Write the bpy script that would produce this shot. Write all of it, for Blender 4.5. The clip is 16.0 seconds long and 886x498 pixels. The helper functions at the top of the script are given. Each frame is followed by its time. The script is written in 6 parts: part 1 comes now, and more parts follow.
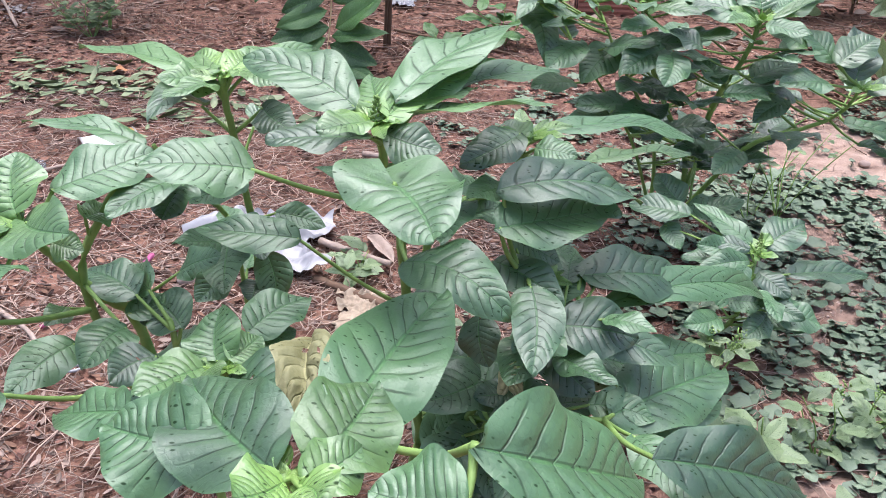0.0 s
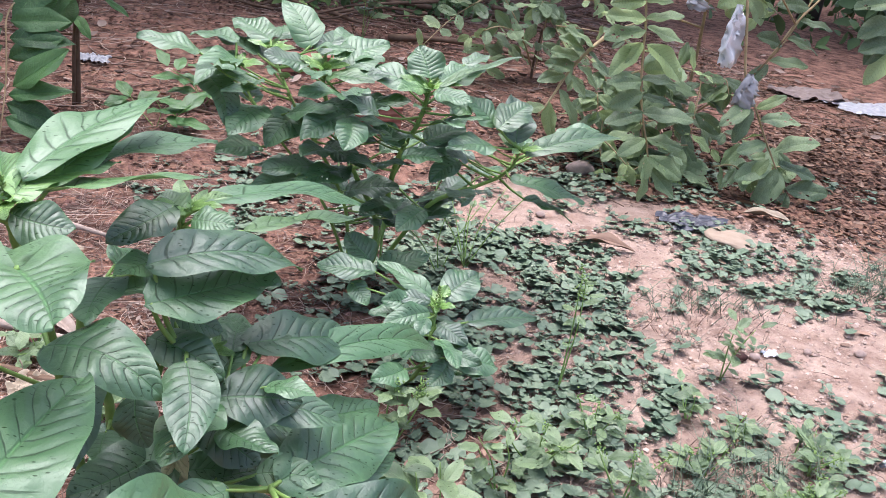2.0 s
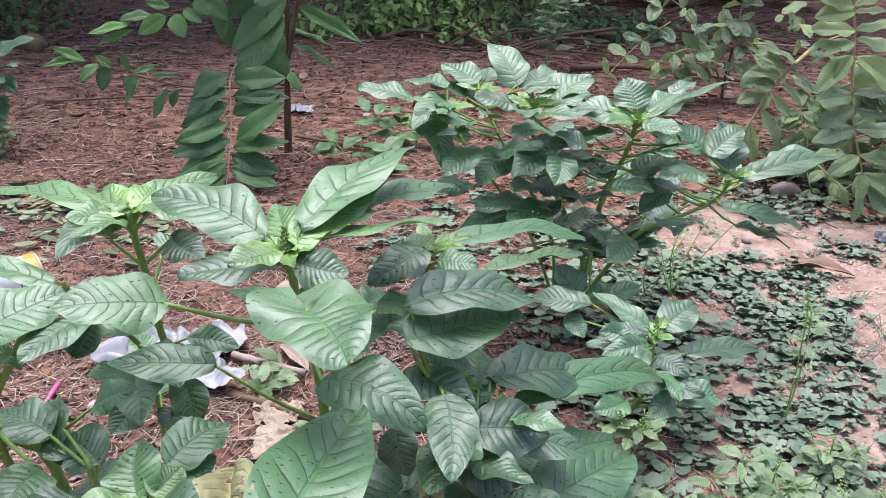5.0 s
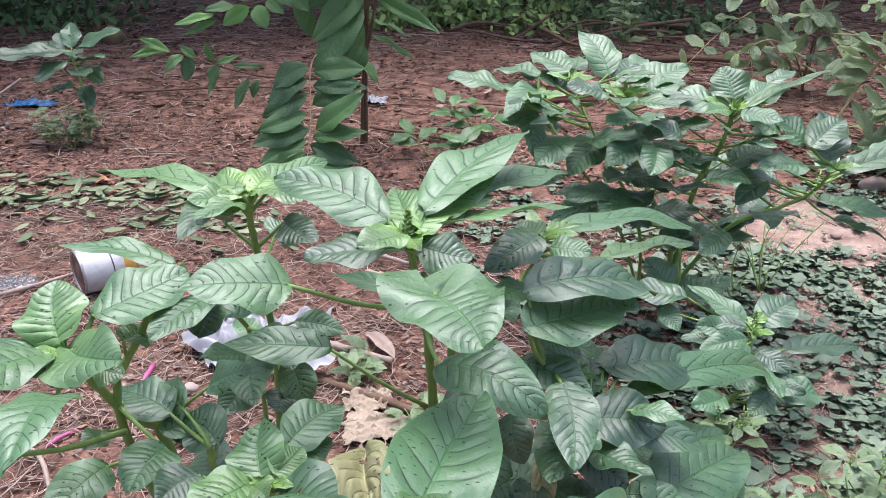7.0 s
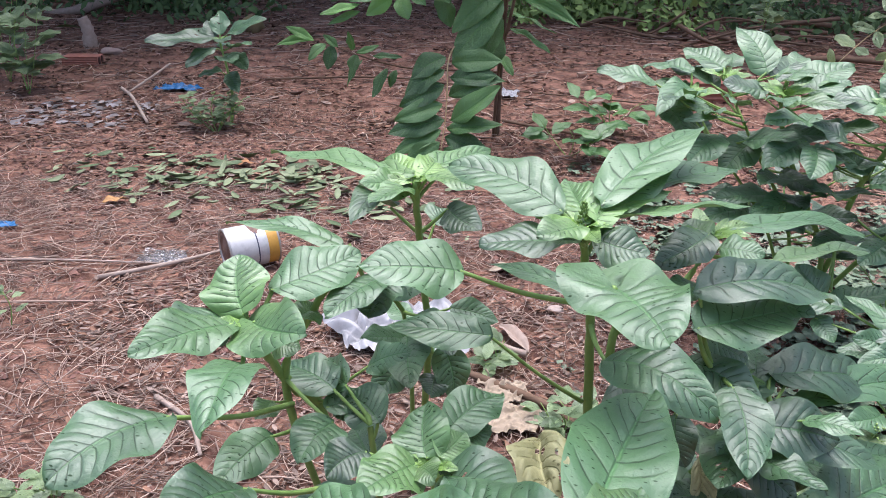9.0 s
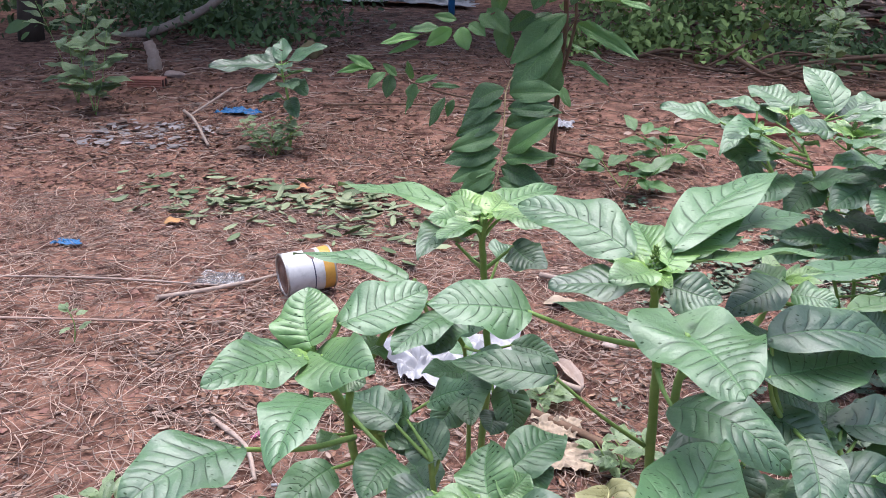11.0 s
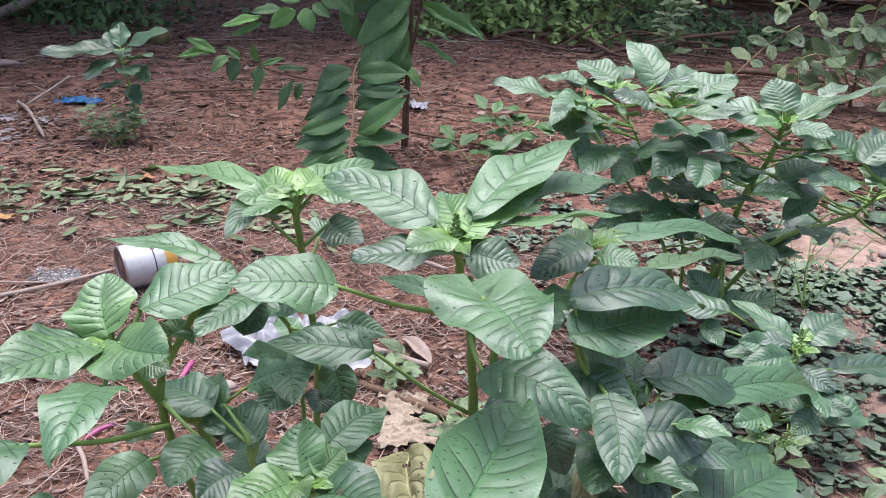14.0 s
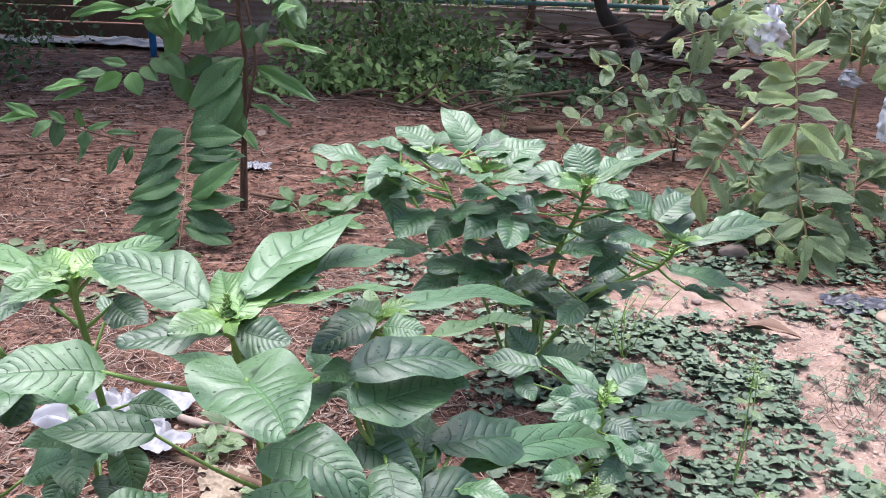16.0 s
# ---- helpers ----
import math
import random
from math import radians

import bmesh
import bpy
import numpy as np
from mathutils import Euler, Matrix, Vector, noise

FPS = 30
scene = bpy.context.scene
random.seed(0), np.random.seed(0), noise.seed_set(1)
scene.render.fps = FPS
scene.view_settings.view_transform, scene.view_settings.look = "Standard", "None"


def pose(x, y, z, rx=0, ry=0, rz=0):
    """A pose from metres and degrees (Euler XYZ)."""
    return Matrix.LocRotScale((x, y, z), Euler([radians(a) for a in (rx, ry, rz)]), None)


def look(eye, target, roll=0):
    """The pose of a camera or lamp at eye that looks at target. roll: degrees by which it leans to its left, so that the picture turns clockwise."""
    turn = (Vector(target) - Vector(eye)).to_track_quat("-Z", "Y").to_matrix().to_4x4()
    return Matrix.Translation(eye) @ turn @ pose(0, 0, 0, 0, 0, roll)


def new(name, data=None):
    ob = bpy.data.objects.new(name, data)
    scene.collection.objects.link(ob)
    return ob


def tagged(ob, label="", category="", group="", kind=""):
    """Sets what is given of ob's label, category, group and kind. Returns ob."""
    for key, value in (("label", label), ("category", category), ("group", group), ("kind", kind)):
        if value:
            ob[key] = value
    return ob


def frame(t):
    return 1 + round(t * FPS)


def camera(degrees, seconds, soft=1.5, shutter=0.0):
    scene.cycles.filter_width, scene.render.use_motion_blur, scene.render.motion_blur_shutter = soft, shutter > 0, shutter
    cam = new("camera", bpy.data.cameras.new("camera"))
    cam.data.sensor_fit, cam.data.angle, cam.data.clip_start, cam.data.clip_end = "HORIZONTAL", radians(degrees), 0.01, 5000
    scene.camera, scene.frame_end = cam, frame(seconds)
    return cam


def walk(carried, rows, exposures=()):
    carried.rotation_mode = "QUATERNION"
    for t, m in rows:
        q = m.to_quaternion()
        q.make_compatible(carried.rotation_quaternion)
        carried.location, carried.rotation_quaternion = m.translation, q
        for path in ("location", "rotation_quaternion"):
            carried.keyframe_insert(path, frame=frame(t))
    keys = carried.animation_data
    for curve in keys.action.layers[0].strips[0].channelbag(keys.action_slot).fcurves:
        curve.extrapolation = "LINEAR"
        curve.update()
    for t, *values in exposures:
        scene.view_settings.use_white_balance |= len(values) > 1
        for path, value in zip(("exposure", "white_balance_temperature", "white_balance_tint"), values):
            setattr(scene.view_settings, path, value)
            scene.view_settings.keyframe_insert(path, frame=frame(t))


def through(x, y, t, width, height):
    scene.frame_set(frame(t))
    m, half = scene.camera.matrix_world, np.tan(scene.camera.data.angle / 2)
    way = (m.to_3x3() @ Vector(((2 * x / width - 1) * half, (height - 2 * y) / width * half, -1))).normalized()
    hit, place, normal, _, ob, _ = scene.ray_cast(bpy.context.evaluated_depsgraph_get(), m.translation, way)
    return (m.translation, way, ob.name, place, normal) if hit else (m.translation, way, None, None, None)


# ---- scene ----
cam = camera(54.6, 16.0, soft=0.65)
PATH = [
    (0, (0.068, 0.071, 1.119), (0.07, 1.813, 0.137), 2.8),
    (0.5, (0.086, 0.075, 1.14), (0.171, 1.839, 0.201), 5.4),
    (1, (0.121, 0.072, 1.15), (0.351, 1.845, 0.254), 6.1),
    (1.5, (0.137, 0.062, 1.155), (0.57, 1.818, 0.301), 7.3),
    (2, (0.163, 0.048, 1.157), (0.766, 1.769, 0.337), 8.4),
    (2.5, (0.182, 0.034, 1.161), (0.858, 1.743, 0.373), 8.3),
    (3, (0.176, 0.023, 1.171), (0.838, 1.757, 0.425), 7.4),
    (3.5, (0.149, 0.022, 1.185), (0.715, 1.809, 0.487), 5.6),
    (4, (0.12, 0.027, 1.183), (0.563, 1.841, 0.465), 3.9),
    (4.5, (0.086, 0.032, 1.178), (0.404, 1.853, 0.413), 2.6),
    (4.7, (0.079, 0.034, 1.176), (0.338, 1.856, 0.395), 1.9),
    (6.8, (-0.008, 0.044, 1.164), (0.091, 1.872, 0.359), 0.9),
    (7, (-0.013, 0.047, 1.158), (0.063, 1.876, 0.353), 0.7),
    (7.5, (-0.029, 0.045, 1.151), (-0.003, 1.873, 0.338), 0.6),
    (8, (-0.038, 0.041, 1.154), (-0.068, 1.867, 0.339), 0.5),
    (8.5, (-0.057, 0.044, 1.154), (-0.164, 1.867, 0.339), 0.4),
    (9, (-0.092, 0.043, 1.151), (-0.268, 1.859, 0.333), 0.4),
    (9.2, (-0.104, 0.035, 1.153), (-0.3, 1.848, 0.332), 0.4),
    (11.3, (-0.121, 0.049, 1.168), (-0.408, 1.876, 0.407), 0.8),
    (11.5, (-0.103, 0.056, 1.16), (-0.356, 1.888, 0.399), 0.8),
    (12, (-0.062, 0.064, 1.146), (-0.197, 1.88, 0.319), 0.8),
    (12.5, (-0.04, 0.058, 1.138), (-0.075, 1.851, 0.251), 1.1),
    (13, (-0.045, 0.056, 1.135), (-0.062, 1.834, 0.218), 0.9),
    (13.5, (-0.047, 0.055, 1.141), (-0.074, 1.848, 0.256), 0.8),
    (14, (-0.03, 0.053, 1.151), (-0.032, 1.89, 0.36), 1.5),
    (14.5, (0.001, 0.056, 1.16), (0.058, 1.923, 0.445), 1.9),
    (15, (0.044, 0.05, 1.17), (0.206, 1.924, 0.49), 2.0),
    (15.5, (0.068, 0.048, 1.179), (0.296, 1.916, 0.5), 2.4),
    (16, (0.087, 0.034, 1.192), (0.387, 1.896, 0.525), 2.9),
]
U = 0.75  # metres to a unit of the plan
walk(cam, [(t, look(Vector(eye) * U, Vector(target) * U, roll)) for t, eye, target, roll in PATH], [(0, 1.14, 5830, 17), (1, 1.03, 5830, 17), (2.5, 1.22, 5830, 17), (3.5, 1.18, 5830, 17), (4.5, 1.14, 5830, 17), (7, 1.08, 5830, 17), (9, 1.08, 5830, 17), (11.5, 1.14, 5830, 17), (12.5, 0.90, 5830, 17), (13.2, 0.90, 5830, 17), (14.5, 1.10, 5830, 17), (16, 1.2, 5830, 17)])

# ---- light ----
SUN_EL, SUN_ROT = 81.0, 0.0
world = bpy.data.worlds.new("overcast_sky")
scene.world = world
world.use_nodes = True
wn = world.node_tree.nodes
sky = wn.new("ShaderNodeTexSky")
sky.sky_type = "NISHITA"
sky.sun_disc = False
sky.sun_elevation, sky.sun_rotation = radians(SUN_EL), radians(SUN_ROT)
sky.air_density, sky.dust_density, sky.ozone_density = 1.0, 6.0, 1.0
wn["Background"].inputs["Strength"].default_value = 0.125
world.node_tree.links.new(sky.outputs[0], wn["Background"].inputs["Color"])
sun_data = bpy.data.lights.new("sun", "SUN")
sun_data.energy, sun_data.angle, sun_data.color = 1.7, radians(52), (1.0, 0.98, 0.96)
sun = new("sun", sun_data)
sun.matrix_world = look((-0.6, 6.8, 20), (0, 4, 2), 0)


# ---- materials ----
class Nodes:
    """A small writer of node materials."""

    def __init__(self, name, rough=0.6, spec=0.5):
        self.m = bpy.data.materials.new(name)
        self.m.use_nodes = True
        self.t = self.m.node_tree
        self.b = self.t.nodes["Principled BSDF"]
        self.b.inputs["Roughness"].default_value = rough
        self.b.inputs["Specular IOR Level"].default_value = spec

    def add(self, kind, **inputs):
        n = self.t.nodes.new(kind)
        for k, v in inputs.items():
            key = int(k[1:]) if k[0] == "i" and k[1:].isdigit() else k.replace("_", " ")
            self.put(v, n.inputs[key])
        return n

    def put(self, v, socket):
        if isinstance(v, bpy.types.NodeSocket):
            self.t.links.new(v, socket)
        else:
            socket.default_value = v

    def math(self, op, a, b=0.0, c=0.0):
        n = self.add("ShaderNodeMath", i0=a, i1=b, i2=c)
        n.operation = op
        return n.outputs[0]

    def noise(self, where, scale, detail=4.0, rough=0.6):
        return self.add("ShaderNodeTexNoise", Vector=where, Scale=scale, Detail=detail, Roughness=rough).outputs[0]

    def mix(self, f, a, b):
        n = self.t.nodes.new("ShaderNodeMix")
        n.data_type = "RGBA"
        for v, i in ((f, 0), (a, 6), (b, 7)):
            self.put((*v, 1.0) if isinstance(v, tuple) and len(v) == 3 else v, n.inputs[i])
        return n.outputs[2]

    def step(self, v, lo, hi):
        n = self.add("ShaderNodeMapRange", Value=v, i1=lo, i2=hi)
        n.interpolation_type = "SMOOTHSTEP"
        return n.outputs[0]

    def where(self):
        return self.add("ShaderNodeTexCoord").outputs["Object"]

    def world(self):
        return self.add("ShaderNodeNewGeometry").outputs["Position"]

    def island(self):
        return self.add("ShaderNodeNewGeometry").outputs["Random Per Island"]

    def chance(self):
        return self.add("ShaderNodeObjectInfo").outputs["Random"]

    def colour(self, c):
        self.put((*c, 1.0) if isinstance(c, tuple) else c, self.b.inputs["Base Color"])
        return self

    def bump(self, h, strength=0.3, distance=0.01):
        n = self.add("ShaderNodeBump", Height=h, Strength=strength, Distance=distance)
        self.t.links.new(n.outputs[0], self.b.inputs["Normal"])
        return self


def leaf_material(name, dark, light, young, veins, rough=0.42, vein_shade=0.45, specks=True, spec=0.5, vein_light=None, coat=0.0, vein_mix=0.34, through=0.09):
    """A leaf whose first UV map runs across the blade and along its rows of veins: veins, mottling, specks and a paler base."""
    n = Nodes(name, rough, spec)
    n.b.inputs["Coat Weight"].default_value, n.b.inputs["Coat Roughness"].default_value, n.b.inputs["Coat IOR"].default_value = coat, 0.52, 1.55
    uv = n.add("ShaderNodeUVMap").outputs[0]
    sep = n.add("ShaderNodeSeparateXYZ", Vector=uv)
    across = n.math("MULTIPLY", n.math("ABSOLUTE", n.math("SUBTRACT", sep.outputs[0], 0.5)), 2.0)
    along = sep.outputs[1]
    here, chance = n.where(), n.chance()
    s = n.math("MULTIPLY", along, veins)
    s = n.math("ADD", s, n.math("MULTIPLY_ADD", n.noise(here, 45.0), 0.16, -0.08))
    wave = n.math("ABSOLUTE", n.math("SINE", n.math("MULTIPLY", s, math.pi)))
    vein = n.math("SUBTRACT", 1.0, n.step(wave, 0.02, 0.26))
    fade = n.math("SUBTRACT", 1.0, n.step(across, 0.45, 0.95))
    vein = n.math("MULTIPLY", vein, fade)
    rib = n.math("SUBTRACT", 1.0, n.step(across, 0.015, 0.06))
    fine = n.noise(here, 130.0, 5.0)
    broad = n.noise(here, 22.0, 3.0)
    tone = n.math("ADD", n.math("MULTIPLY", n.noise(here, 38.0, 4.0), 0.9), n.math("MULTIPLY", chance, 0.75))
    base = n.mix(n.step(tone, 0.25, 1.15), dark, light)
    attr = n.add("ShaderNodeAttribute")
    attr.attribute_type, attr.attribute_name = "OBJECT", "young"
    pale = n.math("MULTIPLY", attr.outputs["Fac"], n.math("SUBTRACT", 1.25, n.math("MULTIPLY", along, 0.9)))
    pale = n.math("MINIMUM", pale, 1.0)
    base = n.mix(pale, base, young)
    # Veins drawn dark, with the shade of their furrows put into the colour.
    vc = vein_light or tuple(c * vein_shade for c in dark)
    base = n.mix(n.math("MULTIPLY", vein, n.math("MULTIPLY", n.step(n.noise(here, 75.0), 0.30, 0.55), n.math("MULTIPLY_ADD", pale, -0.06, vein_mix))), base, vc)
    base = n.mix(n.math("MULTIPLY", rib, 0.3), base, tuple(min(1, c * 1.7) for c in light))
    base = n.mix(n.math("MULTIPLY", n.step(across, 0.93, 0.985), 0.12), base, tuple(min(1, c * 1.9) for c in light))
    dull = n.math("MULTIPLY", n.math("MAXIMUM", vein, rib), 0.42)
    if specks:
        stretched = n.add("ShaderNodeMapping", Vector=here)
        stretched.inputs["Scale"].default_value = (100.0, 240.0, 150.0)
        dots = n.add("ShaderNodeTexVoronoi", Vector=stretched.outputs[0], Scale=1.0).outputs["Distance"]
        dots = n.math("MULTIPLY", n.math("SUBTRACT", 1.0, n.step(dots, 0.10, 0.24)), n.step(n.noise(here, 30.0), 0.42, 0.5))
        base = n.mix(n.math("MULTIPLY", dots, 0.85), base, tuple(c * 0.35 for c in dark))
        dull = n.math("MAXIMUM", dull, n.math("MULTIPLY", dots, 0.8))
    shine = n.math("SUBTRACT", 1.0, dull)
    n.put(n.math("MULTIPLY", shine, coat), n.b.inputs["Coat Weight"])
    n.put(n.math("MULTIPLY", shine, spec), n.b.inputs["Specular IOR Level"])
    cells = n.add("ShaderNodeTexVoronoi", Vector=here, Scale=230.0)
    cells.feature = "DISTANCE_TO_EDGE"
    mesh = n.math("SUBTRACT", 1.0, n.step(cells.outputs["Distance"], 0.02, 0.14))
    base = n.mix(n.math("MULTIPLY", mesh, 0.07), base, tuple(c * 0.5 for c in dark))
    n.colour(base)
    h = n.math("SUBTRACT", n.math("MULTIPLY", fine, 0.35), n.math("MULTIPLY", n.math("ADD", vein, rib), 1.1))
    h = n.math("SUBTRACT", h, n.math("MULTIPLY", mesh, 0.06))
    crinkle = n.noise(here, 48.0, 3.0)
    h = n.math("ADD", h, n.math("MULTIPLY", crinkle, 2.6))
    n.bump(h, 0.6, 0.0022)
    n.put(n.math("MULTIPLY_ADD", broad, 0.5, rough - 0.25), n.b.inputs["Roughness"])
    light_through = n.add("ShaderNodeBsdfTranslucent", Color=n.mix(0.5, base, young))
    both = n.add("ShaderNodeMixShader", i0=through, i1=n.b.outputs[0], i2=light_through.outputs[0])
    n.t.links.new(both.outputs[0], n.t.nodes["Material Output"].inputs["Surface"])
    return n.m


def noisy(name, a, b, scale, rough=0.8, bump=0.4, distance=0.004, spec=0.3, per_island=0.0, metal=0.0):
    n = Nodes(name, rough, spec)
    here = n.where()
    v = n.math("MULTIPLY_ADD", n.noise(here, scale, 5.0), 1.3, -0.15)
    if per_island:
        v = n.math("ADD", n.math("MULTIPLY", v, 1 - per_island), n.math("MULTIPLY", n.island(), per_island))
    n.colour(n.mix(v, a, b))
    n.bump(n.noise(here, scale * 4, 5.0), bump, distance)
    n.b.inputs["Metallic"].default_value = metal
    return n.m


AMARANTH = leaf_material("amaranth_leaf", (0.012, 0.054, 0.017), (0.066, 0.172, 0.053), (0.26, 0.46, 0.07), 10.0, rough=0.52, spec=0.75, coat=0.95, vein_shade=0.25, vein_mix=0.62, through=0.11)
GUAVA_LEAF = leaf_material("guava_leaf", (0.030, 0.070, 0.030), (0.20, 0.285, 0.135), (0.50, 0.64, 0.22), 13.0, 0.5, vein_light=(0.03, 0.06, 0.026), coat=0.4, vein_mix=0.5, through=0.22)
SAPLING_LEAF = leaf_material("sapling_leaf", (0.020, 0.070, 0.016), (0.09, 0.20, 0.055), (0.17, 0.40, 0.06), 12.0, 0.42, coat=0.3, through=0.18, specks=False, vein_light=(0.13, 0.26, 0.09), vein_mix=0.6)
STEM_GREEN = noisy("green_stem", (0.14, 0.245, 0.055), (0.28, 0.42, 0.12), 40.0, 0.5, 0.3, 0.002)
BARK = noisy("brown_bark", (0.085, 0.05, 0.03), (0.20, 0.13, 0.085), 30.0)
TAN_TWIG = noisy("tan_twig", (0.25, 0.18, 0.085), (0.48, 0.38, 0.22), 40.0)
SPIKE = noisy("flower_spike", (0.14, 0.24, 0.06), (0.30, 0.42, 0.14), 200.0, 0.6)


def ground_material():
    n = Nodes("bare_soil", 0.95, 0.15)
    p = n.add("ShaderNodeVectorMath", i0=n.world(), i1=(1 / U, 1 / U, 1 / U))
    p.operation = "MULTIPLY"
    p = p.outputs[0]
    sep = n.add("ShaderNodeSeparateXYZ", Vector=p)
    wide, mid, fine = n.noise(p, 0.9, 3.0), n.noise(p, 9.0, 5.0, 0.65), n.noise(p, 70.0, 6.0, 0.7)
    red = n.mix(n.step(mid, 0.3, 0.7), (0.058, 0.025, 0.017), (0.34, 0.185, 0.13))
    pale = n.mix(n.step(mid, 0.3, 0.7), (0.28, 0.185, 0.14), (0.50, 0.37, 0.29))
    sandy = n.math("ADD", n.math("SUBTRACT", sep.outputs[0], n.math("MULTIPLY", sep.outputs[1], 0.28)), n.math("MULTIPLY", wide, 0.9))
    near = n.math("SUBTRACT", 1.0, n.step(n.math("ADD", n.math("MULTIPLY_ADD", sep.outputs[0], 0.78, sep.outputs[1]), n.math("ADD", n.math("MULTIPLY", wide, 0.4), n.math("MULTIPLY", mid, 0.5))), 4.75, 5.2))
    away = n.add("ShaderNodeVectorMath", i0=p, i1=(2.3, 1.7, 0.0))
    away.operation = "DISTANCE"
    patch = n.math("SUBTRACT", 1.0, n.step(n.math("ADD", away.outputs["Value"], wide), 2.2, 3.2))
    base = n.mix(n.math("MULTIPLY", n.math("MULTIPLY", n.step(sandy, 0.55, 1.1), near), patch), red, pale)
    base = n.mix(n.math("MULTIPLY", n.step(fine, 0.45, 0.75), 0.45), base, (0.36, 0.25, 0.20))
    base = n.mix(n.math("MULTIPLY", n.math("SUBTRACT", 1.0, n.step(fine, 0.25, 0.42)), 0.6), base, (0.05, 0.028, 0.02))
    n.colour(base)
    n.bump(n.math("ADD", fine, n.math("MULTIPLY", mid, 1.5)), 0.8, 0.012)
    return n.m


SOIL = ground_material()
STRAW = noisy("dry_straw", (0.09, 0.05, 0.038), (0.56, 0.42, 0.33), 30.0, 0.8, 0.2, 0.002, per_island=0.8)
DRY_LEAF = noisy("dry_leaf", (0.025, 0.012, 0.009), (0.40, 0.26, 0.18), 30.0, 0.75, 0.5, 0.003, per_island=0.75)
CUT_LEAF = noisy("cut_green_leaf", (0.06, 0.10, 0.04), (0.29, 0.33, 0.19), 30.0, 0.6, 0.3, 0.002, per_island=0.8)
CREEPER = noisy("creeper_leaf", (0.085, 0.135, 0.082), (0.22, 0.275, 0.18), 60.0, 0.42, 0.5, 0.002, per_island=0.65)
MOULD = noisy("leaf_mould", (0.012, 0.006, 0.005), (0.30, 0.17, 0.11), 60.0, 0.9, 0.4, 0.002, per_island=0.8)
# Brighter copy of the undergrowth leaf below, with sunlight put into its colour.
LIT_WEED = noisy("lit_weed_leaf", (0.04, 0.085, 0.018), (0.36, 0.50, 0.15), 20.0, 0.6, 0.3, 0.004, per_island=0.7)
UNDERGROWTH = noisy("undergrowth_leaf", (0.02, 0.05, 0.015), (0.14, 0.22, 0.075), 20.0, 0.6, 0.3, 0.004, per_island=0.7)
PEBBLE = noisy("pale_pebble", (0.30, 0.23, 0.19), (0.48, 0.40, 0.35), 50.0)


# ---- mesh helpers ----
def mesh_of(name, verts, faces, material, uvs=None, smooth=True):
    me = bpy.data.meshes.new(name)
    me.from_pydata((np.asarray(verts, float) * U).tolist(), [], [tuple(f) for f in faces])
    me.materials.append(material)
    if uvs is not None:
        layer = me.uv_layers.new(name="blade")
        loops = np.empty(len(me.loops), dtype=np.int32)
        me.loops.foreach_get("vertex_index", loops)
        layer.data.foreach_set("uv", np.asarray(uvs, np.float32)[loops].ravel())
    if smooth:
        me.polygons.foreach_set("use_smooth", np.ones(len(me.polygons), bool))
    return me


def thing(name, at, label, category, group="", kind=""):
    ob = new(name)
    ob.location = Vector(at) * U
    ob.empty_display_size = 0.05
    return tagged(ob, label, category, group, kind)


def part(name, me, parent=None, label="", local=False):
    """A mesh as one object; its coordinates are the world's unless local."""
    if isinstance(me, bmesh.types.BMesh):
        data = bpy.data.meshes.new(name)
        me.to_mesh(data)
        me.free()
        me = data
    ob = new(name, me)
    ob.parent = parent
    if parent is not None and not local:
        p, off = parent, Vector((0, 0, 0))
        while p is not None:
            off += p.location
            p = p.parent
        ob.location = -off
    if label:
        tagged(ob, label)
    return ob


def spline(pts, steps=5):
    """A smooth run through the points (Catmull-Rom)."""
    p = [np.array(q, float) for q in pts]
    p = [2 * p[0] - p[1]] + p + [2 * p[-1] - p[-2]]
    out = []
    for i in range(1, len(p) - 2):
        for k in range(steps):
            t = k / steps
            out.append(0.5 * (2 * p[i] + (p[i + 1] - p[i - 1]) * t + (2 * p[i - 1] - 5 * p[i] + 4 * p[i + 1] - p[i + 2]) * t * t
                              + (3 * p[i] - p[i - 1] - 3 * p[i + 1] + p[i + 2]) * t ** 3))
    return np.array(out + [p[-2]])


def tube(pts, r0, r1, sides=8, wobble=0.0, rng=None):
    pts = np.asarray(pts, float)
    n = len(pts)
    d = np.gradient(pts, axis=0)
    d /= np.linalg.norm(d, axis=1, keepdims=True) + 1e-9
    ref = np.where(np.abs(d[:, 2:3]) > 0.9, [[1.0, 0, 0]], [[0, 0, 1.0]])
    u = np.cross(d, ref)
    u /= np.linalg.norm(u, axis=1, keepdims=True) + 1e-9
    v = np.cross(d, u)
    a = np.arange(sides) * 2 * np.pi / sides
    r = np.linspace(r0, r1, n)[:, None, None]
    if wobble and rng is not None:
        r = r * (1 + wobble * rng.uniform(-1, 1, (n, 1, 1)))
    ring = pts[:, None] + r * (np.cos(a)[None, :, None] * u[:, None] + np.sin(a)[None, :, None] * v[:, None])
    verts = ring.reshape(-1, 3)
    faces = [(i * sides + k, i * sides + (k + 1) % sides, (i + 1) * sides + (k + 1) % sides, (i + 1) * sides + k)
             for i in range(n - 1) for k in range(sides)]
    faces += [tuple(range(sides))[::-1], tuple((n - 1) * sides + k for k in range(sides))]
    return verts, faces


def joined(pieces):
    """Vertices and faces of many pieces in one."""
    verts, faces, at = [], [], 0
    for v, f in pieces:
        verts.append(np.asarray(v, float))
        faces += [tuple(i + at for i in q) for q in f]
        at += len(v)
    return np.concatenate(verts), faces


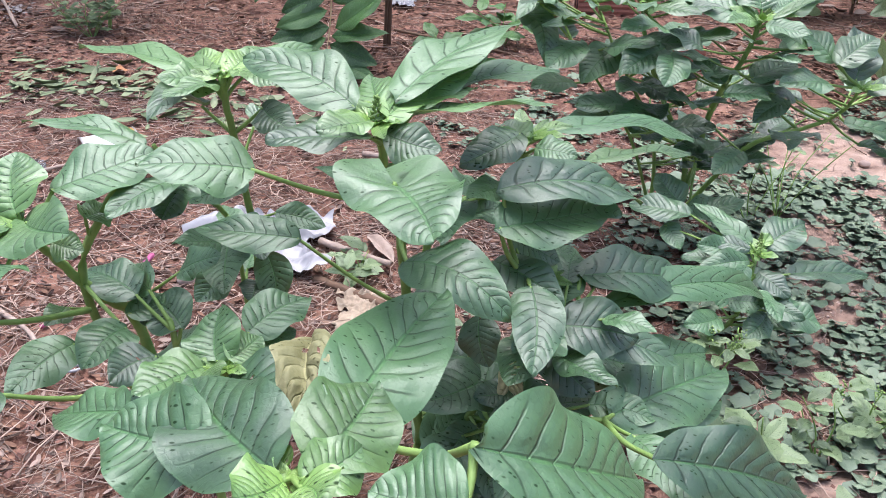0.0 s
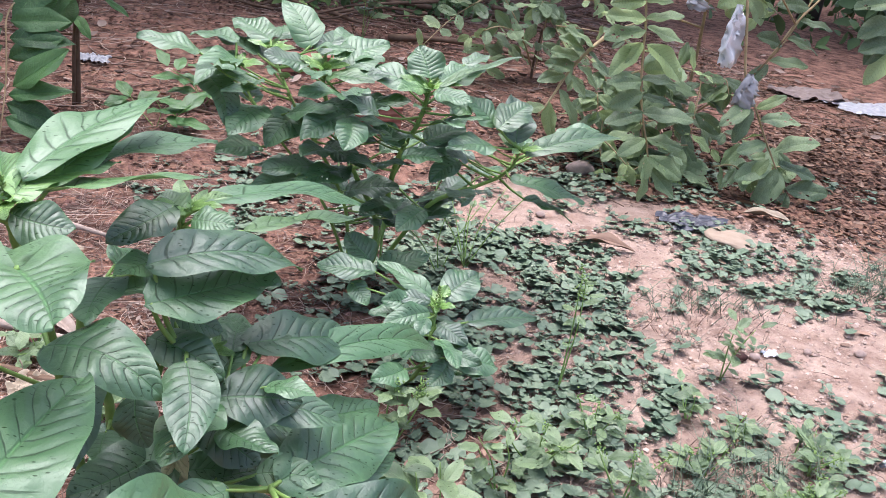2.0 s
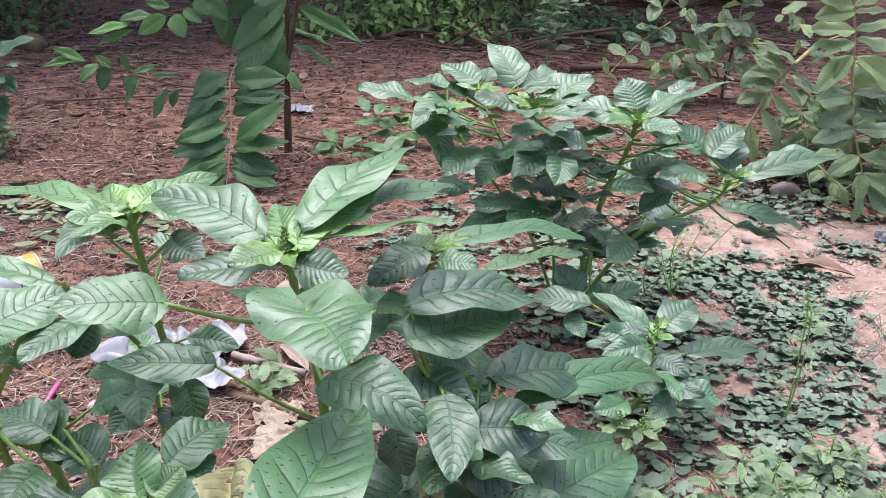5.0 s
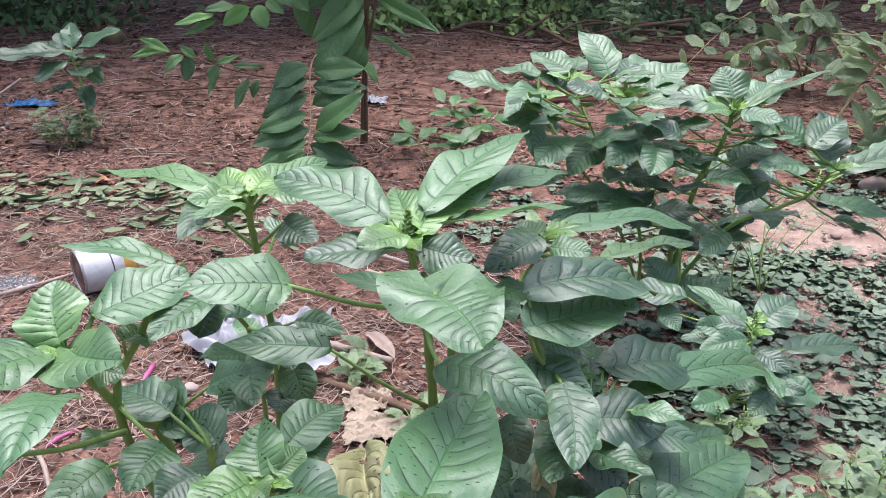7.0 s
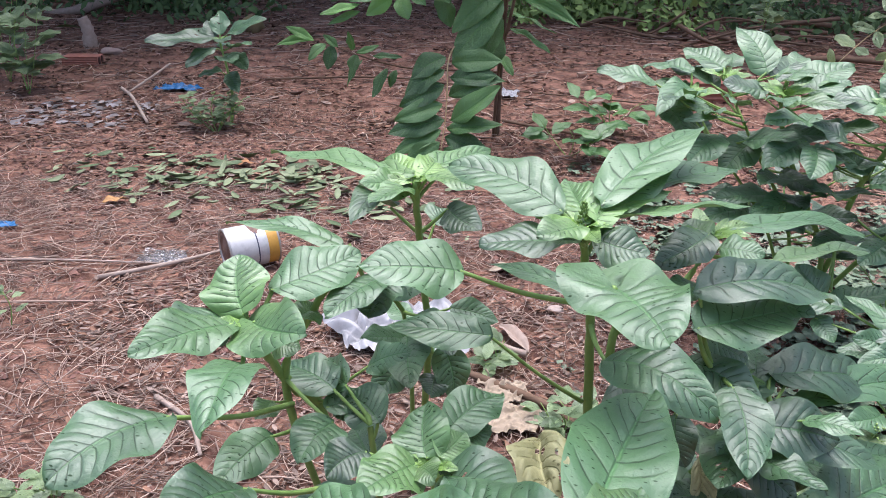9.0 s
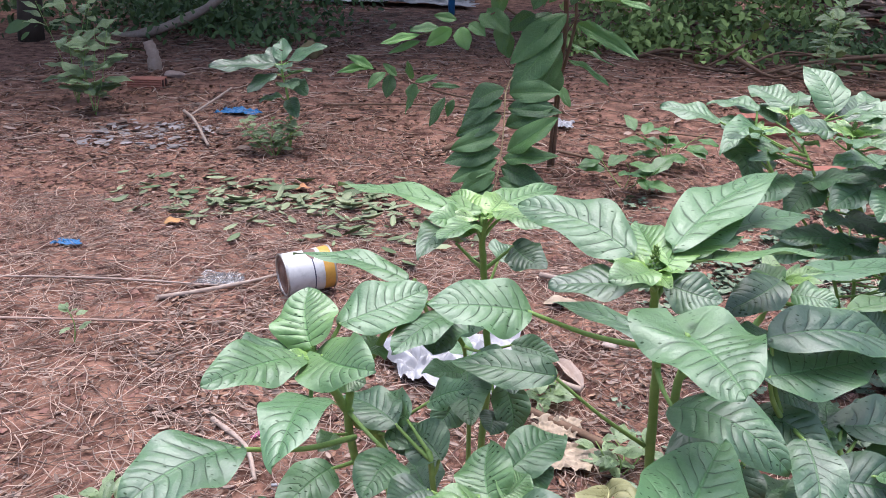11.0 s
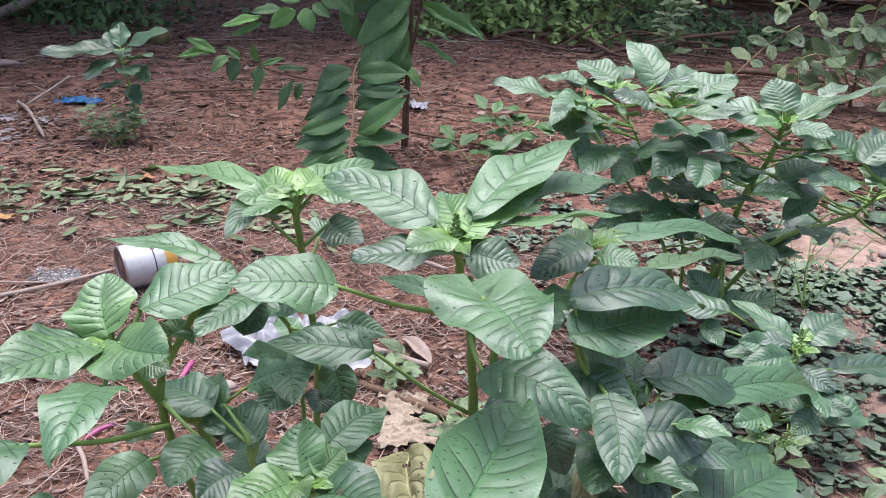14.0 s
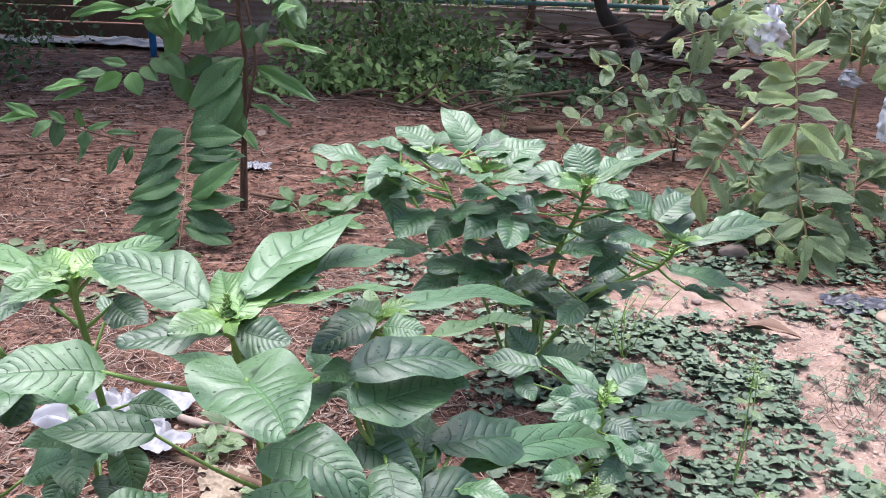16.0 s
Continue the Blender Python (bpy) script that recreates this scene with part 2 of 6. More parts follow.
def blade(base, tip, width, roll, fold, arch, back, veins, lean, quilt, rng, nu, nv, p0, p1, face=0.22):
    """A leaf whose rows of faces run along its side veins: sunk at the veins, puffed between them, with a waved margin."""
    base, tip = np.array(base, float), np.array(tip, float)
    a = tip - base
    length = np.linalg.norm(a)
    a /= length
    side = np.cross(a, [0, -face, 1.0])
    side /= np.linalg.norm(side)
    up = np.cross(side, a)
    ang = radians(roll) * (-1 if a[0] >= 0 else 1)
    side, up = side * np.cos(ang) + up * np.sin(ang), up * np.cos(ang) - side * np.sin(ang)
    u, t = np.meshgrid(np.linspace(-1, 1, nu + 1), np.linspace(0.0, 1, nv + 1))
    v = t + lean / veins * 3.0 * np.abs(u) ** 1.15 * t * (1 - t)
    ph = rng.uniform(0, 6.28, 6)
    w = np.sin(np.pi * np.clip(v, 0, 1) ** p0).clip(0) ** p1
    w = w * (1 + 0.035 * np.sin(v * 14 + ph[0] + 2 * np.sign(u)) * np.abs(u)) + 0.012
    wob = 0.2 * np.sin(t * 5 + ph[5]) * np.sign(u) + 0.10 * np.sin(u * 5 + t * 11 + ph[0])
    s = veins * t + wob
    h = quilt * width * np.abs(np.sin(np.pi * s)) ** 0.7 * (1 - np.abs(u) ** 3) * np.minimum(1, np.abs(u) * 3.5) * np.minimum(1, 5 * (1 - v)) * np.minimum(1, 6 * v)
    h += fold * width * (np.abs(u) - 0.55 * u * u) * w * 1.6 - 0.010 * width * np.exp(-(u / 0.12) ** 2)
    h += arch * length * 4 * v * (1 - v)
    h += width * 0.09 * w * np.abs(u) ** 2.5 * np.sin(v * 11 + ph[1] + np.where(u > 0, ph[2], 0))
    h += width * 0.06 * np.sin(v * 4 + ph[3]) * u
    bend = width * 0.12 * (ph[4] / 3.14 - 1) * 4 * v * (1 - v)
    p = (base + a * (length * (v - back * np.abs(u) ** 1.6 * (1 - v) ** 2 * 0.9))[..., None]
         + side * (u * w * width / 2 + bend)[..., None] + up * h[..., None])
    n = nu + 1
    faces = [(j * n + i, j * n + i + 1, (j + 1) * n + i + 1, (j + 1) * n + i) for j in range(nv) for i in range(nu)]
    return p.reshape(-1, 3), faces, np.stack([u * 0.5 + 0.5, t + wob / veins], -1).reshape(-1, 2)


# ---- amaranths ----
STEMS = {}
RNG = np.random.default_rng(7)


def amaranth(at, label):
    ob = thing("amaranth_plant", at, label, "plant", "amaranth plants in the plot")
    STEMS[ob.name] = []
    return ob


def stem(plant, r0, r1, *pts):
    run = spline(pts, 6)
    run[1:-1] += RNG.normal(0, r0 * 0.12, run[1:-1].shape)
    STEMS[plant.name].append(run)
    v, f = tube(run, r0, r1, 10, 0.06, RNG)
    part("stem", mesh_of("stem", v, f, STEM_GREEN), plant)


def bitten(faces, nu, nv):
    """The faces without a few small holes that insects have left."""
    gone = set()
    for _ in range(RNG.integers(2, 6)):
        j, i = RNG.integers(4, nv - 6), RNG.integers(1, nu - 2)
        for dj in range(RNG.integers(1, 3)):
            gone.add((j + dj) * nu + i)
    return [q for k, q in enumerate(faces) if k not in gone]


def leaf(plant, base, tip, width, node=None, roll=18, fold=None, arch=None, back=0.0, young=0.0, fine=1.0, p0=0.78, p1=0.70, chewed=None):
    fold = RNG.uniform(0.02, 0.10) if fold is None else fold
    arch = RNG.uniform(0.02, 0.07) if arch is None else arch
    nu, nv = (12, 76) if fine >= 1 else (8, 50)
    v, f, uv = blade(base, tip, width, roll, fold, arch, back, 10.0, 2.9, RNG.uniform(0.014, 0.030), RNG, nu, nv, p0 * RNG.uniform(0.93, 1.07), p1 * RNG.uniform(0.92, 1.1))
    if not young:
        young = min(0.07, max(0.0, 0.5 * (tip[2] - 0.60)))  # paler with height: younger leaves, with the crown's sheen put into the colour
    chewed = RNG.random() < 0.16 if chewed is None else chewed
    if chewed:
        f = bitten(f, nu, nv)
    ob = part("leaf", mesh_of("leaf", v, f, AMARANTH, uv), plant)
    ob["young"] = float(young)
    b = np.array(base)
    if node is None:
        runs = np.concatenate([r[len(r) // 3:] for r in STEMS[plant.name]])
        low = runs + np.array([0, 0, 0.03])
        node = runs[np.argmin(np.linalg.norm(low - b, axis=1))]
    node = np.array(node)
    sag = np.array([0, 0, -0.04 * np.linalg.norm(b - node)])
    start = b + (np.array(tip) - b) * 0.04
    pv, pf = tube(spline([node, (node + b) / 2 + sag, start], 4), 0.0040 * (width / 0.08) ** 0.5, 0.0025 * (width / 0.08) ** 0.5, 6)
    part("petiole", mesh_of("petiole", pv, pf, STEM_GREEN), ob)


def spike(plant, at, height=0.03, r=0.006):
    """A young flower spike of many small buds."""
    pieces = []
    for k in range(34):
        z = height * k / 34
        a, rr = k * 2.4, r * (1.05 - k / 34)
        c = np.array(at) + [rr * math.cos(a), rr * math.sin(a), z]
        pieces.append(tube([c, c + [0.0035 * math.cos(a), 0.0035 * math.sin(a), 0.004]], 0.0022, 0.0006, 5))
    v, f = joined(pieces)
    part("flower_spike", mesh_of("flower_spike", v, f, SPIKE), plant)


def rosette(plant, at, n, size, spread=1.0):
    """The small unfolding leaves round a growing tip."""
    c = np.array(at)
    for k in range(n):
        a = k * 2.4 + RNG.uniform(-0.3, 0.3)
        s = size * (0.45 + 0.65 * k / n) * RNG.uniform(0.75, 1.25)
        out = np.array([math.cos(a), math.sin(a), 0]) * s * spread
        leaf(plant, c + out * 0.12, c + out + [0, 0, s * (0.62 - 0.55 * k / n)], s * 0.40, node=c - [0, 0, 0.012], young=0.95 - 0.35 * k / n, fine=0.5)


def fillers(plant, count, lo=0.25, hi=0.72, rise=-0.2, big=1.0, west=-9.0, top=9.0, far=1.0, flat=0.0):
    """The lesser leaves along the stems, below the crowns."""
    for _ in range(count):
        run = STEMS[plant.name][RNG.integers(0, len(STEMS[plant.name]))]
        node = run[int(len(run) * RNG.uniform(lo, hi))]
        a = RNG.uniform(0, 6.28)
        d = np.array([math.cos(a), math.sin(a), 0.0])
        reach, size = RNG.uniform(0.03, 0.08) * far, RNG.uniform(0.08, 0.15) * big
        base = node + d * reach + [0, 0, reach * 0.4]
        tip = base + d * size + [0, 0, size * (rise + RNG.uniform(-0.33, 0.33) * (1 - 0.6 * flat))]
        if tip[2] < 0.03 or tip[1] < 0.62 or tip[0] < west or max(tip[2], base[2]) > top:
            continue
        leaf(plant, base, tip, size * RNG.uniform(0.45, 0.62), node=node, roll=RNG.uniform(-18, 28) * (1 - 0.5 * flat) - 2 * flat, fine=0.5)


WITHERED_LEAF = leaf_material("withered_leaf", (0.20, 0.20, 0.09), (0.46, 0.45, 0.25), (0.3, 0.3, 0.1), 8.0, rough=0.6, vein_shade=0.6, spec=0.3)


def withered_leaf(plant, base, tip, width):
    """A yellow-brown dying leaf that hangs limp and creased."""
    v, f, uv = blade(base, tip, width, 10, 0.4, 0.10, 0, 8.0, 2.5, 0.12, RNG, 16, 40, 0.8, 0.8)
    v = v + np.array([noise.noise_vector(Vector(q) * 45.0) for q in v]) * width * 0.09
    part("leaf", mesh_of("leaf", v, bitten(f, 16, 40), WITHERED_LEAF, uv), plant, "withered yellow-brown leaf")

A = amaranth((0.04, 1.24, 0), "tall amaranth with broad glossy spotted green leaves")
stem(A, 0.0088, 0.0048, (0.03, 1.26, -0.02), (0.044, 1.180, 0.144), (0.021, 1.130, 0.424), (0.010, 1.080, 0.584), (-0.007, 1.040, 0.686), (-0.015, 1.020, 0.748))
stem(A, 0.0080, 0.0040, (0.045, 1.24, -0.02), (0.081, 1.150, 0.353), (0.046, 1.130, 0.503), (0.073, 1.150, 0.576), (0.150, 1.200, 0.590), (0.183, 1.220, 0.659))
stem(A, 0.0064, 0.0032, (0.06, 1.25, -0.02), (0.121, 1.080, 0.264), (0.201, 1.020, 0.458), (0.260, 1.060, 0.479))
stem(A, 0.0056, 0.0032, (0.05, 1.22, -0.02), (0.148, 1.050, 0.500), (0.214, 1.080, 0.502))
stem(A, 0.0056, 0.0040, (0.04, 1.2, -0.02), (0.050, 0.950, 0.275), (0.098, 0.540, 0.693))
stem(A, 0.0056, 0.0032, (0.06, 1.22, -0.02), (0.172, 1.000, 0.330), (0.284, 0.920, 0.402))
leaf(A, (0.004, 1.030, 0.775), (0.160, 1.260, 0.811), .085, roll=-8)
leaf(A, (-0.008, 1.010, 0.758), (-0.033, 1.130, 0.770), .055, young=0.28)
leaf(A, (-0.040, 1.020, 0.767), (-0.188, 1.100, 0.794), .085, roll=15)
leaf(A, (-0.017, 1.000, 0.740), (-0.140, 0.980, 0.738), .07, roll=-7)
leaf(A, (0.010, 1.020, 0.757), (0.207, 1.120, 0.747), .065, roll=-32, young=0.19)
leaf(A, (0.021, 1.080, 0.748), (0.228, 1.300, 0.734), .075, roll=-14)
leaf(A, (0.013, 0.900, 0.729), (0.060, 0.790, 0.722), .128, back=.42, fold=.06, roll=0, arch=.02, p0=.5, p1=.62, chewed=False, node=(0.003, 1.010, 0.699))
leaf(A, (-0.005, 1.000, 0.745), (0.062, 0.980, 0.735), .055)
leaf(A, (0.166, 1.150, 0.694), (0.085, 1.080, 0.674), .06)
leaf(A, (0.205, 1.220, 0.668), (0.481, 1.420, 0.588), .065, roll=-4)
leaf(A, (0.259, 1.150, 0.657), (0.443, 1.300, 0.613), .06, roll=-13, young=0.17)
leaf(A, (0.189, 1.180, 0.661), (0.247, 1.160, 0.661), .05)
leaf(A, (0.133, 1.050, 0.656), (0.341, 1.140, 0.603), .085, roll=7, arch=.12)
leaf(A, (0.132, 1.020, 0.617), (0.294, 1.120, 0.605), .09, roll=15)
leaf(A, (0.257, 1.100, 0.507), (0.433, 1.200, 0.446), .088, roll=15, arch=.12)
leaf(A, (0.020, 1.000, 0.574), (0.154, 0.920, 0.549), .095, roll=9, arch=.18)
leaf(A, (-0.020, 0.660, 0.594), (0.074, 0.920, 0.584), .115, roll=14, arch=.03, chewed=False)
leaf(A, (0.220, 1.000, 0.489), (0.331, 1.000, 0.474), .085, roll=21, arch=.1)
leaf(A, (0.195, 1.000, 0.472), (0.272, 0.950, 0.416), .075, roll=6)
leaf(A, (0.244, 1.030, 0.436), (0.353, 1.060, 0.384), .08, roll=6)
leaf(A, (0.321, 1.060, 0.383), (0.484, 1.160, 0.344), .075, roll=6)
leaf(A, (0.291, 0.930, 0.399), (0.499, 1.120, 0.342), .115, roll=15)
leaf(A, (0.335, 0.970, 0.351), (0.499, 1.100, 0.298), .07)
leaf(A, (0.299, 1.100, 0.461), (0.611, 1.300, 0.363), .06, arch=.12)
leaf(A, (0.121, 1.000, 0.501), (0.136, 0.970, 0.439), .055, arch=.05)
leaf(A, (0.135, 1.050, 0.553), (0.228, 1.000, 0.518), .06)
leaf(A, (0.155, 1.100, 0.578), (0.231, 1.100, 0.527), .06)
leaf(A, (0.149, 1.050, 0.367), (0.040, 0.950, 0.388), .09, roll=12)
leaf(A, (0.172, 1.000, 0.380), (0.120, 0.980, 0.383), .05, roll=12)
leaf(A, (0.098, 0.530, 0.702), (0.253, 0.640, 0.573), .115, roll=22, arch=.08)
leaf(A, (0.298, 0.750, 0.497), (0.509, 0.820, 0.388), .095, roll=22)
leaf(A, (0.095, 0.500, 0.670), (0.024, 0.520, 0.665), .085, roll=18)
leaf(A, (-0.158, 1.000, 0.691), (-0.285, 0.960, 0.709), .085, roll=11, node=(-0.018, 1.060, 0.624))
leaf(A, (-0.122, 1.080, 0.556), (-0.273, 1.100, 0.553), .062, roll=15, node=(0.011, 1.120, 0.430))
leaf(A, (0.031, 1.120, 0.590), (-0.141, 1.300, 0.562), .05, roll=0)
leaf(A, (-0.003, 1.000, 0.763), (0.050, 1.100, 0.765), .05, roll=0, young=0.4)
leaf(A, (-0.023, 0.980, 0.767), (-0.073, 0.930, 0.773), .05, roll=4, young=0.35)
leaf(A, (0.149, 1.100, 0.638), (0.097, 1.040, 0.646), .05, roll=6, young=0.1)
leaf(A, (0.180, 1.200, 0.663), (0.148, 1.240, 0.674), .05, roll=0, young=0.4)
leaf(A, (0.023, 1.050, 0.762), (0.116, 1.200, 0.795), .05, roll=4, young=0.12)
leaf(A, (0.015, 1.040, 0.763), (0.103, 1.120, 0.764), .045, roll=-4, young=0.3)
spike(A, (-0.016, 1.018, 0.752))
rosette(A, (-0.014, 1.02, 0.75), 12, 0.055, 1.3)
rosette(A, (0.185, 1.222, 0.662), 9, 0.055, 1.2)
rosette(A, (0.214, 1.08, 0.51), 6, 0.045)
fillers(A, 20, west=0.02)
withered_leaf(A, (0.165, 1.02, 0.42), (0.175, 0.99, 0.335), 0.034)
fillers(A, 26, 0.10, 0.55, -0.1, 0.8, west=0.03)
fillers(A, 130, 0.04, 0.45, 0.0, 0.95, west=0.04, top=0.36)
fillers(A, 12, 0.5, 1.0, 0.0, 0.9, west=0.06, flat=0.7)
fillers(A, 8, 0.72, 1.0, 0.0, 0.9, west=0.10, far=1.2, flat=1.3)

H = amaranth((-0.11, 0.81, 0), "short amaranth with very broad pale green leaves")
stem(H, 0.0072, 0.0045, (-0.10, 0.80, -0.02), (-0.032, 0.620, 0.560), (-0.032, 0.530, 0.664))
stem(H, 0.0054, 0.0036, (-0.14, 0.82, -0.02), (-0.156, 0.700, 0.574), (-0.116, 0.600, 0.619))
leaf(H, (-0.042, 0.530, 0.667), (-0.148, 0.670, 0.639), .10, roll=16)
leaf(H, (-0.108, 0.580, 0.638), (-0.208, 0.620, 0.625), .095, roll=24)
leaf(H, (-0.018, 0.530, 0.674), (0.019, 0.640, 0.667), .085, young=0.22)
leaf(H, (-0.023, 0.520, 0.672), (0.015, 0.560, 0.670), .05, young=0.33)
leaf(H, (-0.036, 0.520, 0.671), (-0.063, 0.480, 0.693), .06, young=0.63)
leaf(H, (-0.021, 0.500, 0.686), (-0.005, 0.470, 0.695), .05, young=0.63)
leaf(H, (-0.042, 0.540, 0.662), (-0.058, 0.560, 0.659), .035, young=0.72)
leaf(H, (-0.228, 0.720, 0.554), (-0.328, 0.760, 0.509), .062, roll=6)
rosette(H, (-0.032, 0.53, 0.66), 6, 0.04)
withered_leaf(H, (-0.065, 0.8, 0.596), (-0.056, 0.68, 0.582), 0.06)

F = amaranth((-0.26, 1.12, 0), "low young amaranth with deeply veined dark leaves")
stem(F, 0.0072, 0.0045, (-0.25, 1.12, -0.02), (-0.191, 0.950, 0.356), (-0.182, 0.880, 0.489))
stem(F, 0.0054, 0.0036, (-0.28, 1.12, -0.02), (-0.280, 1.000, 0.427), (-0.305, 1.050, 0.437))
leaf(F, (-0.191, 0.880, 0.495), (-0.199, 0.950, 0.529), .075, young=0.11)
leaf(F, (-0.176, 0.880, 0.499), (-0.149, 0.930, 0.501), .05, young=0.22)
leaf(F, (-0.201, 0.870, 0.496), (-0.257, 0.790, 0.514), .08, roll=6, young=0.22)
leaf(F, (-0.174, 0.870, 0.480), (-0.078, 0.790, 0.506), .09, roll=12)
leaf(F, (-0.172, 0.950, 0.488), (-0.107, 1.040, 0.488), .07, roll=6)
leaf(F, (-0.158, 0.950, 0.469), (-0.117, 0.990, 0.468), .05)
leaf(F, (-0.200, 0.860, 0.497), (-0.174, 0.820, 0.510), .04, young=0.28)
leaf(F, (-0.270, 1.000, 0.455), (-0.326, 1.050, 0.465), .07)
leaf(F, (-0.269, 0.900, 0.485), (-0.309, 0.850, 0.480), .06)
leaf(F, (-0.351, 1.020, 0.461), (-0.286, 1.080, 0.446), .05)
rosette(F, (-0.182, 0.88, 0.487), 7, 0.04)
fillers(F, 4)

D = amaranth((-0.36, 1.21, 0), "leaning amaranth with pale crown and chewed leaves")
stem(D, 0.0093, 0.0051, (-0.36, 1.22, -0.02), (-0.377, 1.120, 0.365), (-0.404, 1.060, 0.465), (-0.418, 1.000, 0.551), (-0.422, 0.940, 0.635))
stem(D, 0.0068, 0.0043, (-0.36, 1.2, -0.02), (-0.411, 1.050, 0.447), (-0.358, 1.020, 0.613), (-0.312, 1.060, 0.668))
leaf(D, (-0.423, 0.940, 0.645), (-0.450, 1.020, 0.690), .085, young=0.28)
leaf(D, (-0.409, 0.930, 0.643), (-0.321, 0.850, 0.677), .085, young=0.19, back=.2)
leaf(D, (-0.434, 0.930, 0.639), (-0.505, 0.800, 0.667), .075, roll=9, young=0.11)
leaf(D, (-0.455, 0.960, 0.634), (-0.486, 0.870, 0.636), .075)
leaf(D, (-0.400, 0.860, 0.626), (-0.394, 0.710, 0.637), .078, roll=6, arch=.15)
leaf(D, (-0.405, 0.990, 0.655), (-0.302, 1.070, 0.678), .085, roll=8)
leaf(D, (-0.271, 1.070, 0.644), (-0.325, 0.950, 0.644), .06, roll=6)
leaf(D, (-0.266, 1.080, 0.635), (-0.286, 1.020, 0.607), .07, roll=0)
leaf(D, (-0.321, 0.950, 0.489), (-0.347, 0.870, 0.483), .07, roll=12, arch=.12)
leaf(D, (-0.357, 0.720, 0.568), (-0.403, 0.610, 0.615), .075, roll=12, node=(-0.314, 0.860, 0.457))
leaf(D, (-0.455, 0.780, 0.608), (-0.534, 0.660, 0.606), .095, roll=4, node=(-0.389, 1.000, 0.478))
leaf(D, (-0.374, 1.000, 0.615), (-0.357, 1.030, 0.616), .05, young=0.33)
leaf(D, (-0.395, 0.950, 0.607), (-0.358, 0.950, 0.596), .04, young=0.22)
leaf(D, (-0.419, 1.000, 0.481), (-0.425, 0.950, 0.485), .035, young=0.17)
leaf(D, (-0.312, 1.080, 0.426), (-0.346, 1.050, 0.426), .06)
leaf(D, (-0.309, 1.120, 0.468), (-0.238, 1.100, 0.511), .05)
rosette(D, (-0.422, 0.94, 0.632), 8, 0.045)
fillers(D, 14, west=-0.5, top=0.42)

E = amaranth((-0.275, 1.41, 0), "thin amaranth with bright yellow-green crown")
stem(E, 0.0067, 0.0045, (-0.27, 1.42, -0.02), (-0.239, 1.300, 0.392), (-0.244, 1.260, 0.578), (-0.245, 1.220, 0.678), (-0.243, 1.200, 0.737))
stem(E, 0.0045, 0.0030, (-0.28, 1.40, -0.02), (-0.274, 1.300, 0.434), (-0.319, 1.200, 0.566), (-0.339, 1.170, 0.643))
leaf(E, (-0.255, 1.200, 0.736), (-0.505, 1.360, 0.718), .065, roll=-16, young=0.2)
leaf(E, (-0.222, 1.220, 0.734), (-0.089, 1.360, 0.706), .05, roll=-16, young=0.6)
leaf(E, (-0.243, 1.200, 0.741), (-0.302, 1.280, 0.738), .06, young=0.72)
leaf(E, (-0.239, 1.200, 0.741), (-0.222, 1.280, 0.749), .05, young=0.72)
leaf(E, (-0.238, 1.220, 0.742), (-0.144, 1.360, 0.735), .05, young=0.22)
leaf(E, (-0.252, 1.200, 0.719), (-0.315, 1.150, 0.746), .05, young=0.33)
leaf(E, (-0.345, 1.160, 0.645), (-0.533, 1.200, 0.656), .05, roll=-10)
leaf(E, (-0.288, 1.250, 0.674), (-0.323, 1.120, 0.698), .06, roll=0, arch=.2)
leaf(E, (-0.203, 1.250, 0.676), (-0.149, 1.200, 0.662), .06)
leaf(E, (-0.229, 1.300, 0.628), (-0.199, 1.350, 0.628), .06)
leaf(E, (-0.265, 1.250, 0.442), (-0.322, 1.150, 0.498), .055)
leaf(E, (-0.205, 1.220, 0.453), (-0.184, 1.180, 0.381), .06)
leaf(E, (-0.233, 1.250, 0.554), (-0.292, 1.150, 0.564), .05)
leaf(E, (-0.281, 1.250, 0.409), (-0.315, 1.200, 0.365), .06)
leaf(E, (-0.214, 1.200, 0.411), (-0.218, 1.160, 0.395), .05)
leaf(E, (-0.246, 1.200, 0.745), (-0.389, 1.300, 0.718), .05, roll=-8, young=0.3)
leaf(E, (-0.227, 1.200, 0.745), (-0.156, 1.140, 0.750), .05, roll=0, young=0.35)
leaf(E, (-0.253, 1.200, 0.726), (-0.293, 1.100, 0.737), .05, roll=0, young=0.2)
rosette(E, (-0.243, 1.2, 0.735), 5, 0.04, 1.1)
fillers(E, 3, 0.80, 0.95, 0.0, 0.8, west=-0.42, flat=1.3, top=0.72)
fillers(E, 16, top=0.52)

B = amaranth((0.72, 2.35, 0), "large branching amaranth bush with many stems")
stem(B, 0.0087, 0.0043, (0.70, 2.34, -0.02), (0.716, 2.220, 0.190), (0.598, 2.150, 0.423), (0.527, 2.140, 0.581), (0.517, 2.120, 0.661))
stem(B, 0.0093, 0.0050, (0.74, 2.36, -0.02), (0.736, 2.220, 0.190), (0.721, 2.120, 0.401), (0.757, 2.060, 0.563), (0.769, 2.050, 0.648))
stem(B, 0.0074, 0.0037, (0.76, 2.36, -0.02), (0.849, 2.180, 0.275), (0.987, 2.160, 0.350), (1.049, 2.120, 0.415), (1.014, 2.000, 0.514))
stem(B, 0.0056, 0.0031, (0.68, 2.36, -0.02), (0.607, 2.200, 0.288), (0.463, 2.140, 0.535), (0.398, 2.240, 0.672))
stem(B, 0.0050, 0.0025, (0.68, 2.34, -0.02), (0.537, 2.160, 0.306), (0.375, 2.120, 0.526), (0.308, 2.180, 0.640))
leaf(B, (0.498, 2.220, 0.683), (0.436, 2.340, 0.776), .10, roll=9)
leaf(B, (0.516, 2.220, 0.669), (0.597, 2.360, 0.701), .09, roll=9)
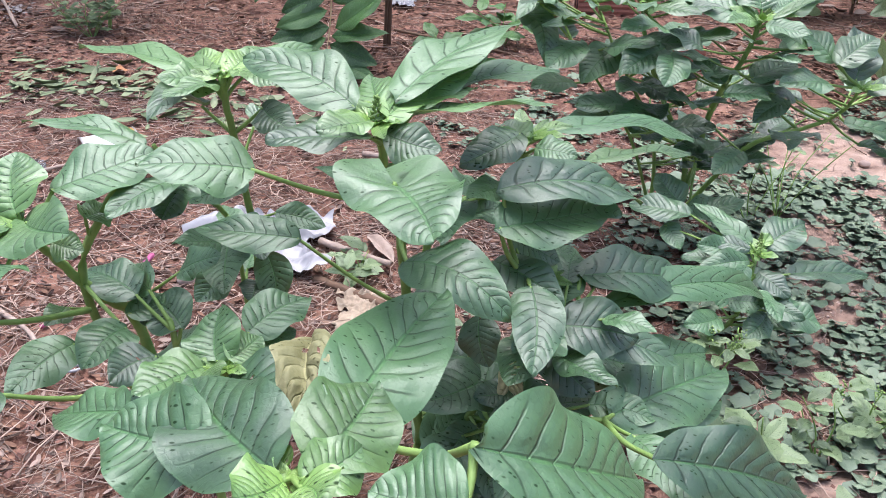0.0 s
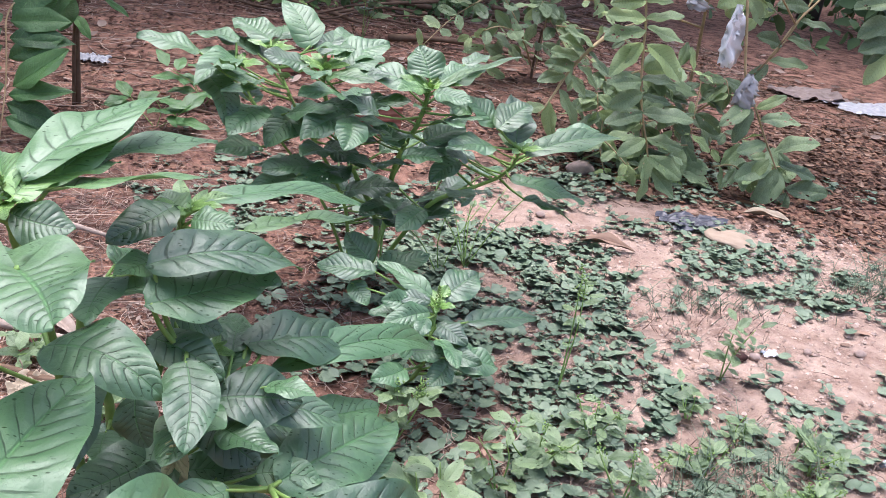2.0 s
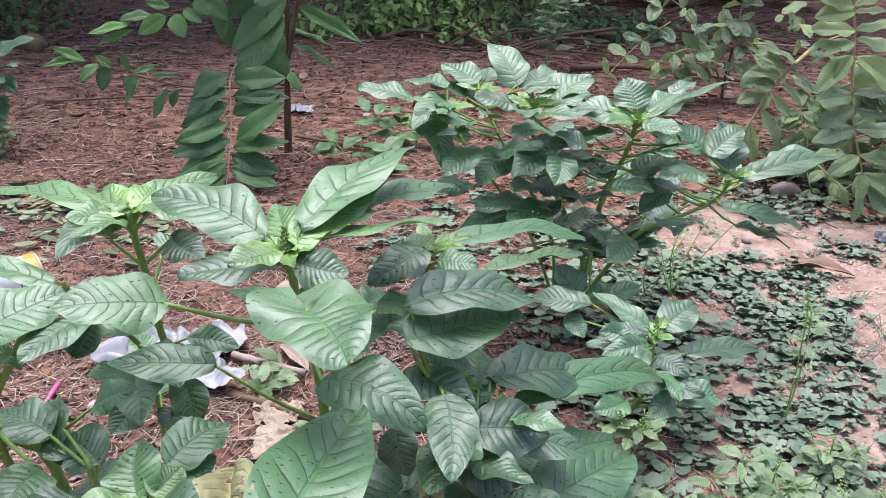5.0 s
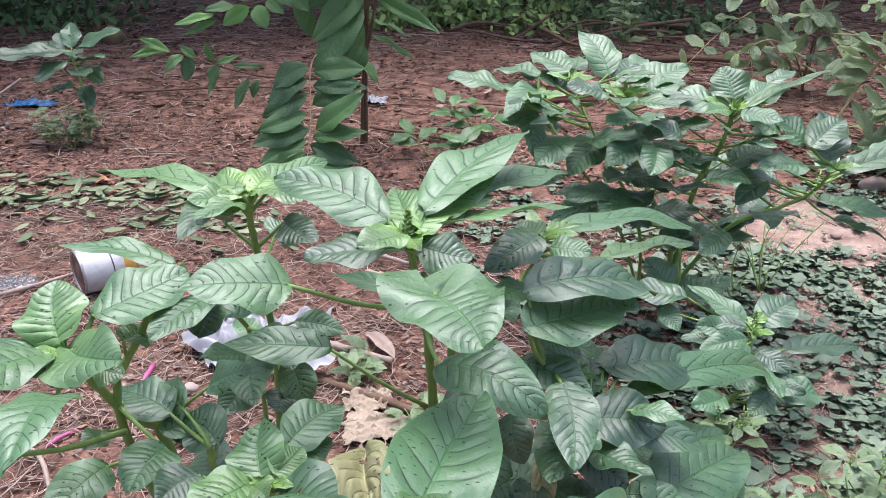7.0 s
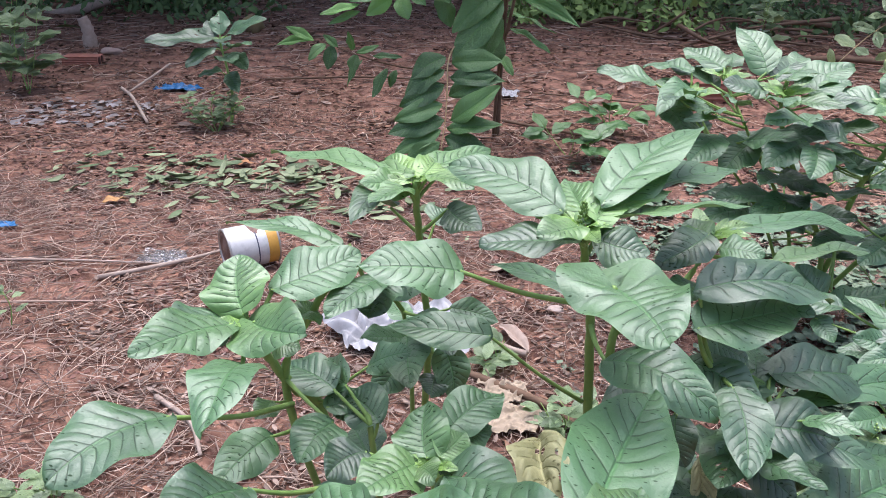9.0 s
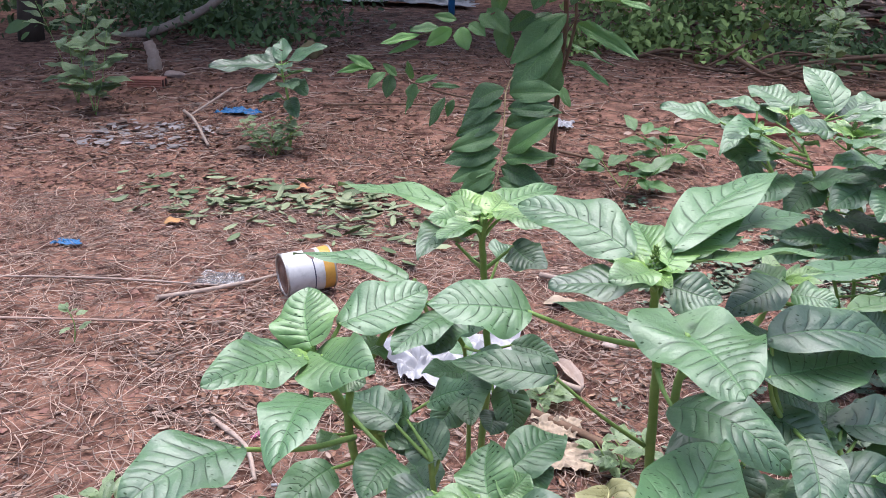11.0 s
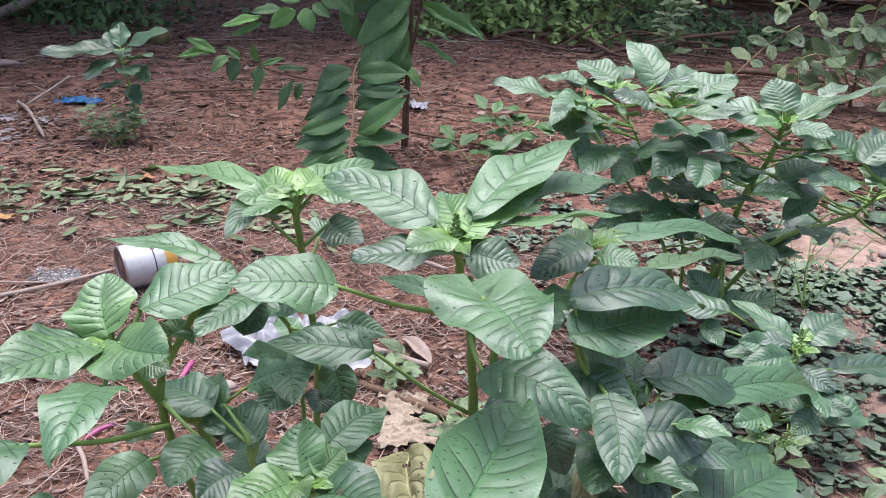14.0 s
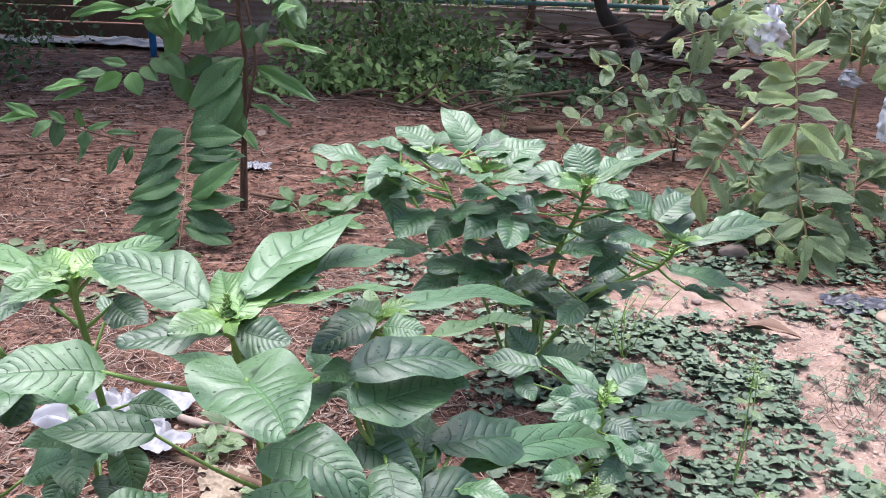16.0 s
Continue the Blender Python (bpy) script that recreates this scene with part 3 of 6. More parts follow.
leaf(B, (0.316, 2.200, 0.689), (0.205, 2.300, 0.676), .075, roll=3)
leaf(B, (0.402, 2.250, 0.688), (0.318, 2.380, 0.712), .10, roll=9)
leaf(B, (0.477, 2.120, 0.664), (0.367, 2.100, 0.688), .075, roll=9)
leaf(B, (0.547, 2.140, 0.671), (0.694, 2.200, 0.712), .10, roll=9)
leaf(B, (0.566, 2.100, 0.664), (0.668, 2.130, 0.689), .08, roll=9)
leaf(B, (0.518, 2.080, 0.651), (0.613, 1.980, 0.665), .075, young=0.17, roll=9)
leaf(B, (0.509, 2.100, 0.666), (0.445, 2.050, 0.691), .04, young=0.63, roll=9)
leaf(B, (0.767, 2.050, 0.664), (0.748, 2.120, 0.730), .10, roll=9)
leaf(B, (0.793, 2.050, 0.662), (0.877, 2.120, 0.688), .06, roll=9)
leaf(B, (0.740, 2.040, 0.649), (0.567, 2.100, 0.660), .09, roll=9)
leaf(B, (0.778, 2.000, 0.660), (1.027, 2.120, 0.721), .05, roll=-17, young=0.17)
leaf(B, (0.765, 2.000, 0.646), (0.849, 1.940, 0.641), .06, roll=9)
leaf(B, (0.753, 2.020, 0.646), (0.662, 1.950, 0.659), .05, young=0.28, roll=9)
leaf(B, (0.321, 2.200, 0.643), (0.211, 2.020, 0.622), .08, arch=.15, roll=9)
leaf(B, (0.238, 2.100, 0.628), (0.280, 1.980, 0.536), .095, roll=-17, arch=.15)
leaf(B, (0.435, 2.100, 0.591), (0.266, 1.980, 0.625), .05, roll=-8, young=0.11)
leaf(B, (0.370, 2.080, 0.567), (0.281, 1.950, 0.535), .09, roll=6)
leaf(B, (0.557, 2.020, 0.576), (0.445, 1.930, 0.533), .09, roll=9)
leaf(B, (0.567, 2.000, 0.572), (0.537, 1.900, 0.524), .08, roll=9)
leaf(B, (0.460, 2.100, 0.548), (0.378, 2.020, 0.482), .09, roll=9)
leaf(B, (0.998, 2.000, 0.525), (0.998, 2.080, 0.632), .095, roll=9)
leaf(B, (0.939, 2.000, 0.568), (0.854, 2.060, 0.630), .08, roll=9)
leaf(B, (1.023, 1.980, 0.505), (1.376, 2.140, 0.510), .075, roll=9, young=0.11)
leaf(B, (0.927, 1.960, 0.528), (0.786, 1.900, 0.544), .085, roll=9)
leaf(B, (1.036, 2.080, 0.397), (1.274, 2.080, 0.332), .09, roll=3)
leaf(B, (1.086, 2.080, 0.342), (1.216, 2.020, 0.299), .075, roll=-17)
leaf(B, (0.698, 1.980, 0.489), (0.786, 1.920, 0.498), .07, roll=9)
leaf(B, (0.594, 2.050, 0.416), (0.438, 1.960, 0.412), .08, roll=9)
leaf(B, (0.779, 2.000, 0.341), (0.696, 1.940, 0.305), .07, roll=6)
leaf(B, (0.660, 2.000, 0.189), (0.594, 2.050, 0.250), .09, roll=9)
leaf(B, (0.680, 2.020, 0.165), (0.829, 2.050, 0.186), .09, roll=9)
leaf(B, (0.707, 2.020, 0.499), (0.648, 2.100, 0.534), .07, roll=9)
leaf(B, (0.759, 2.000, 0.521), (0.882, 2.060, 0.541), .08, roll=9)
leaf(B, (0.855, 2.000, 0.475), (0.768, 1.950, 0.433), .06, roll=9)
leaf(B, (0.513, 2.050, 0.429), (0.366, 2.000, 0.434), .08, roll=9)
leaf(B, (0.457, 2.050, 0.399), (0.326, 2.000, 0.375), .07, roll=9)
leaf(B, (0.375, 2.100, 0.457), (0.261, 2.050, 0.460), .08, roll=9)
leaf(B, (0.533, 2.100, 0.472), (0.618, 2.000, 0.446), .07, roll=9)
leaf(B, (0.711, 2.100, 0.311), (0.624, 2.050, 0.301), .06, roll=9)
leaf(B, (0.550, 2.000, 0.622), (0.432, 1.940, 0.637), .07, roll=5)
leaf(B, (0.633, 1.980, 0.586), (0.550, 2.000, 0.622), .06, roll=5)
leaf(B, (0.871, 2.000, 0.597), (0.785, 2.020, 0.620), .07, roll=5, young=0.15)
leaf(B, (0.929, 1.960, 0.573), (1.039, 2.040, 0.618), .08, roll=8, young=0.1)
spike(B, (0.517, 2.12, 0.66))
rosette(B, (0.517, 2.12, 0.66), 10, 0.075, 1.3)
rosette(B, (0.769, 2.05, 0.645), 10, 0.075, 1.3)
rosette(B, (1.014, 2.0, 0.51), 9, 0.07, 1.3)
rosette(B, tuple(STEMS[B.name][3][-1]), 7, 0.06, 1.3)
rosette(B, tuple(STEMS[B.name][4][-1]), 7, 0.06, 1.3)
fillers(B, 90, 0.2, 0.95, 0.2, 1.0, far=1.7, flat=1.2)

C = amaranth((0.70, 1.74, 0), "small low amaranth with a spiky crown among weeds")
stem(C, 0.0063, 0.0036, (0.70, 1.74, -0.02), (0.705, 1.620, 0.120), (0.737, 1.670, 0.243))
leaf(C, (0.725, 1.680, 0.260), (0.613, 1.780, 0.304), .052, roll=6)
leaf(C, (0.755, 1.680, 0.256), (0.857, 1.750, 0.281), .085)
leaf(C, (0.807, 1.660, 0.202), (1.020, 1.730, 0.167), .072, roll=6)
leaf(C, (0.712, 1.640, 0.243), (0.596, 1.600, 0.239), .055)
leaf(C, (0.735, 1.640, 0.216), (0.790, 1.580, 0.191), .055)
leaf(C, (0.669, 1.580, 0.180), (0.591, 1.600, 0.202), .075, roll=6)
leaf(C, (0.662, 1.580, 0.180), (0.734, 1.560, 0.187), .06)
leaf(C, (0.763, 1.580, 0.158), (0.871, 1.580, 0.128), .085, roll=6)
leaf(C, (0.747, 1.570, 0.155), (0.689, 1.520, 0.128), .06)
leaf(C, (0.717, 1.660, 0.257), (0.621, 1.700, 0.255), .04)
leaf(C, (0.749, 1.680, 0.259), (0.767, 1.700, 0.277), .03, young=0.72)
leaf(C, (0.644, 1.550, 0.155), (0.556, 1.500, 0.167), .06)
leaf(C, (0.610, 1.750, 0.288), (0.480, 1.800, 0.283), .075, roll=6)
leaf(C, (0.551, 1.750, 0.262), (0.583, 1.700, 0.228), .05)
spike(C, (0.737, 1.67, 0.243), 0.05)
rosette(C, (0.737, 1.67, 0.243), 8, 0.05)
fillers(C, 10, 0.3, 1.0, 0.0, 0.8)

# ---- ground ----
def terrain(x, y):
    """Gentle height of the soil."""
    return (0.018 * np.sin(1.7 * x + 0.6) * np.cos(1.3 * y) + 0.010 * np.sin(4.1 * x + 1.9 * y) + 0.006 * np.sin(9.3 * x - 7.1 * y + 1)) * np.minimum(1, 0.4 + 0 * x)


def axis(lo, hi, fine_lo, fine_hi, n_fine, n_far):
    a = np.linspace(fine_lo, fine_hi, n_fine)
    k = np.linspace(0, 1, n_far + 1)[1:] ** 3
    return np.concatenate([(fine_lo + (lo - fine_lo) * k)[::-1], a, fine_hi + (hi - fine_hi) * k])


gx, gy = axis(-300, 300, -3.2, 4.0, 380, 26), axis(-100, 600, 0.3, 6.5, 330, 26)
X, Y = np.meshgrid(gx, gy)
RG = np.random.default_rng(3)
near = np.clip(1.4 - np.hypot(X - 0.3, Y - 3) / 6, 0, 1)
Z = terrain(X, Y) + near * RG.normal(0, 0.0022, X.shape)
n = len(gx)
gfaces = [(j * n + i, j * n + i + 1, (j + 1) * n + i + 1, (j + 1) * n + i) for j in range(len(gy) - 1) for i in range(n - 1)]
ground = part("ground", mesh_of("ground", np.stack([X, Y, Z], -1).reshape(-1, 3), gfaces, SOIL))
tagged(ground, "reddish brown bare garden soil, pale and sandy on one side", "ground", kind="structure")


def on_ground(x, y):
    return float(terrain(np.array(x), np.array(y)))


# ---- shrubs and saplings ----
def leaf_meshes(name, material, count, width, veins, lean, p0, p1, seed, nu=8, nv=18, arch=0.07, quilt=0.012, fold=0.0, chewed=0):
    rng = np.random.default_rng(seed)
    out = []
    for k in range(count):
        v, f, uv = blade((0, 0, 0), (0, 1, 0), width * rng.uniform(0.9, 1.1), 0, rng.uniform(-0.02, 0.12) + fold, rng.uniform(-0.02, arch), 0, veins, lean, quilt, rng, nu, nv, p0, p1, face=0)
        out.append(mesh_of(name, v, bitten(f, nu, nv) if k < chewed else f, material, uv))
    return out


GUAVA_BLADES = leaf_meshes("guava_leaf", GUAVA_LEAF, 6, 0.46, 13.0, 2.2, 1.0, 0.62, 21, nu=10, nv=28, quilt=0.022, arch=0.10, fold=0.05, chewed=3)
SAPLING_BLADES = leaf_meshes("sapling_leaf", SAPLING_LEAF, 6, 0.37, 11.0, 2.6, 0.86, 0.8, 22, quilt=0.03, arch=0.12, fold=0.09)
BLADES = {"opp": GUAVA_BLADES, "alt": SAPLING_BLADES}
RS = np.random.default_rng(11)


def hang_leaf(plant, style, at, out, up, size, young=0.0):
    """One leaf of a shared shape, at a point of a twig."""
    y = Vector(out).normalized()
    x = y.cross(Vector(up)).normalized()
    z = x.cross(y)
    m = Matrix((x, y, z)).transposed().to_4x4()
    ob = new("leaf", BLADES[style][RS.integers(0, 6)])
    ob.parent = plant
    ob.matrix_basis = Matrix.Translation(Vector(at) * U - plant.location) @ m @ Matrix.Diagonal((size * RS.uniform(0.9, 1.15), size, size, 1))
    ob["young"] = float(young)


def set_leaf(plant, style, base, tip, width, young=0.0, flat=0.0):
    """One leaf of a shared shape between two points."""
    a = Vector(tip) - Vector(base)
    y = a.normalized()
    up = Vector((RS.normal(0, 0.4), (-0.85 if style == "alt" else -0.5) + 0.6 * flat, RS.uniform(0.35, 1.1) + 0.5 * flat))
    x = y.cross(up).normalized()
    m = Matrix((x, y, x.cross(y))).transposed().to_4x4()
    ob = new("leaf", BLADES[style][RS.integers(0, 6)])
    ob.parent = plant
    ob.matrix_basis = Matrix.Translation(Vector(base) * U - plant.location) @ m @ Matrix.Diagonal((width / (0.40 if style == "alt" else 0.55), a.length, a.length, 1))
    # Guava value also puts sunlight into the colour: leaves taken as lit are paler.
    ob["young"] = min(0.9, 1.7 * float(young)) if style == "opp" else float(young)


def shoot(plant, r0, r1, size, pairs, style, *pts):
    run = spline(pts, 6)
    v, f = tube(run, r0, r1, 7, 0.08, RS)
    part("branch", mesh_of("branch", v, f, BARK if style == "alt" else TAN_TWIG), plant)
    total = len(run) - 1
    for k in range(pairs):
        q = total * (0.18 + 0.82 * k / max(1, pairs - 1))
        i = min(int(q), total - 1)
        c = run[i] + (run[i + 1] - run[i]) * (q - i)
        d = run[i + 1] - run[i]
        d /= np.linalg.norm(d)
        side = np.cross(d, [0, -0.5, 1.0])
        side /= np.linalg.norm(side) + 1e-6
        for sgn in (1, -1):
            j = RS.normal(0, 0.42, 3)
            out = side * sgn * 0.80 + d * (0.55 if style == "alt" else 0.35) + [0, -0.18, -0.22] + j
            shift = 0 if style == "opp" else d * size * 0.22 * sgn
            grow = size * RS.uniform(0.6, 1.3) * (1.0 if k < pairs - 1 else 0.75)
            tip_young = 0.45 if (k >= pairs - 1 or RS.random() < 0.06) else (0.18 if RS.random() < 0.3 else 0.0)
            hang_leaf(plant, style, c + shift + side * sgn * r0, out, np.array([0, -0.65, 0.8]) + RS.normal(0, 0.45, 3), grow, tip_young)


GUAVA = thing("guava_shrub", (2.65, 3.8, 0), "leafy guava shrub with drooping insect-bitten grey-green shoots", "shrub")
RIGHT = thing("guava_shrub", (5.1, 4.4, 0), "taller guava shrub with hanging dull green leaves", "shrub")
SAPLING = thing("sapling_tree", (-0.22, 3.88, 0), "slender sapling with glossy dark green drooping leaf rows", "tree")
SEEDLING = thing("seedling_shrub", (2.31, 5.0, 0), "small dark green seedling shrub among dry litter", "shrub")


def trunk(plant, material, r0, r1, *pts, name="trunk"):
    v, f = tube(spline(pts, 6), r0, r1, 9, 0.07, RS)
    return part(name, mesh_of(name, v, f, material), plant)


trunk(GUAVA, TAN_TWIG, 0.010, 0.006, (2.65, 3.8, -0.03), (2.60, 3.72, 0.4), (2.5, 3.6, 0.8), (2.45, 3.55, 1.15))
trunk(GUAVA, TAN_TWIG, 0.006, 0.004, (2.65, 3.8, 0.1), (2.703, 3.40, 0.45), (2.82, 3.36, 0.70), (2.995, 3.4, 0.898), (3.05, 3.5, 1.1), name="limb")
for a, b in (((2.45, 3.55, 1.15), (1.833, 3.050, 0.956)),
             ((2.82, 3.36, 0.7), (2.342, 3.120, 0.888)),
             ((2.55, 3.66, 0.6), (1.906, 3.300, 0.615)),
             ((2.45, 3.55, 1.15), (2.441, 3.350, 1.026)),
             ((2.995, 3.4, 0.898), (3.037, 3.500, 0.970))):
    mid = tuple((np.array(a) + b) / 2 + [0, 0, 0.05])
    trunk(GUAVA, TAN_TWIG, 0.005, 0.004, a, mid, b, name="limb")
trunk(RIGHT, BARK, 0.03, 0.015, (5.1, 4.4, -0.03), (4.7, 4.0, 0.8), (3.9, 3.55, 1.3), (3.2, 3.3, 1.25))
trunk(RIGHT, BARK, 0.01, 0.005, (3.6, 3.42, 1.22), (3.3, 3.3, 1.28), (3.029, 3.220, 1.148), name="limb")
trunk(SAPLING, BARK, 0.014, 0.009, (-0.22, 3.88, -0.03), (-0.212, 3.87, 0.371), (-0.197, 3.86, 0.693), (-0.222, 3.85, 0.935), (-0.2, 3.83, 1.35))
trunk(SAPLING, BARK, 0.008, 0.006, (-0.235, 3.87, -0.02), (-0.216, 3.85, 0.347), (-0.175, 3.84, 0.55), (-0.155, 3.84, 0.72), (-0.2, 3.85, 1.0), name="stem")
trunk(SEEDLING, BARK, 0.01, 0.006, (2.31, 5.0, -0.02), (2.31, 5.0, 0.1), (2.33, 5.0, 0.3))
shoot(SEEDLING, .005, .003, .15, 7, "opp", (2.308, 5.000, 0.046), (2.114, 4.900, 0.344), (1.887, 4.850, 0.575), (1.697, 4.800, 0.588))
shoot(SEEDLING, .005, .003, .15, 6, "opp", (2.308, 5.000, 0.046), (2.124, 4.800, 0.262), (1.933, 4.700, 0.341), (1.734, 4.600, 0.289))
shoot(SEEDLING, .005, .003, .15, 6, "opp", (2.327, 5.000, 0.046), (2.343, 5.000, 0.335), (2.350, 5.000, 0.544), (2.364, 4.900, 0.661))
shoot(SAPLING, .004, .002, 0.2, 0, "tan", (-0.262, 3.800, 0.483), (-0.380, 3.640, 0.473), (-0.414, 3.540, 0.421), (-0.412, 3.480, 0.330), (-0.414, 3.420, 0.204), (-0.432, 3.350, 0.047), (-0.446, 3.320, -0.052))
shoot(SAPLING, .005, .002, 0.2, 0, "alt", (-0.229, 3.860, 0.308), (-0.451, 3.720, 0.341), (-0.631, 3.640, 0.368), (-0.803, 3.580, 0.426), (-0.941, 3.550, 0.486))
shoot(SAPLING, .006, .003, 0.2, 0, "alt", (-0.211, 3.860, 0.523), (-0.328, 3.740, 0.653), (-0.452, 3.700, 0.739), (-0.547, 3.660, 0.830), (-0.594, 3.620, 0.908))
shoot(SAPLING, .003, .002, 0.2, 0, "alt", (-0.440, 3.700, 0.733), (-0.561, 3.570, 0.691), (-0.691, 3.540, 0.661), (-0.778, 3.520, 0.635))
shoot(SAPLING, .003, .002, 0.2, 0, "alt", (-0.207, 3.860, 0.645), (-0.235, 3.760, 0.704), (-0.303, 3.720, 0.726))
shoot(SAPLING, .003, .002, 0.2, 0, "alt", (-0.207, 3.860, 0.548), (-0.185, 3.820, 0.627), (-0.141, 3.800, 0.702))
shoot(SAPLING, .005, .003, 0.19, 7, "alt", (-0.213, 3.850, 0.867), (-0.409, 3.700, 0.916), (-0.602, 3.600, 0.978), (-0.762, 3.500, 0.997))
shoot(SAPLING, .005, .003, 0.19, 7, "alt", (-0.199, 3.850, 0.936), (-0.295, 3.700, 1.029), (-0.387, 3.550, 0.969), (-0.458, 3.450, 0.911))
shoot(SAPLING, .005, .003, 0.19, 7, "alt", (-0.176, 3.850, 0.937), (-0.099, 3.750, 1.057), (-0.029, 3.650, 1.020), (0.017, 3.550, 0.964))

set_leaf(SAPLING, "alt", (-0.422, 3.530, 0.435), (-0.562, 3.500, 0.349), 0.098, 0)
set_leaf(SAPLING, "alt", (-0.424, 3.500, 0.390), (-0.588, 3.470, 0.276), 0.101, 0)
set_leaf(SAPLING, "alt", (-0.423, 3.480, 0.334), (-0.604, 3.440, 0.248), 0.105, 0)
set_leaf(SAPLING, "alt", (-0.426, 3.450, 0.262), (-0.620, 3.400, 0.200), 0.100, 0)
set_leaf(SAPLING, "alt", (-0.416, 3.420, 0.204), (-0.643, 3.380, 0.149), 0.108, 0.05)
set_leaf(SAPLING, "alt", (-0.426, 3.400, 0.167), (-0.614, 3.360, 0.075), 0.098, 0)
set_leaf(SAPLING, "alt", (-0.430, 3.370, 0.124), (-0.570, 3.330, 0.033), 0.093, 0)
set_leaf(SAPLING, "alt", (-0.432, 3.360, 0.075), (-0.615, 3.320, -0.012), 0.097, 0)
set_leaf(SAPLING, "alt", (-0.400, 3.530, 0.412), (-0.192, 3.520, 0.427), 0.107, 0)
set_leaf(SAPLING, "alt", (-0.402, 3.500, 0.358), (-0.176, 3.480, 0.353), 0.101, 0)
set_leaf(SAPLING, "alt", (-0.406, 3.480, 0.288), (-0.213, 3.480, 0.377), 0.092, 0)
set_leaf(SAPLING, "alt", (-0.394, 3.440, 0.195), (-0.194, 3.400, 0.355), 0.109, 0.05)
set_leaf(SAPLING, "alt", (-0.406, 3.420, 0.167), (-0.177, 3.380, 0.201), 0.090, 0.08)
set_leaf(SAPLING, "alt", (-0.413, 3.400, 0.139), (-0.221, 3.360, 0.080), 0.098, 0)
set_leaf(SAPLING, "alt", (-0.415, 3.370, 0.096), (-0.230, 3.330, 0.035), 0.093, 0)
set_leaf(SAPLING, "alt", (-0.190, 3.720, 0.715), (-0.408, 3.620, 0.516), 0.127, 0.05)
set_leaf(SAPLING, "alt", (-0.203, 3.700, 0.639), (-0.401, 3.580, 0.406), 0.146, 0.05)
set_leaf(SAPLING, "alt", (-0.205, 3.740, 0.567), (-0.305, 3.660, 0.375), 0.138, 0)
set_leaf(SAPLING, "alt", (-0.257, 3.740, 0.718), (-0.371, 3.680, 0.567), 0.123, 0)
set_leaf(SAPLING, "alt", (-0.223, 3.760, 0.491), (-0.255, 3.700, 0.351), 0.109, 0)
set_leaf(SAPLING, "alt", (-0.321, 3.720, 0.707), (-0.426, 3.660, 0.643), 0.073, 0)
set_leaf(SAPLING, "alt", (-0.441, 3.700, 0.706), (-0.449, 3.660, 0.554), 0.083, 0)
set_leaf(SAPLING, "alt", (-0.516, 3.660, 0.731), (-0.419, 3.620, 0.635), 0.087, 0.05)
set_leaf(SAPLING, "alt", (-0.464, 3.720, 0.645), (-0.419, 3.700, 0.525), 0.083, 0)
set_leaf(SAPLING, "alt", (-0.767, 3.520, 0.639), (-0.926, 3.480, 0.601), 0.046, 0.7)
set_leaf(SAPLING, "alt", (-0.691, 3.540, 0.665), (-0.812, 3.520, 0.651), 0.061, 0.1)
set_leaf(SAPLING, "alt", (-0.640, 3.530, 0.664), (-0.738, 3.480, 0.602), 0.070, 0.6)
set_leaf(SAPLING, "alt", (-0.604, 3.530, 0.673), (-0.568, 3.480, 0.589), 0.070, 0.5)
set_leaf(SAPLING, "alt", (-0.574, 3.540, 0.686), (-0.503, 3.500, 0.641), 0.065, 0.2)
set_leaf(SAPLING, "alt", (-0.531, 3.560, 0.724), (-0.465, 3.520, 0.670), 0.070, 0.2)
set_leaf(SAPLING, "alt", (-0.626, 3.560, 0.695), (-0.720, 3.560, 0.710), 0.047, 0.2)
set_leaf(SAPLING, "alt", (-0.768, 3.520, 0.613), (-0.895, 3.480, 0.562), 0.032, 0.3)
set_leaf(SAPLING, "alt", (-0.968, 3.540, 0.487), (-1.073, 3.500, 0.547), 0.047, 0.4)
set_leaf(SAPLING, "alt", (-0.981, 3.540, 0.491), (-1.120, 3.500, 0.470), 0.035, 0.6)
set_leaf(SAPLING, "alt", (-0.919, 3.550, 0.473), (-0.991, 3.520, 0.408), 0.056, 0.1)
set_leaf(SAPLING, "alt", (-0.897, 3.550, 0.469), (-0.914, 3.520, 0.373), 0.061, 0)
set_leaf(SAPLING, "alt", (-0.818, 3.570, 0.444), (-0.830, 3.560, 0.524), 0.061, 0.1)
set_leaf(SAPLING, "alt", (-0.875, 3.560, 0.458), (-0.932, 3.550, 0.509), 0.042, 0.2)
set_leaf(SAPLING, "alt", (-0.803, 3.580, 0.428), (-0.817, 3.560, 0.352), 0.061, 0)
set_leaf(SAPLING, "alt", (-0.781, 3.600, 0.401), (-0.842, 3.560, 0.295), 0.033, 0)
set_leaf(SAPLING, "alt", (-0.679, 3.620, 0.366), (-0.739, 3.580, 0.244), 0.062, 0)
set_leaf(SAPLING, "alt", (-0.645, 3.640, 0.353), (-0.669, 3.620, 0.280), 0.036, 0)
set_leaf(SAPLING, "alt", (-0.803, 3.580, 0.433), (-0.708, 3.600, 0.464), 0.033, 0.1)
set_leaf(SAPLING, "alt", (-0.738, 3.600, 0.417), (-0.613, 3.600, 0.415), 0.033, 0.1)
set_leaf(SAPLING, "alt", (-0.146, 3.800, 0.664), (0.115, 3.620, 0.549), 0.075, 0.15, 1.0)
set_leaf(SAPLING, "alt", (-0.164, 3.800, 0.578), (0.022, 3.660, 0.516), 0.060, 0.15, 1.0)
set_leaf(SAPLING, "alt", (-0.174, 3.800, 0.510), (-0.000, 3.660, 0.436), 0.050, 0.1, 1.0)
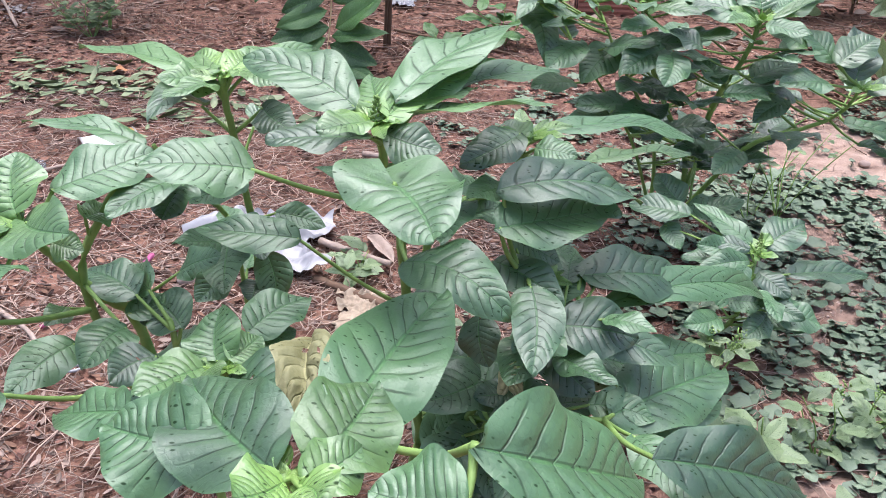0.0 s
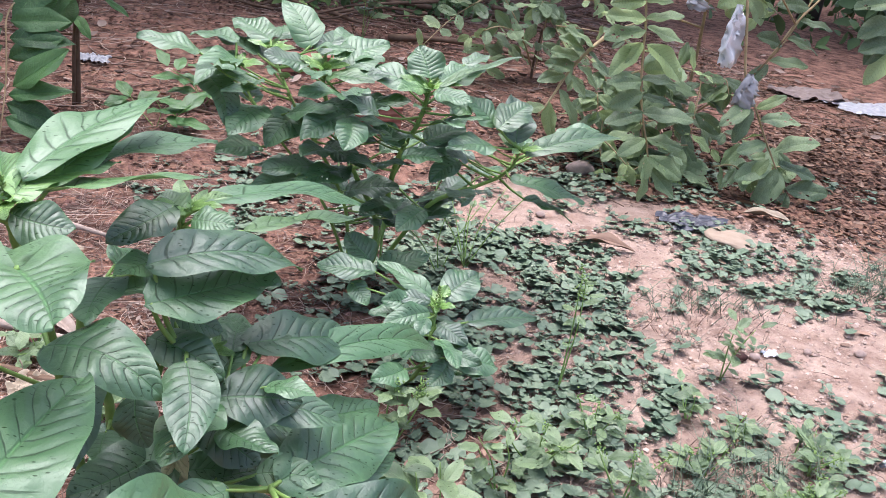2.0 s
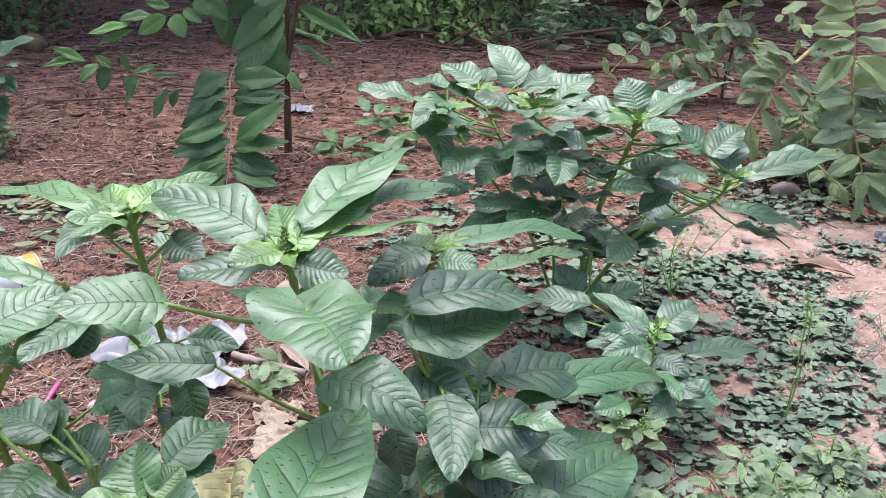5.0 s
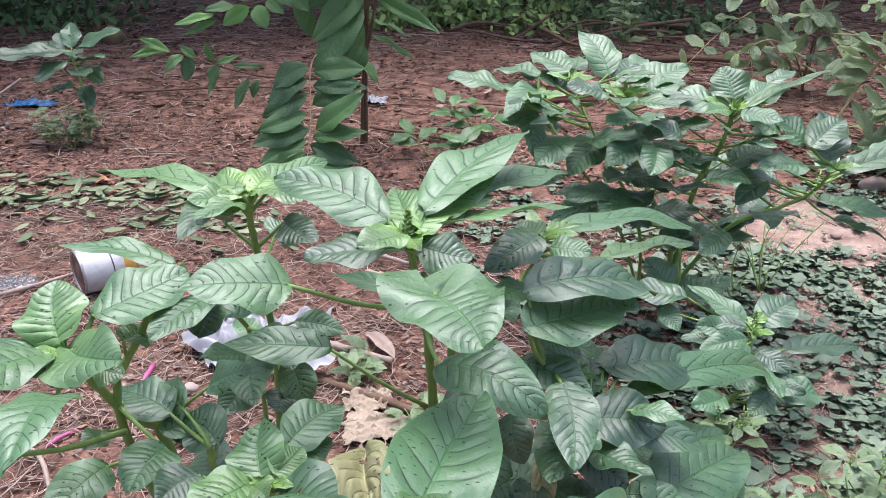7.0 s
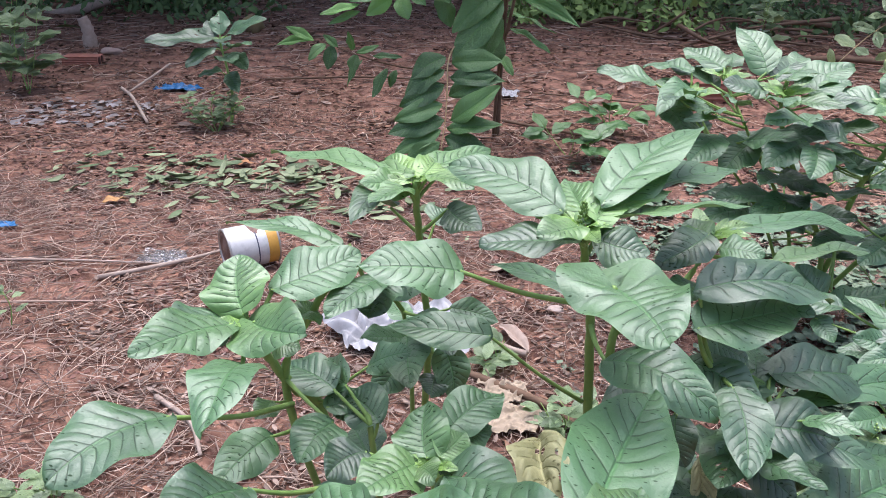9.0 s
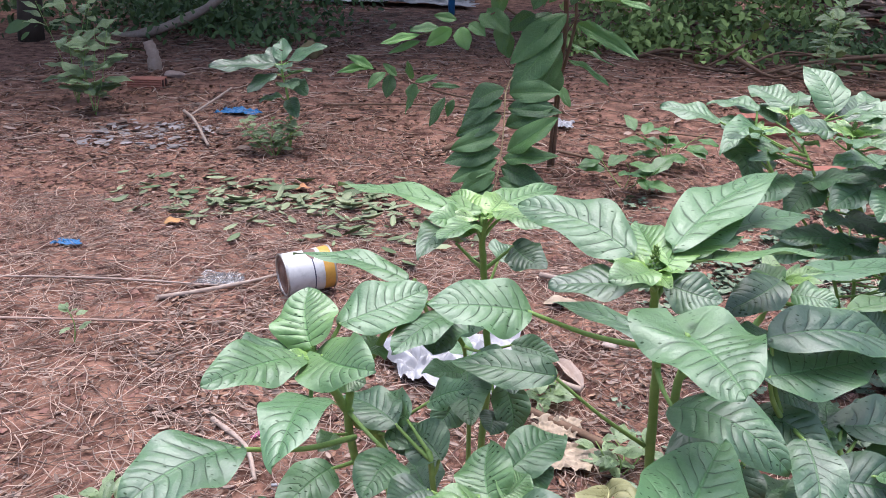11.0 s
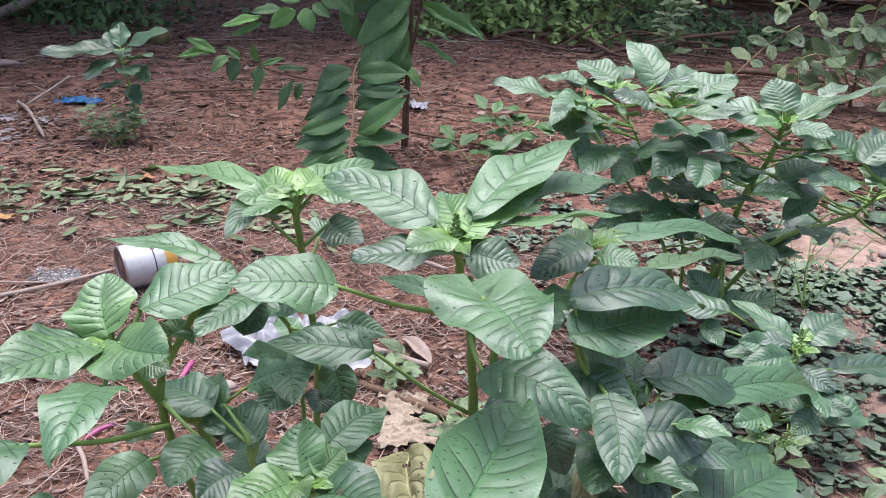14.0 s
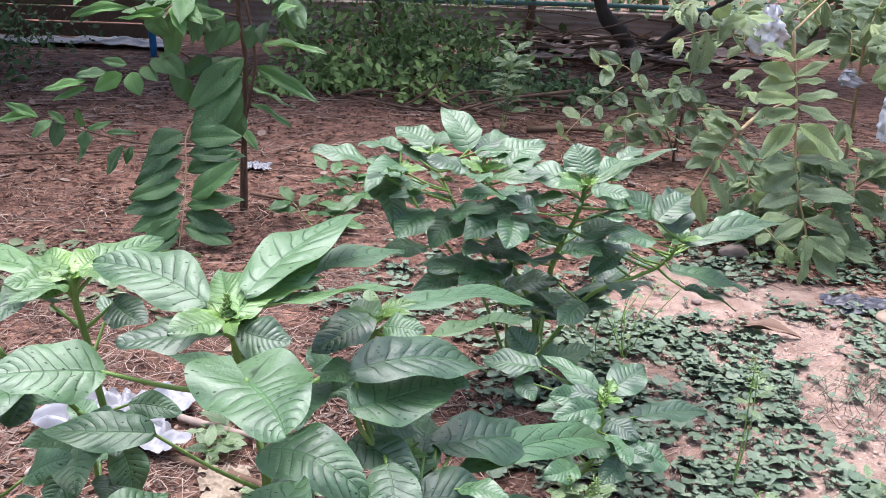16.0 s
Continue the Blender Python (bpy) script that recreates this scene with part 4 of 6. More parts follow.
set_leaf(SAPLING, "alt", (-0.123, 3.800, 0.763), (0.148, 3.700, 0.741), 0.075, 0.55, 1.0)
set_leaf(SAPLING, "alt", (-0.210, 3.840, 0.392), (-0.153, 3.800, 0.306), 0.056, 0.3)
set_leaf(SAPLING, "alt", (-0.286, 3.700, 0.845), (-0.330, 3.660, 0.745), 0.073, 0.2)
set_leaf(SAPLING, "alt", (-0.227, 3.720, 0.863), (-0.253, 3.680, 0.763), 0.083, 0.1)
set_leaf(SAPLING, "alt", (-0.154, 3.740, 0.846), (-0.175, 3.700, 0.750), 0.074, 0)
set_leaf(SAPLING, "alt", (-0.588, 3.520, 0.913), (-0.796, 3.480, 0.876), 0.051, 0.6)
set_leaf(SAPLING, "alt", (-0.451, 3.550, 0.933), (-0.535, 3.500, 0.859), 0.061, 0.5)
set_leaf(SAPLING, "alt", (-0.393, 3.580, 0.916), (-0.259, 3.540, 0.895), 0.057, 0.4)
set_leaf(SAPLING, "alt", (-0.255, 3.640, 0.896), (-0.351, 3.600, 0.878), 0.053, 0.5)
set_leaf(SAPLING, "alt", (-0.259, 3.660, 0.846), (-0.325, 3.620, 0.737), 0.072, 0.15)
set_leaf(SAPLING, "alt", (-0.211, 3.680, 0.863), (-0.264, 3.640, 0.764), 0.063, 0.1)
set_leaf(SAPLING, "alt", (-0.097, 3.720, 0.864), (-0.115, 3.680, 0.777), 0.073, 0)
set_leaf(SAPLING, "alt", (-0.545, 3.600, 0.897), (-0.463, 3.580, 0.803), 0.076, 0.1)
set_leaf(SAPLING, "alt", (-0.484, 3.720, 0.810), (-0.365, 3.700, 0.838), 0.059, 0.1)

shoot(GUAVA, 0.0062, .0032, 0.14, 0, "opp", (1.833, 3.050, 0.956), (1.857, 3.034, 0.816), (1.875, 3.018, 0.714), (1.883, 3.001, 0.609), (1.897, 2.985, 0.480), (1.924, 2.969, 0.360), (1.962, 2.952, 0.249), (1.979, 2.936, 0.183), (2.002, 2.920, 0.092))
set_leaf(GUAVA, "opp", (1.848, 3.033, 0.857), (1.680, 2.988, 0.898), 0.089, 0.2)
set_leaf(GUAVA, "opp", (1.848, 3.033, 0.857), (1.945, 2.988, 0.934), 0.066, 0.2)
set_leaf(GUAVA, "opp", (1.858, 3.026, 0.796), (1.692, 2.980, 0.826), 0.087, 0.3)
set_leaf(GUAVA, "opp", (1.858, 3.026, 0.796), (1.955, 2.980, 0.858), 0.062, 0.25)
set_leaf(GUAVA, "opp", (1.861, 3.022, 0.776), (1.693, 2.977, 0.759), 0.087, 0.35)
set_leaf(GUAVA, "opp", (1.865, 3.022, 0.776), (1.951, 2.977, 0.787), 0.060, 0.3)
set_leaf(GUAVA, "opp", (1.872, 3.012, 0.714), (1.684, 2.968, 0.721), 0.097, 0.3)
set_leaf(GUAVA, "opp", (1.872, 3.012, 0.714), (2.007, 2.968, 0.742), 0.072, 0.2)
set_leaf(GUAVA, "opp", (1.876, 3.006, 0.673), (1.687, 2.961, 0.637), 0.099, 0.12)
set_leaf(GUAVA, "opp", (1.882, 3.008, 0.684), (2.029, 2.963, 0.645), 0.079, 0.15)
set_leaf(GUAVA, "opp", (1.873, 2.999, 0.626), (1.743, 2.954, 0.502), 0.093, 0.42)
set_leaf(GUAVA, "opp", (1.873, 2.999, 0.626), (1.796, 2.954, 0.536), 0.063, 0.4)
set_leaf(GUAVA, "opp", (1.891, 2.998, 0.621), (2.050, 2.953, 0.492), 0.105, 0.42)
set_leaf(GUAVA, "opp", (1.897, 2.980, 0.482), (1.733, 2.935, 0.474), 0.085, 0)
set_leaf(GUAVA, "opp", (1.895, 2.981, 0.492), (2.042, 2.936, 0.483), 0.077, 0)
set_leaf(GUAVA, "opp", (1.909, 2.974, 0.438), (1.748, 2.929, 0.387), 0.087, 0)
set_leaf(GUAVA, "opp", (1.910, 2.973, 0.428), (2.017, 2.928, 0.411), 0.060, 0)
set_leaf(GUAVA, "opp", (1.923, 2.964, 0.362), (1.744, 2.919, 0.322), 0.094, 0)
set_leaf(GUAVA, "opp", (1.923, 2.964, 0.362), (2.131, 2.919, 0.353), 0.107, 0.02)
set_leaf(GUAVA, "opp", (1.952, 2.949, 0.262), (1.820, 2.904, 0.202), 0.076, 0.1)
set_leaf(GUAVA, "opp", (1.952, 2.949, 0.262), (2.099, 2.904, 0.239), 0.078, 0.12)
set_leaf(GUAVA, "opp", (1.975, 2.934, 0.196), (2.121, 2.889, 0.118), 0.086, 0.15)
set_leaf(GUAVA, "opp", (1.964, 2.934, 0.196), (1.960, 2.889, 0.111), 0.060, 0.1)
set_leaf(GUAVA, "opp", (1.977, 2.929, 0.174), (1.945, 2.884, 0.019), 0.082, 0.08)
set_leaf(GUAVA, "opp", (1.988, 2.925, 0.151), (2.104, 2.880, 0.042), 0.083, 0.05)
shoot(GUAVA, 0.0062, .0032, 0.14, 0, "opp", (2.342, 3.120, 0.888), (2.378, 3.093, 0.715), (2.420, 3.066, 0.512), (2.484, 3.039, 0.400), (2.566, 3.011, 0.261), (2.620, 2.984, 0.169), (2.675, 2.957, 0.075), (2.739, 2.930, -0.061))
set_leaf(GUAVA, "opp", (2.452, 3.034, 0.400), (2.305, 2.989, 0.319), 0.087, 0.05)
set_leaf(GUAVA, "opp", (2.468, 3.031, 0.389), (2.388, 2.986, 0.249), 0.084, 0)
set_leaf(GUAVA, "opp", (2.490, 3.031, 0.390), (2.585, 2.986, 0.462), 0.064, 0.22)
set_leaf(GUAVA, "opp", (2.518, 3.022, 0.345), (2.689, 2.977, 0.348), 0.088, 0)
set_leaf(GUAVA, "opp", (2.563, 3.003, 0.251), (2.401, 2.958, 0.219), 0.086, 0)
set_leaf(GUAVA, "opp", (2.610, 2.993, 0.218), (2.797, 2.948, 0.274), 0.100, 0.05)
set_leaf(GUAVA, "opp", (2.601, 2.979, 0.171), (2.407, 2.934, 0.106), 0.105, 0.02)
set_leaf(GUAVA, "opp", (2.636, 2.979, 0.171), (2.814, 2.934, 0.123), 0.095, 0)
set_leaf(GUAVA, "opp", (2.633, 2.972, 0.148), (2.531, 2.928, -0.034), 0.107, 0.05)
set_leaf(GUAVA, "opp", (2.648, 2.971, 0.143), (2.578, 2.926, 0.002), 0.082, 0)
set_leaf(GUAVA, "opp", (2.688, 2.950, 0.065), (2.879, 2.905, 0.066), 0.098, 0)
set_leaf(GUAVA, "opp", (2.696, 2.947, 0.053), (2.639, 2.902, -0.077), 0.074, 0)
shoot(GUAVA, 0.0095, .004, 0.14, 0, "opp", (1.906, 3.300, 0.615), (1.832, 3.264, 0.570), (1.761, 3.228, 0.522), (1.682, 3.192, 0.449), (1.620, 3.156, 0.362), (1.553, 3.120, 0.283))
set_leaf(GUAVA, "opp", (1.801, 3.243, 0.549), (1.639, 3.198, 0.625), 0.092, 0.06)
set_leaf(GUAVA, "opp", (1.759, 3.226, 0.527), (1.608, 3.181, 0.586), 0.084, 0.05)
set_leaf(GUAVA, "opp", (1.732, 3.216, 0.509), (1.579, 3.171, 0.533), 0.081, 0.06)
set_leaf(GUAVA, "opp", (1.706, 3.201, 0.479), (1.557, 3.156, 0.485), 0.078, 0.08)
set_leaf(GUAVA, "opp", (1.667, 3.182, 0.439), (1.532, 3.138, 0.416), 0.072, 0.08)
set_leaf(GUAVA, "opp", (1.719, 3.201, 0.480), (1.806, 3.156, 0.388), 0.067, 0)
set_leaf(GUAVA, "opp", (1.692, 3.182, 0.441), (1.757, 3.138, 0.358), 0.060, 0)
set_leaf(GUAVA, "opp", (1.643, 3.160, 0.386), (1.728, 3.115, 0.244), 0.086, 0.02)
set_leaf(GUAVA, "opp", (1.598, 3.140, 0.340), (1.622, 3.095, 0.198), 0.075, 0.25)
set_leaf(GUAVA, "opp", (1.580, 3.132, 0.321), (1.458, 3.087, 0.303), 0.066, 0.1)
set_leaf(GUAVA, "opp", (1.772, 3.230, 0.532), (1.859, 3.185, 0.450), 0.064, 0)
shoot(RIGHT, 0.0045, .0028, 0.14, 0, "opp", (3.029, 3.220, 1.148), (3.081, 3.185, 0.993), (3.126, 3.150, 0.858), (3.166, 3.115, 0.720), (3.173, 3.080, 0.647))
set_leaf(RIGHT, "opp", (3.154, 3.094, 0.686), (3.006, 3.049, 0.519), 0.114, 0.35)
set_leaf(RIGHT, "opp", (3.162, 3.077, 0.652), (3.192, 3.032, 0.445), 0.107, 0.3)
set_leaf(RIGHT, "opp", (3.174, 3.077, 0.653), (3.345, 3.032, 0.489), 0.115, 0.38)
set_leaf(RIGHT, "opp", (3.185, 3.099, 0.699), (3.375, 3.054, 0.666), 0.099, 0.38)
set_leaf(RIGHT, "opp", (3.154, 3.105, 0.709), (2.934, 3.060, 0.652), 0.115, 0)
set_leaf(RIGHT, "opp", (3.133, 3.128, 0.789), (2.927, 3.083, 0.705), 0.113, 0)
set_leaf(RIGHT, "opp", (3.142, 3.128, 0.790), (3.322, 3.083, 0.778), 0.093, 0.05)
set_leaf(RIGHT, "opp", (3.115, 3.145, 0.858), (2.875, 3.100, 0.818), 0.115, 0)
set_leaf(RIGHT, "opp", (3.111, 3.151, 0.881), (3.270, 3.106, 0.873), 0.083, 0)
set_leaf(RIGHT, "opp", (3.135, 3.116, 0.742), (2.994, 3.071, 0.598), 0.103, 0)
set_leaf(RIGHT, "opp", (3.088, 3.163, 0.926), (2.853, 3.118, 0.916), 0.115, 0)
set_leaf(RIGHT, "opp", (3.083, 3.174, 0.971), (3.214, 3.129, 1.004), 0.071, 0)
set_leaf(RIGHT, "opp", (3.048, 3.195, 1.060), (2.839, 3.150, 1.026), 0.108, 0)
set_leaf(RIGHT, "opp", (3.054, 3.195, 1.060), (3.169, 3.150, 1.119), 0.068, 0)
shoot(GUAVA, 0.004, .0028, 0.14, 0, "opp", (2.441, 3.350, 1.026), (2.451, 3.300, 0.918), (2.461, 3.250, 0.809))
set_leaf(GUAVA, "opp", (2.453, 3.255, 0.831), (2.297, 3.210, 0.760), 0.089, 0.4)
set_leaf(GUAVA, "opp", (2.458, 3.249, 0.818), (2.376, 3.204, 0.726), 0.066, 0.35)
set_leaf(GUAVA, "opp", (2.472, 3.255, 0.833), (2.616, 3.210, 0.820), 0.076, 0.15)
set_leaf(GUAVA, "opp", (2.472, 3.250, 0.822), (2.591, 3.205, 0.757), 0.071, 0.4)
set_leaf(GUAVA, "opp", (2.459, 3.245, 0.805), (2.524, 3.200, 0.700), 0.066, 0.05)
set_leaf(GUAVA, "opp", (2.448, 3.295, 0.918), (2.271, 3.250, 0.885), 0.093, 0.1)
set_leaf(GUAVA, "opp", (2.448, 3.295, 0.918), (2.580, 3.250, 0.948), 0.071, 0.05)
shoot(GUAVA, 0.005, .0028, 0.14, 0, "opp", (3.037, 3.500, 0.970), (2.982, 3.475, 0.841), (2.910, 3.450, 0.710), (2.834, 3.425, 0.591), (2.752, 3.400, 0.493))
set_leaf(GUAVA, "opp", (2.856, 3.427, 0.626), (3.011, 3.382, 0.567), 0.086, 0)
set_leaf(GUAVA, "opp", (2.776, 3.402, 0.521), (2.956, 3.357, 0.516), 0.093, 0)
set_leaf(GUAVA, "opp", (2.907, 3.444, 0.705), (3.064, 3.399, 0.679), 0.083, 0)
set_leaf(GUAVA, "opp", (2.830, 3.420, 0.592), (2.649, 3.375, 0.628), 0.095, 0)
set_leaf(GUAVA, "opp", (2.944, 3.455, 0.764), (2.736, 3.410, 0.765), 0.106, 0)
set_leaf(GUAVA, "opp", (2.762, 3.398, 0.505), (2.650, 3.353, 0.411), 0.076, 0)


def brush(plant, count, size, style, box, seed):
    """Lesser leafy twigs that fill a shrub, drooping from within it."""
    rng = np.random.default_rng(seed)
    for _ in range(count):
        p = np.array([rng.uniform(box[0], box[1]), rng.uniform(box[2], box[3]), rng.uniform(box[4], box[5])])
        d = np.array([rng.normal(0, 0.6), rng.normal(-0.5, 0.4), rng.uniform(-0.9, 0.2)])
        l = rng.uniform(0.2, 0.42)
        e = p + d * l
        e[2] = max(e[2], 0.04)
        shoot(plant, 0.004, 0.002, size, int(rng.integers(4, 6)), style, tuple(p), tuple((p + e) / 2 + [0, 0, 0.03]), tuple(e))


brush(GUAVA, 20, 0.125, "opp", (1.80, 2.55, 3.25, 3.6, 0.10, 0.48), 81)
brush(GUAVA, 7, 0.12, "opp", (1.9, 2.9, 3.05, 3.4, 0.05, 0.16), 82)
brush(GUAVA, 26, 0.135, "opp", (1.75, 2.9, 3.5, 4.3, 0.86, 1.12), 85)
brush(RIGHT, 8, 0.15, "opp", (3.0, 3.6, 3.3, 3.8, 0.80, 1.25), 83)
brush(SEEDLING, 8, 0.14, "opp", (1.7, 2.5, 4.6, 5.0, 0.15, 0.55), 84)


# ---- litter on the ground ----
def straw_field(name, count, seed, place, label, length=(0.05, 0.24), thick=(0.0009, 0.0030), material=STRAW):
    rng = np.random.default_rng(seed)
    pieces = []
    while len(pieces) < count:
        x, y = place(rng)
        l, a = rng.uniform(*length) * rng.uniform(0.5, 1), rng.uniform(0, 6.28)
        k = rng.normal(0, 0.5)
        z = on_ground(x, y) + abs(rng.normal(0, 0.006)) + 0.002
        pts = []
        for t in (-0.5, -0.17, 0.17, 0.5):
            b = a + k * t
            pts.append((x + l * t * math.cos(b), y + l * t * math.sin(b), z + 0.006 * rng.random() + 0.01 * (0.25 - t * t) * rng.random()))
        r = rng.uniform(*thick)
        pieces.append(tube(pts, r, r * 0.6, 3))
    v, f = joined(pieces)
    ob = part(name, mesh_of(name, v, f, material))
    return tagged(ob, label, "litter", kind="stuff")


def scrap_field(name, count, seed, place, label, size, material, lift=0.004, curl=0.35, aspect=0.42):
    """Loose small leaves lying about, each a curled blade."""
    rng = np.random.default_rng(seed)
    verts, faces = [], []
    rows = np.array([-0.5, -0.3, 0.0, 0.3, 0.5])
    wide = np.array([0.08, 0.75, 1.0, 0.7, 0.05])
    for _ in range(count):
        x, y = place(rng)
        s, a = rng.uniform(*size), rng.uniform(0, 6.28)
        tilt, rollk, c = rng.normal(0, 0.25), rng.normal(0, 0.35), rng.uniform(-curl, curl)
        ca, sa = math.cos(a), math.sin(a)
        z0 = on_ground(x, y) + lift + abs(rng.normal(0, 0.004))
        at = len(verts)
        for t, w in zip(rows, wide):
            for u in (-1, 0, 1):
                lx, ly = u * w * aspect * 0.5 * s, t * s
                lz = c * s * (t * t * 1.2 + 0.25 * abs(u) * w) + ly * tilt * 0.5 + lx * rollk
                verts.append((x + lx * ca - ly * sa, y + lx * sa + ly * ca, z0 + max(lz + 0.1 * s * abs(tilt), 0)))
        faces += [(at + j * 3 + i, at + j * 3 + i + 1, at + j * 3 + i + 4, at + j * 3 + i + 3) for j in range(4) for i in range(2)]
    ob = part(name, mesh_of(name, verts, faces, material))
    return tagged(ob, label, "litter", kind="stuff")


def in_box(x0, x1, y0, y1):
    return lambda rng: (rng.uniform(x0, x1), rng.uniform(y0, y1))


def patchy(x0, x1, y0, y1, scale):
    """Uneven strewing: thick in some patches, thin in others."""
    def place(rng):
        while True:
            x, y = rng.uniform(x0, x1), rng.uniform(y0, y1)
            if rng.random() < 0.45 + 0.9 * noise.fractal((x * scale, y * scale, 3.0), 0.8, 2.0, 3):
                return x, y
    return place


def straw_place(rng):
    while True:
        x, y = rng.uniform(-4.6, 1.0), rng.uniform(-0.6, 4.3)
        if rng.random() < min(1, max(0, (x + 4.6) / 1.6)) * min(1, max(0, (y + 0.6) / 1.2)) * (1.0 if y < 3.1 else 0.2) * (1.0 if x < 0.3 else 0.5):
            return x, y


straw_field("straw_litter", 21000, 31, straw_place, "dry pinkish brown straw and fine twigs strewn on soil", thick=(0.0007, 0.0022))
straw_field("twig_litter", 3600, 32, in_box(-4, 4.5, 3.6, 9.5), "scattered dry twigs on shaded red soil", (0.08, 0.4), (0.0015, 0.0045))
straw_field("straw_litter", 900, 33, in_box(0.6, 3.2, 0.8, 3.4), "sparse dry straw on pale sandy soil", (0.03, 0.14), (0.0006, 0.0014))
scrap_field("leaf_litter", 5200, 34, patchy(-4.6, 1.4, -0.4, 4.8, 1.3), "broken dry brown leaf scraps on soil", (0.008, 0.036), DRY_LEAF, curl=0.8, aspect=0.34)
scrap_field("leaf_litter", 10000, 35, patchy(-5, 6, 3.4, 9.5, 1.1), "dry fallen brown leaves under trees", (0.008, 0.036), DRY_LEAF, curl=0.8, aspect=0.45)
scrap_field("bark_flakes", 34000, 45, patchy(-4, 4.5, 3.1, 8.0, 2.6), "dark crumbled bark and leaf mould on soil", (0.010, 0.038), MOULD, curl=0.9, aspect=0.5)
scrap_field("leaf_litter", 250, 36, in_box(0.8, 3.6, 1.0, 3.6), "few dry leaf scraps on sandy soil", (0.015, 0.05), DRY_LEAF)


def cut_place(rng):
    k = rng.integers(0, 4)
    c = ((-1.55, 3.22, 0.20, 0.13), (-1.35, 3.10, 0.16, 0.10), (-1.0, 3.2, 0.16, 0.10), (-0.75, 2.92, 0.22, 0.14))[k]
    return rng.normal(c[0], c[2]), rng.normal(c[1], c[3])


scrap_field("cut_leaves", 330, 37, cut_place, "wilting green leaf cuttings strewn over straw", (0.025, 0.10), CUT_LEAF, 0.010, 0.9, 0.34)


def crumbs(name, count, seed, place, size, material, label):
    """Crumbs of soil and grit, each a small rough lump."""
    rng = np.random.default_rng(seed)
    octa = np.array([(1, 0, 0), (0, 1, 0), (-1, 0, 0), (0, -1, 0), (0, 0, 1), (0, 0, -0.5)], float)
    tris = [(0, 1, 4), (1, 2, 4), (2, 3, 4), (3, 0, 4), (1, 0, 5), (2, 1, 5), (3, 2, 5), (0, 3, 5)]
    pieces = []
    for _ in range(count):
        x, y = place(rng)
        s = rng.uniform(*size) * rng.uniform(0.4, 1.0)
        q = octa * rng.uniform(0.6, 1.2, (6, 3)) * s
        a = rng.uniform(0, 6.28)
        r = np.array([[math.cos(a), -math.sin(a), 0], [math.sin(a), math.cos(a), 0], [0, 0, 0.7]])
        pieces.append((q @ r.T + [x, y, on_ground(x, y) + s * 0.2], tris))
    v, f = joined(pieces)
    return tagged(part(name, mesh_of(name, v, f, material, smooth=False)), label, "soil", kind="stuff")


GRIT_PALE = noisy("pale_grit", (0.20, 0.12, 0.09), (0.66, 0.52, 0.43), 80.0, 0.9, 0.3, 0.002, per_island=0.7)
GRIT_RED = noisy("red_grit", (0.05, 0.022, 0.016), (0.33, 0.18, 0.14), 80.0, 0.9, 0.3, 0.002, per_island=0.7)
crumbs("soil_crumbs", 9000, 38, in_box(0.9, 3.0, 0.8, 2.7), (0.003, 0.012), GRIT_PALE, "fine pale pinkish grit on sandy soil")
crumbs("soil_crumbs", 15000, 39, in_box(-3.0, 0.9, 0.8, 4.2), (0.004, 0.018), GRIT_RED, "dark red soil crumbs among straw")


# ---- creeping ground cover ----
def cover_density(x, y):
    d = 1.25 * math.exp(-((x - 1.05) / 0.42) ** 2 - ((y - 1.75) / 0.75) ** 2)
    d += 0.9 * math.exp(-((x - 1.25) / 0.35) ** 2 - ((y - 2.35) / 0.3) ** 2)
    d += 0.8 * math.exp(-((x - 2.15) / 0.25) ** 2 - ((y - 2.45) / 0.22) ** 2)
    d += 0.8 * math.exp(-((x - 2.3) / 0.45) ** 2 - ((y - 2.12) / 0.14) ** 2)
    d += 0.7 * math.exp(-((x - 1.7) / 0.45) ** 2 - ((y - 1.38) / 0.13) ** 2)
    d += 0.8 * math.exp(-((x - 2.1) / 0.7) ** 2 - ((y - 3.15) / 0.25) ** 2)
    d += 0.35 * math.exp(-((x - 0.5) / 0.5) ** 2 - ((y - 2.9) / 0.5) ** 2)
    d += 0.25 * math.exp(-((x + 0.05) / 0.25) ** 2 - ((y - 1.75) / 0.18) ** 2)
    return d * (0.25 + 1.1 * noise.noise((x * 3.1, y * 3.1, 4.0)) + 0.5)


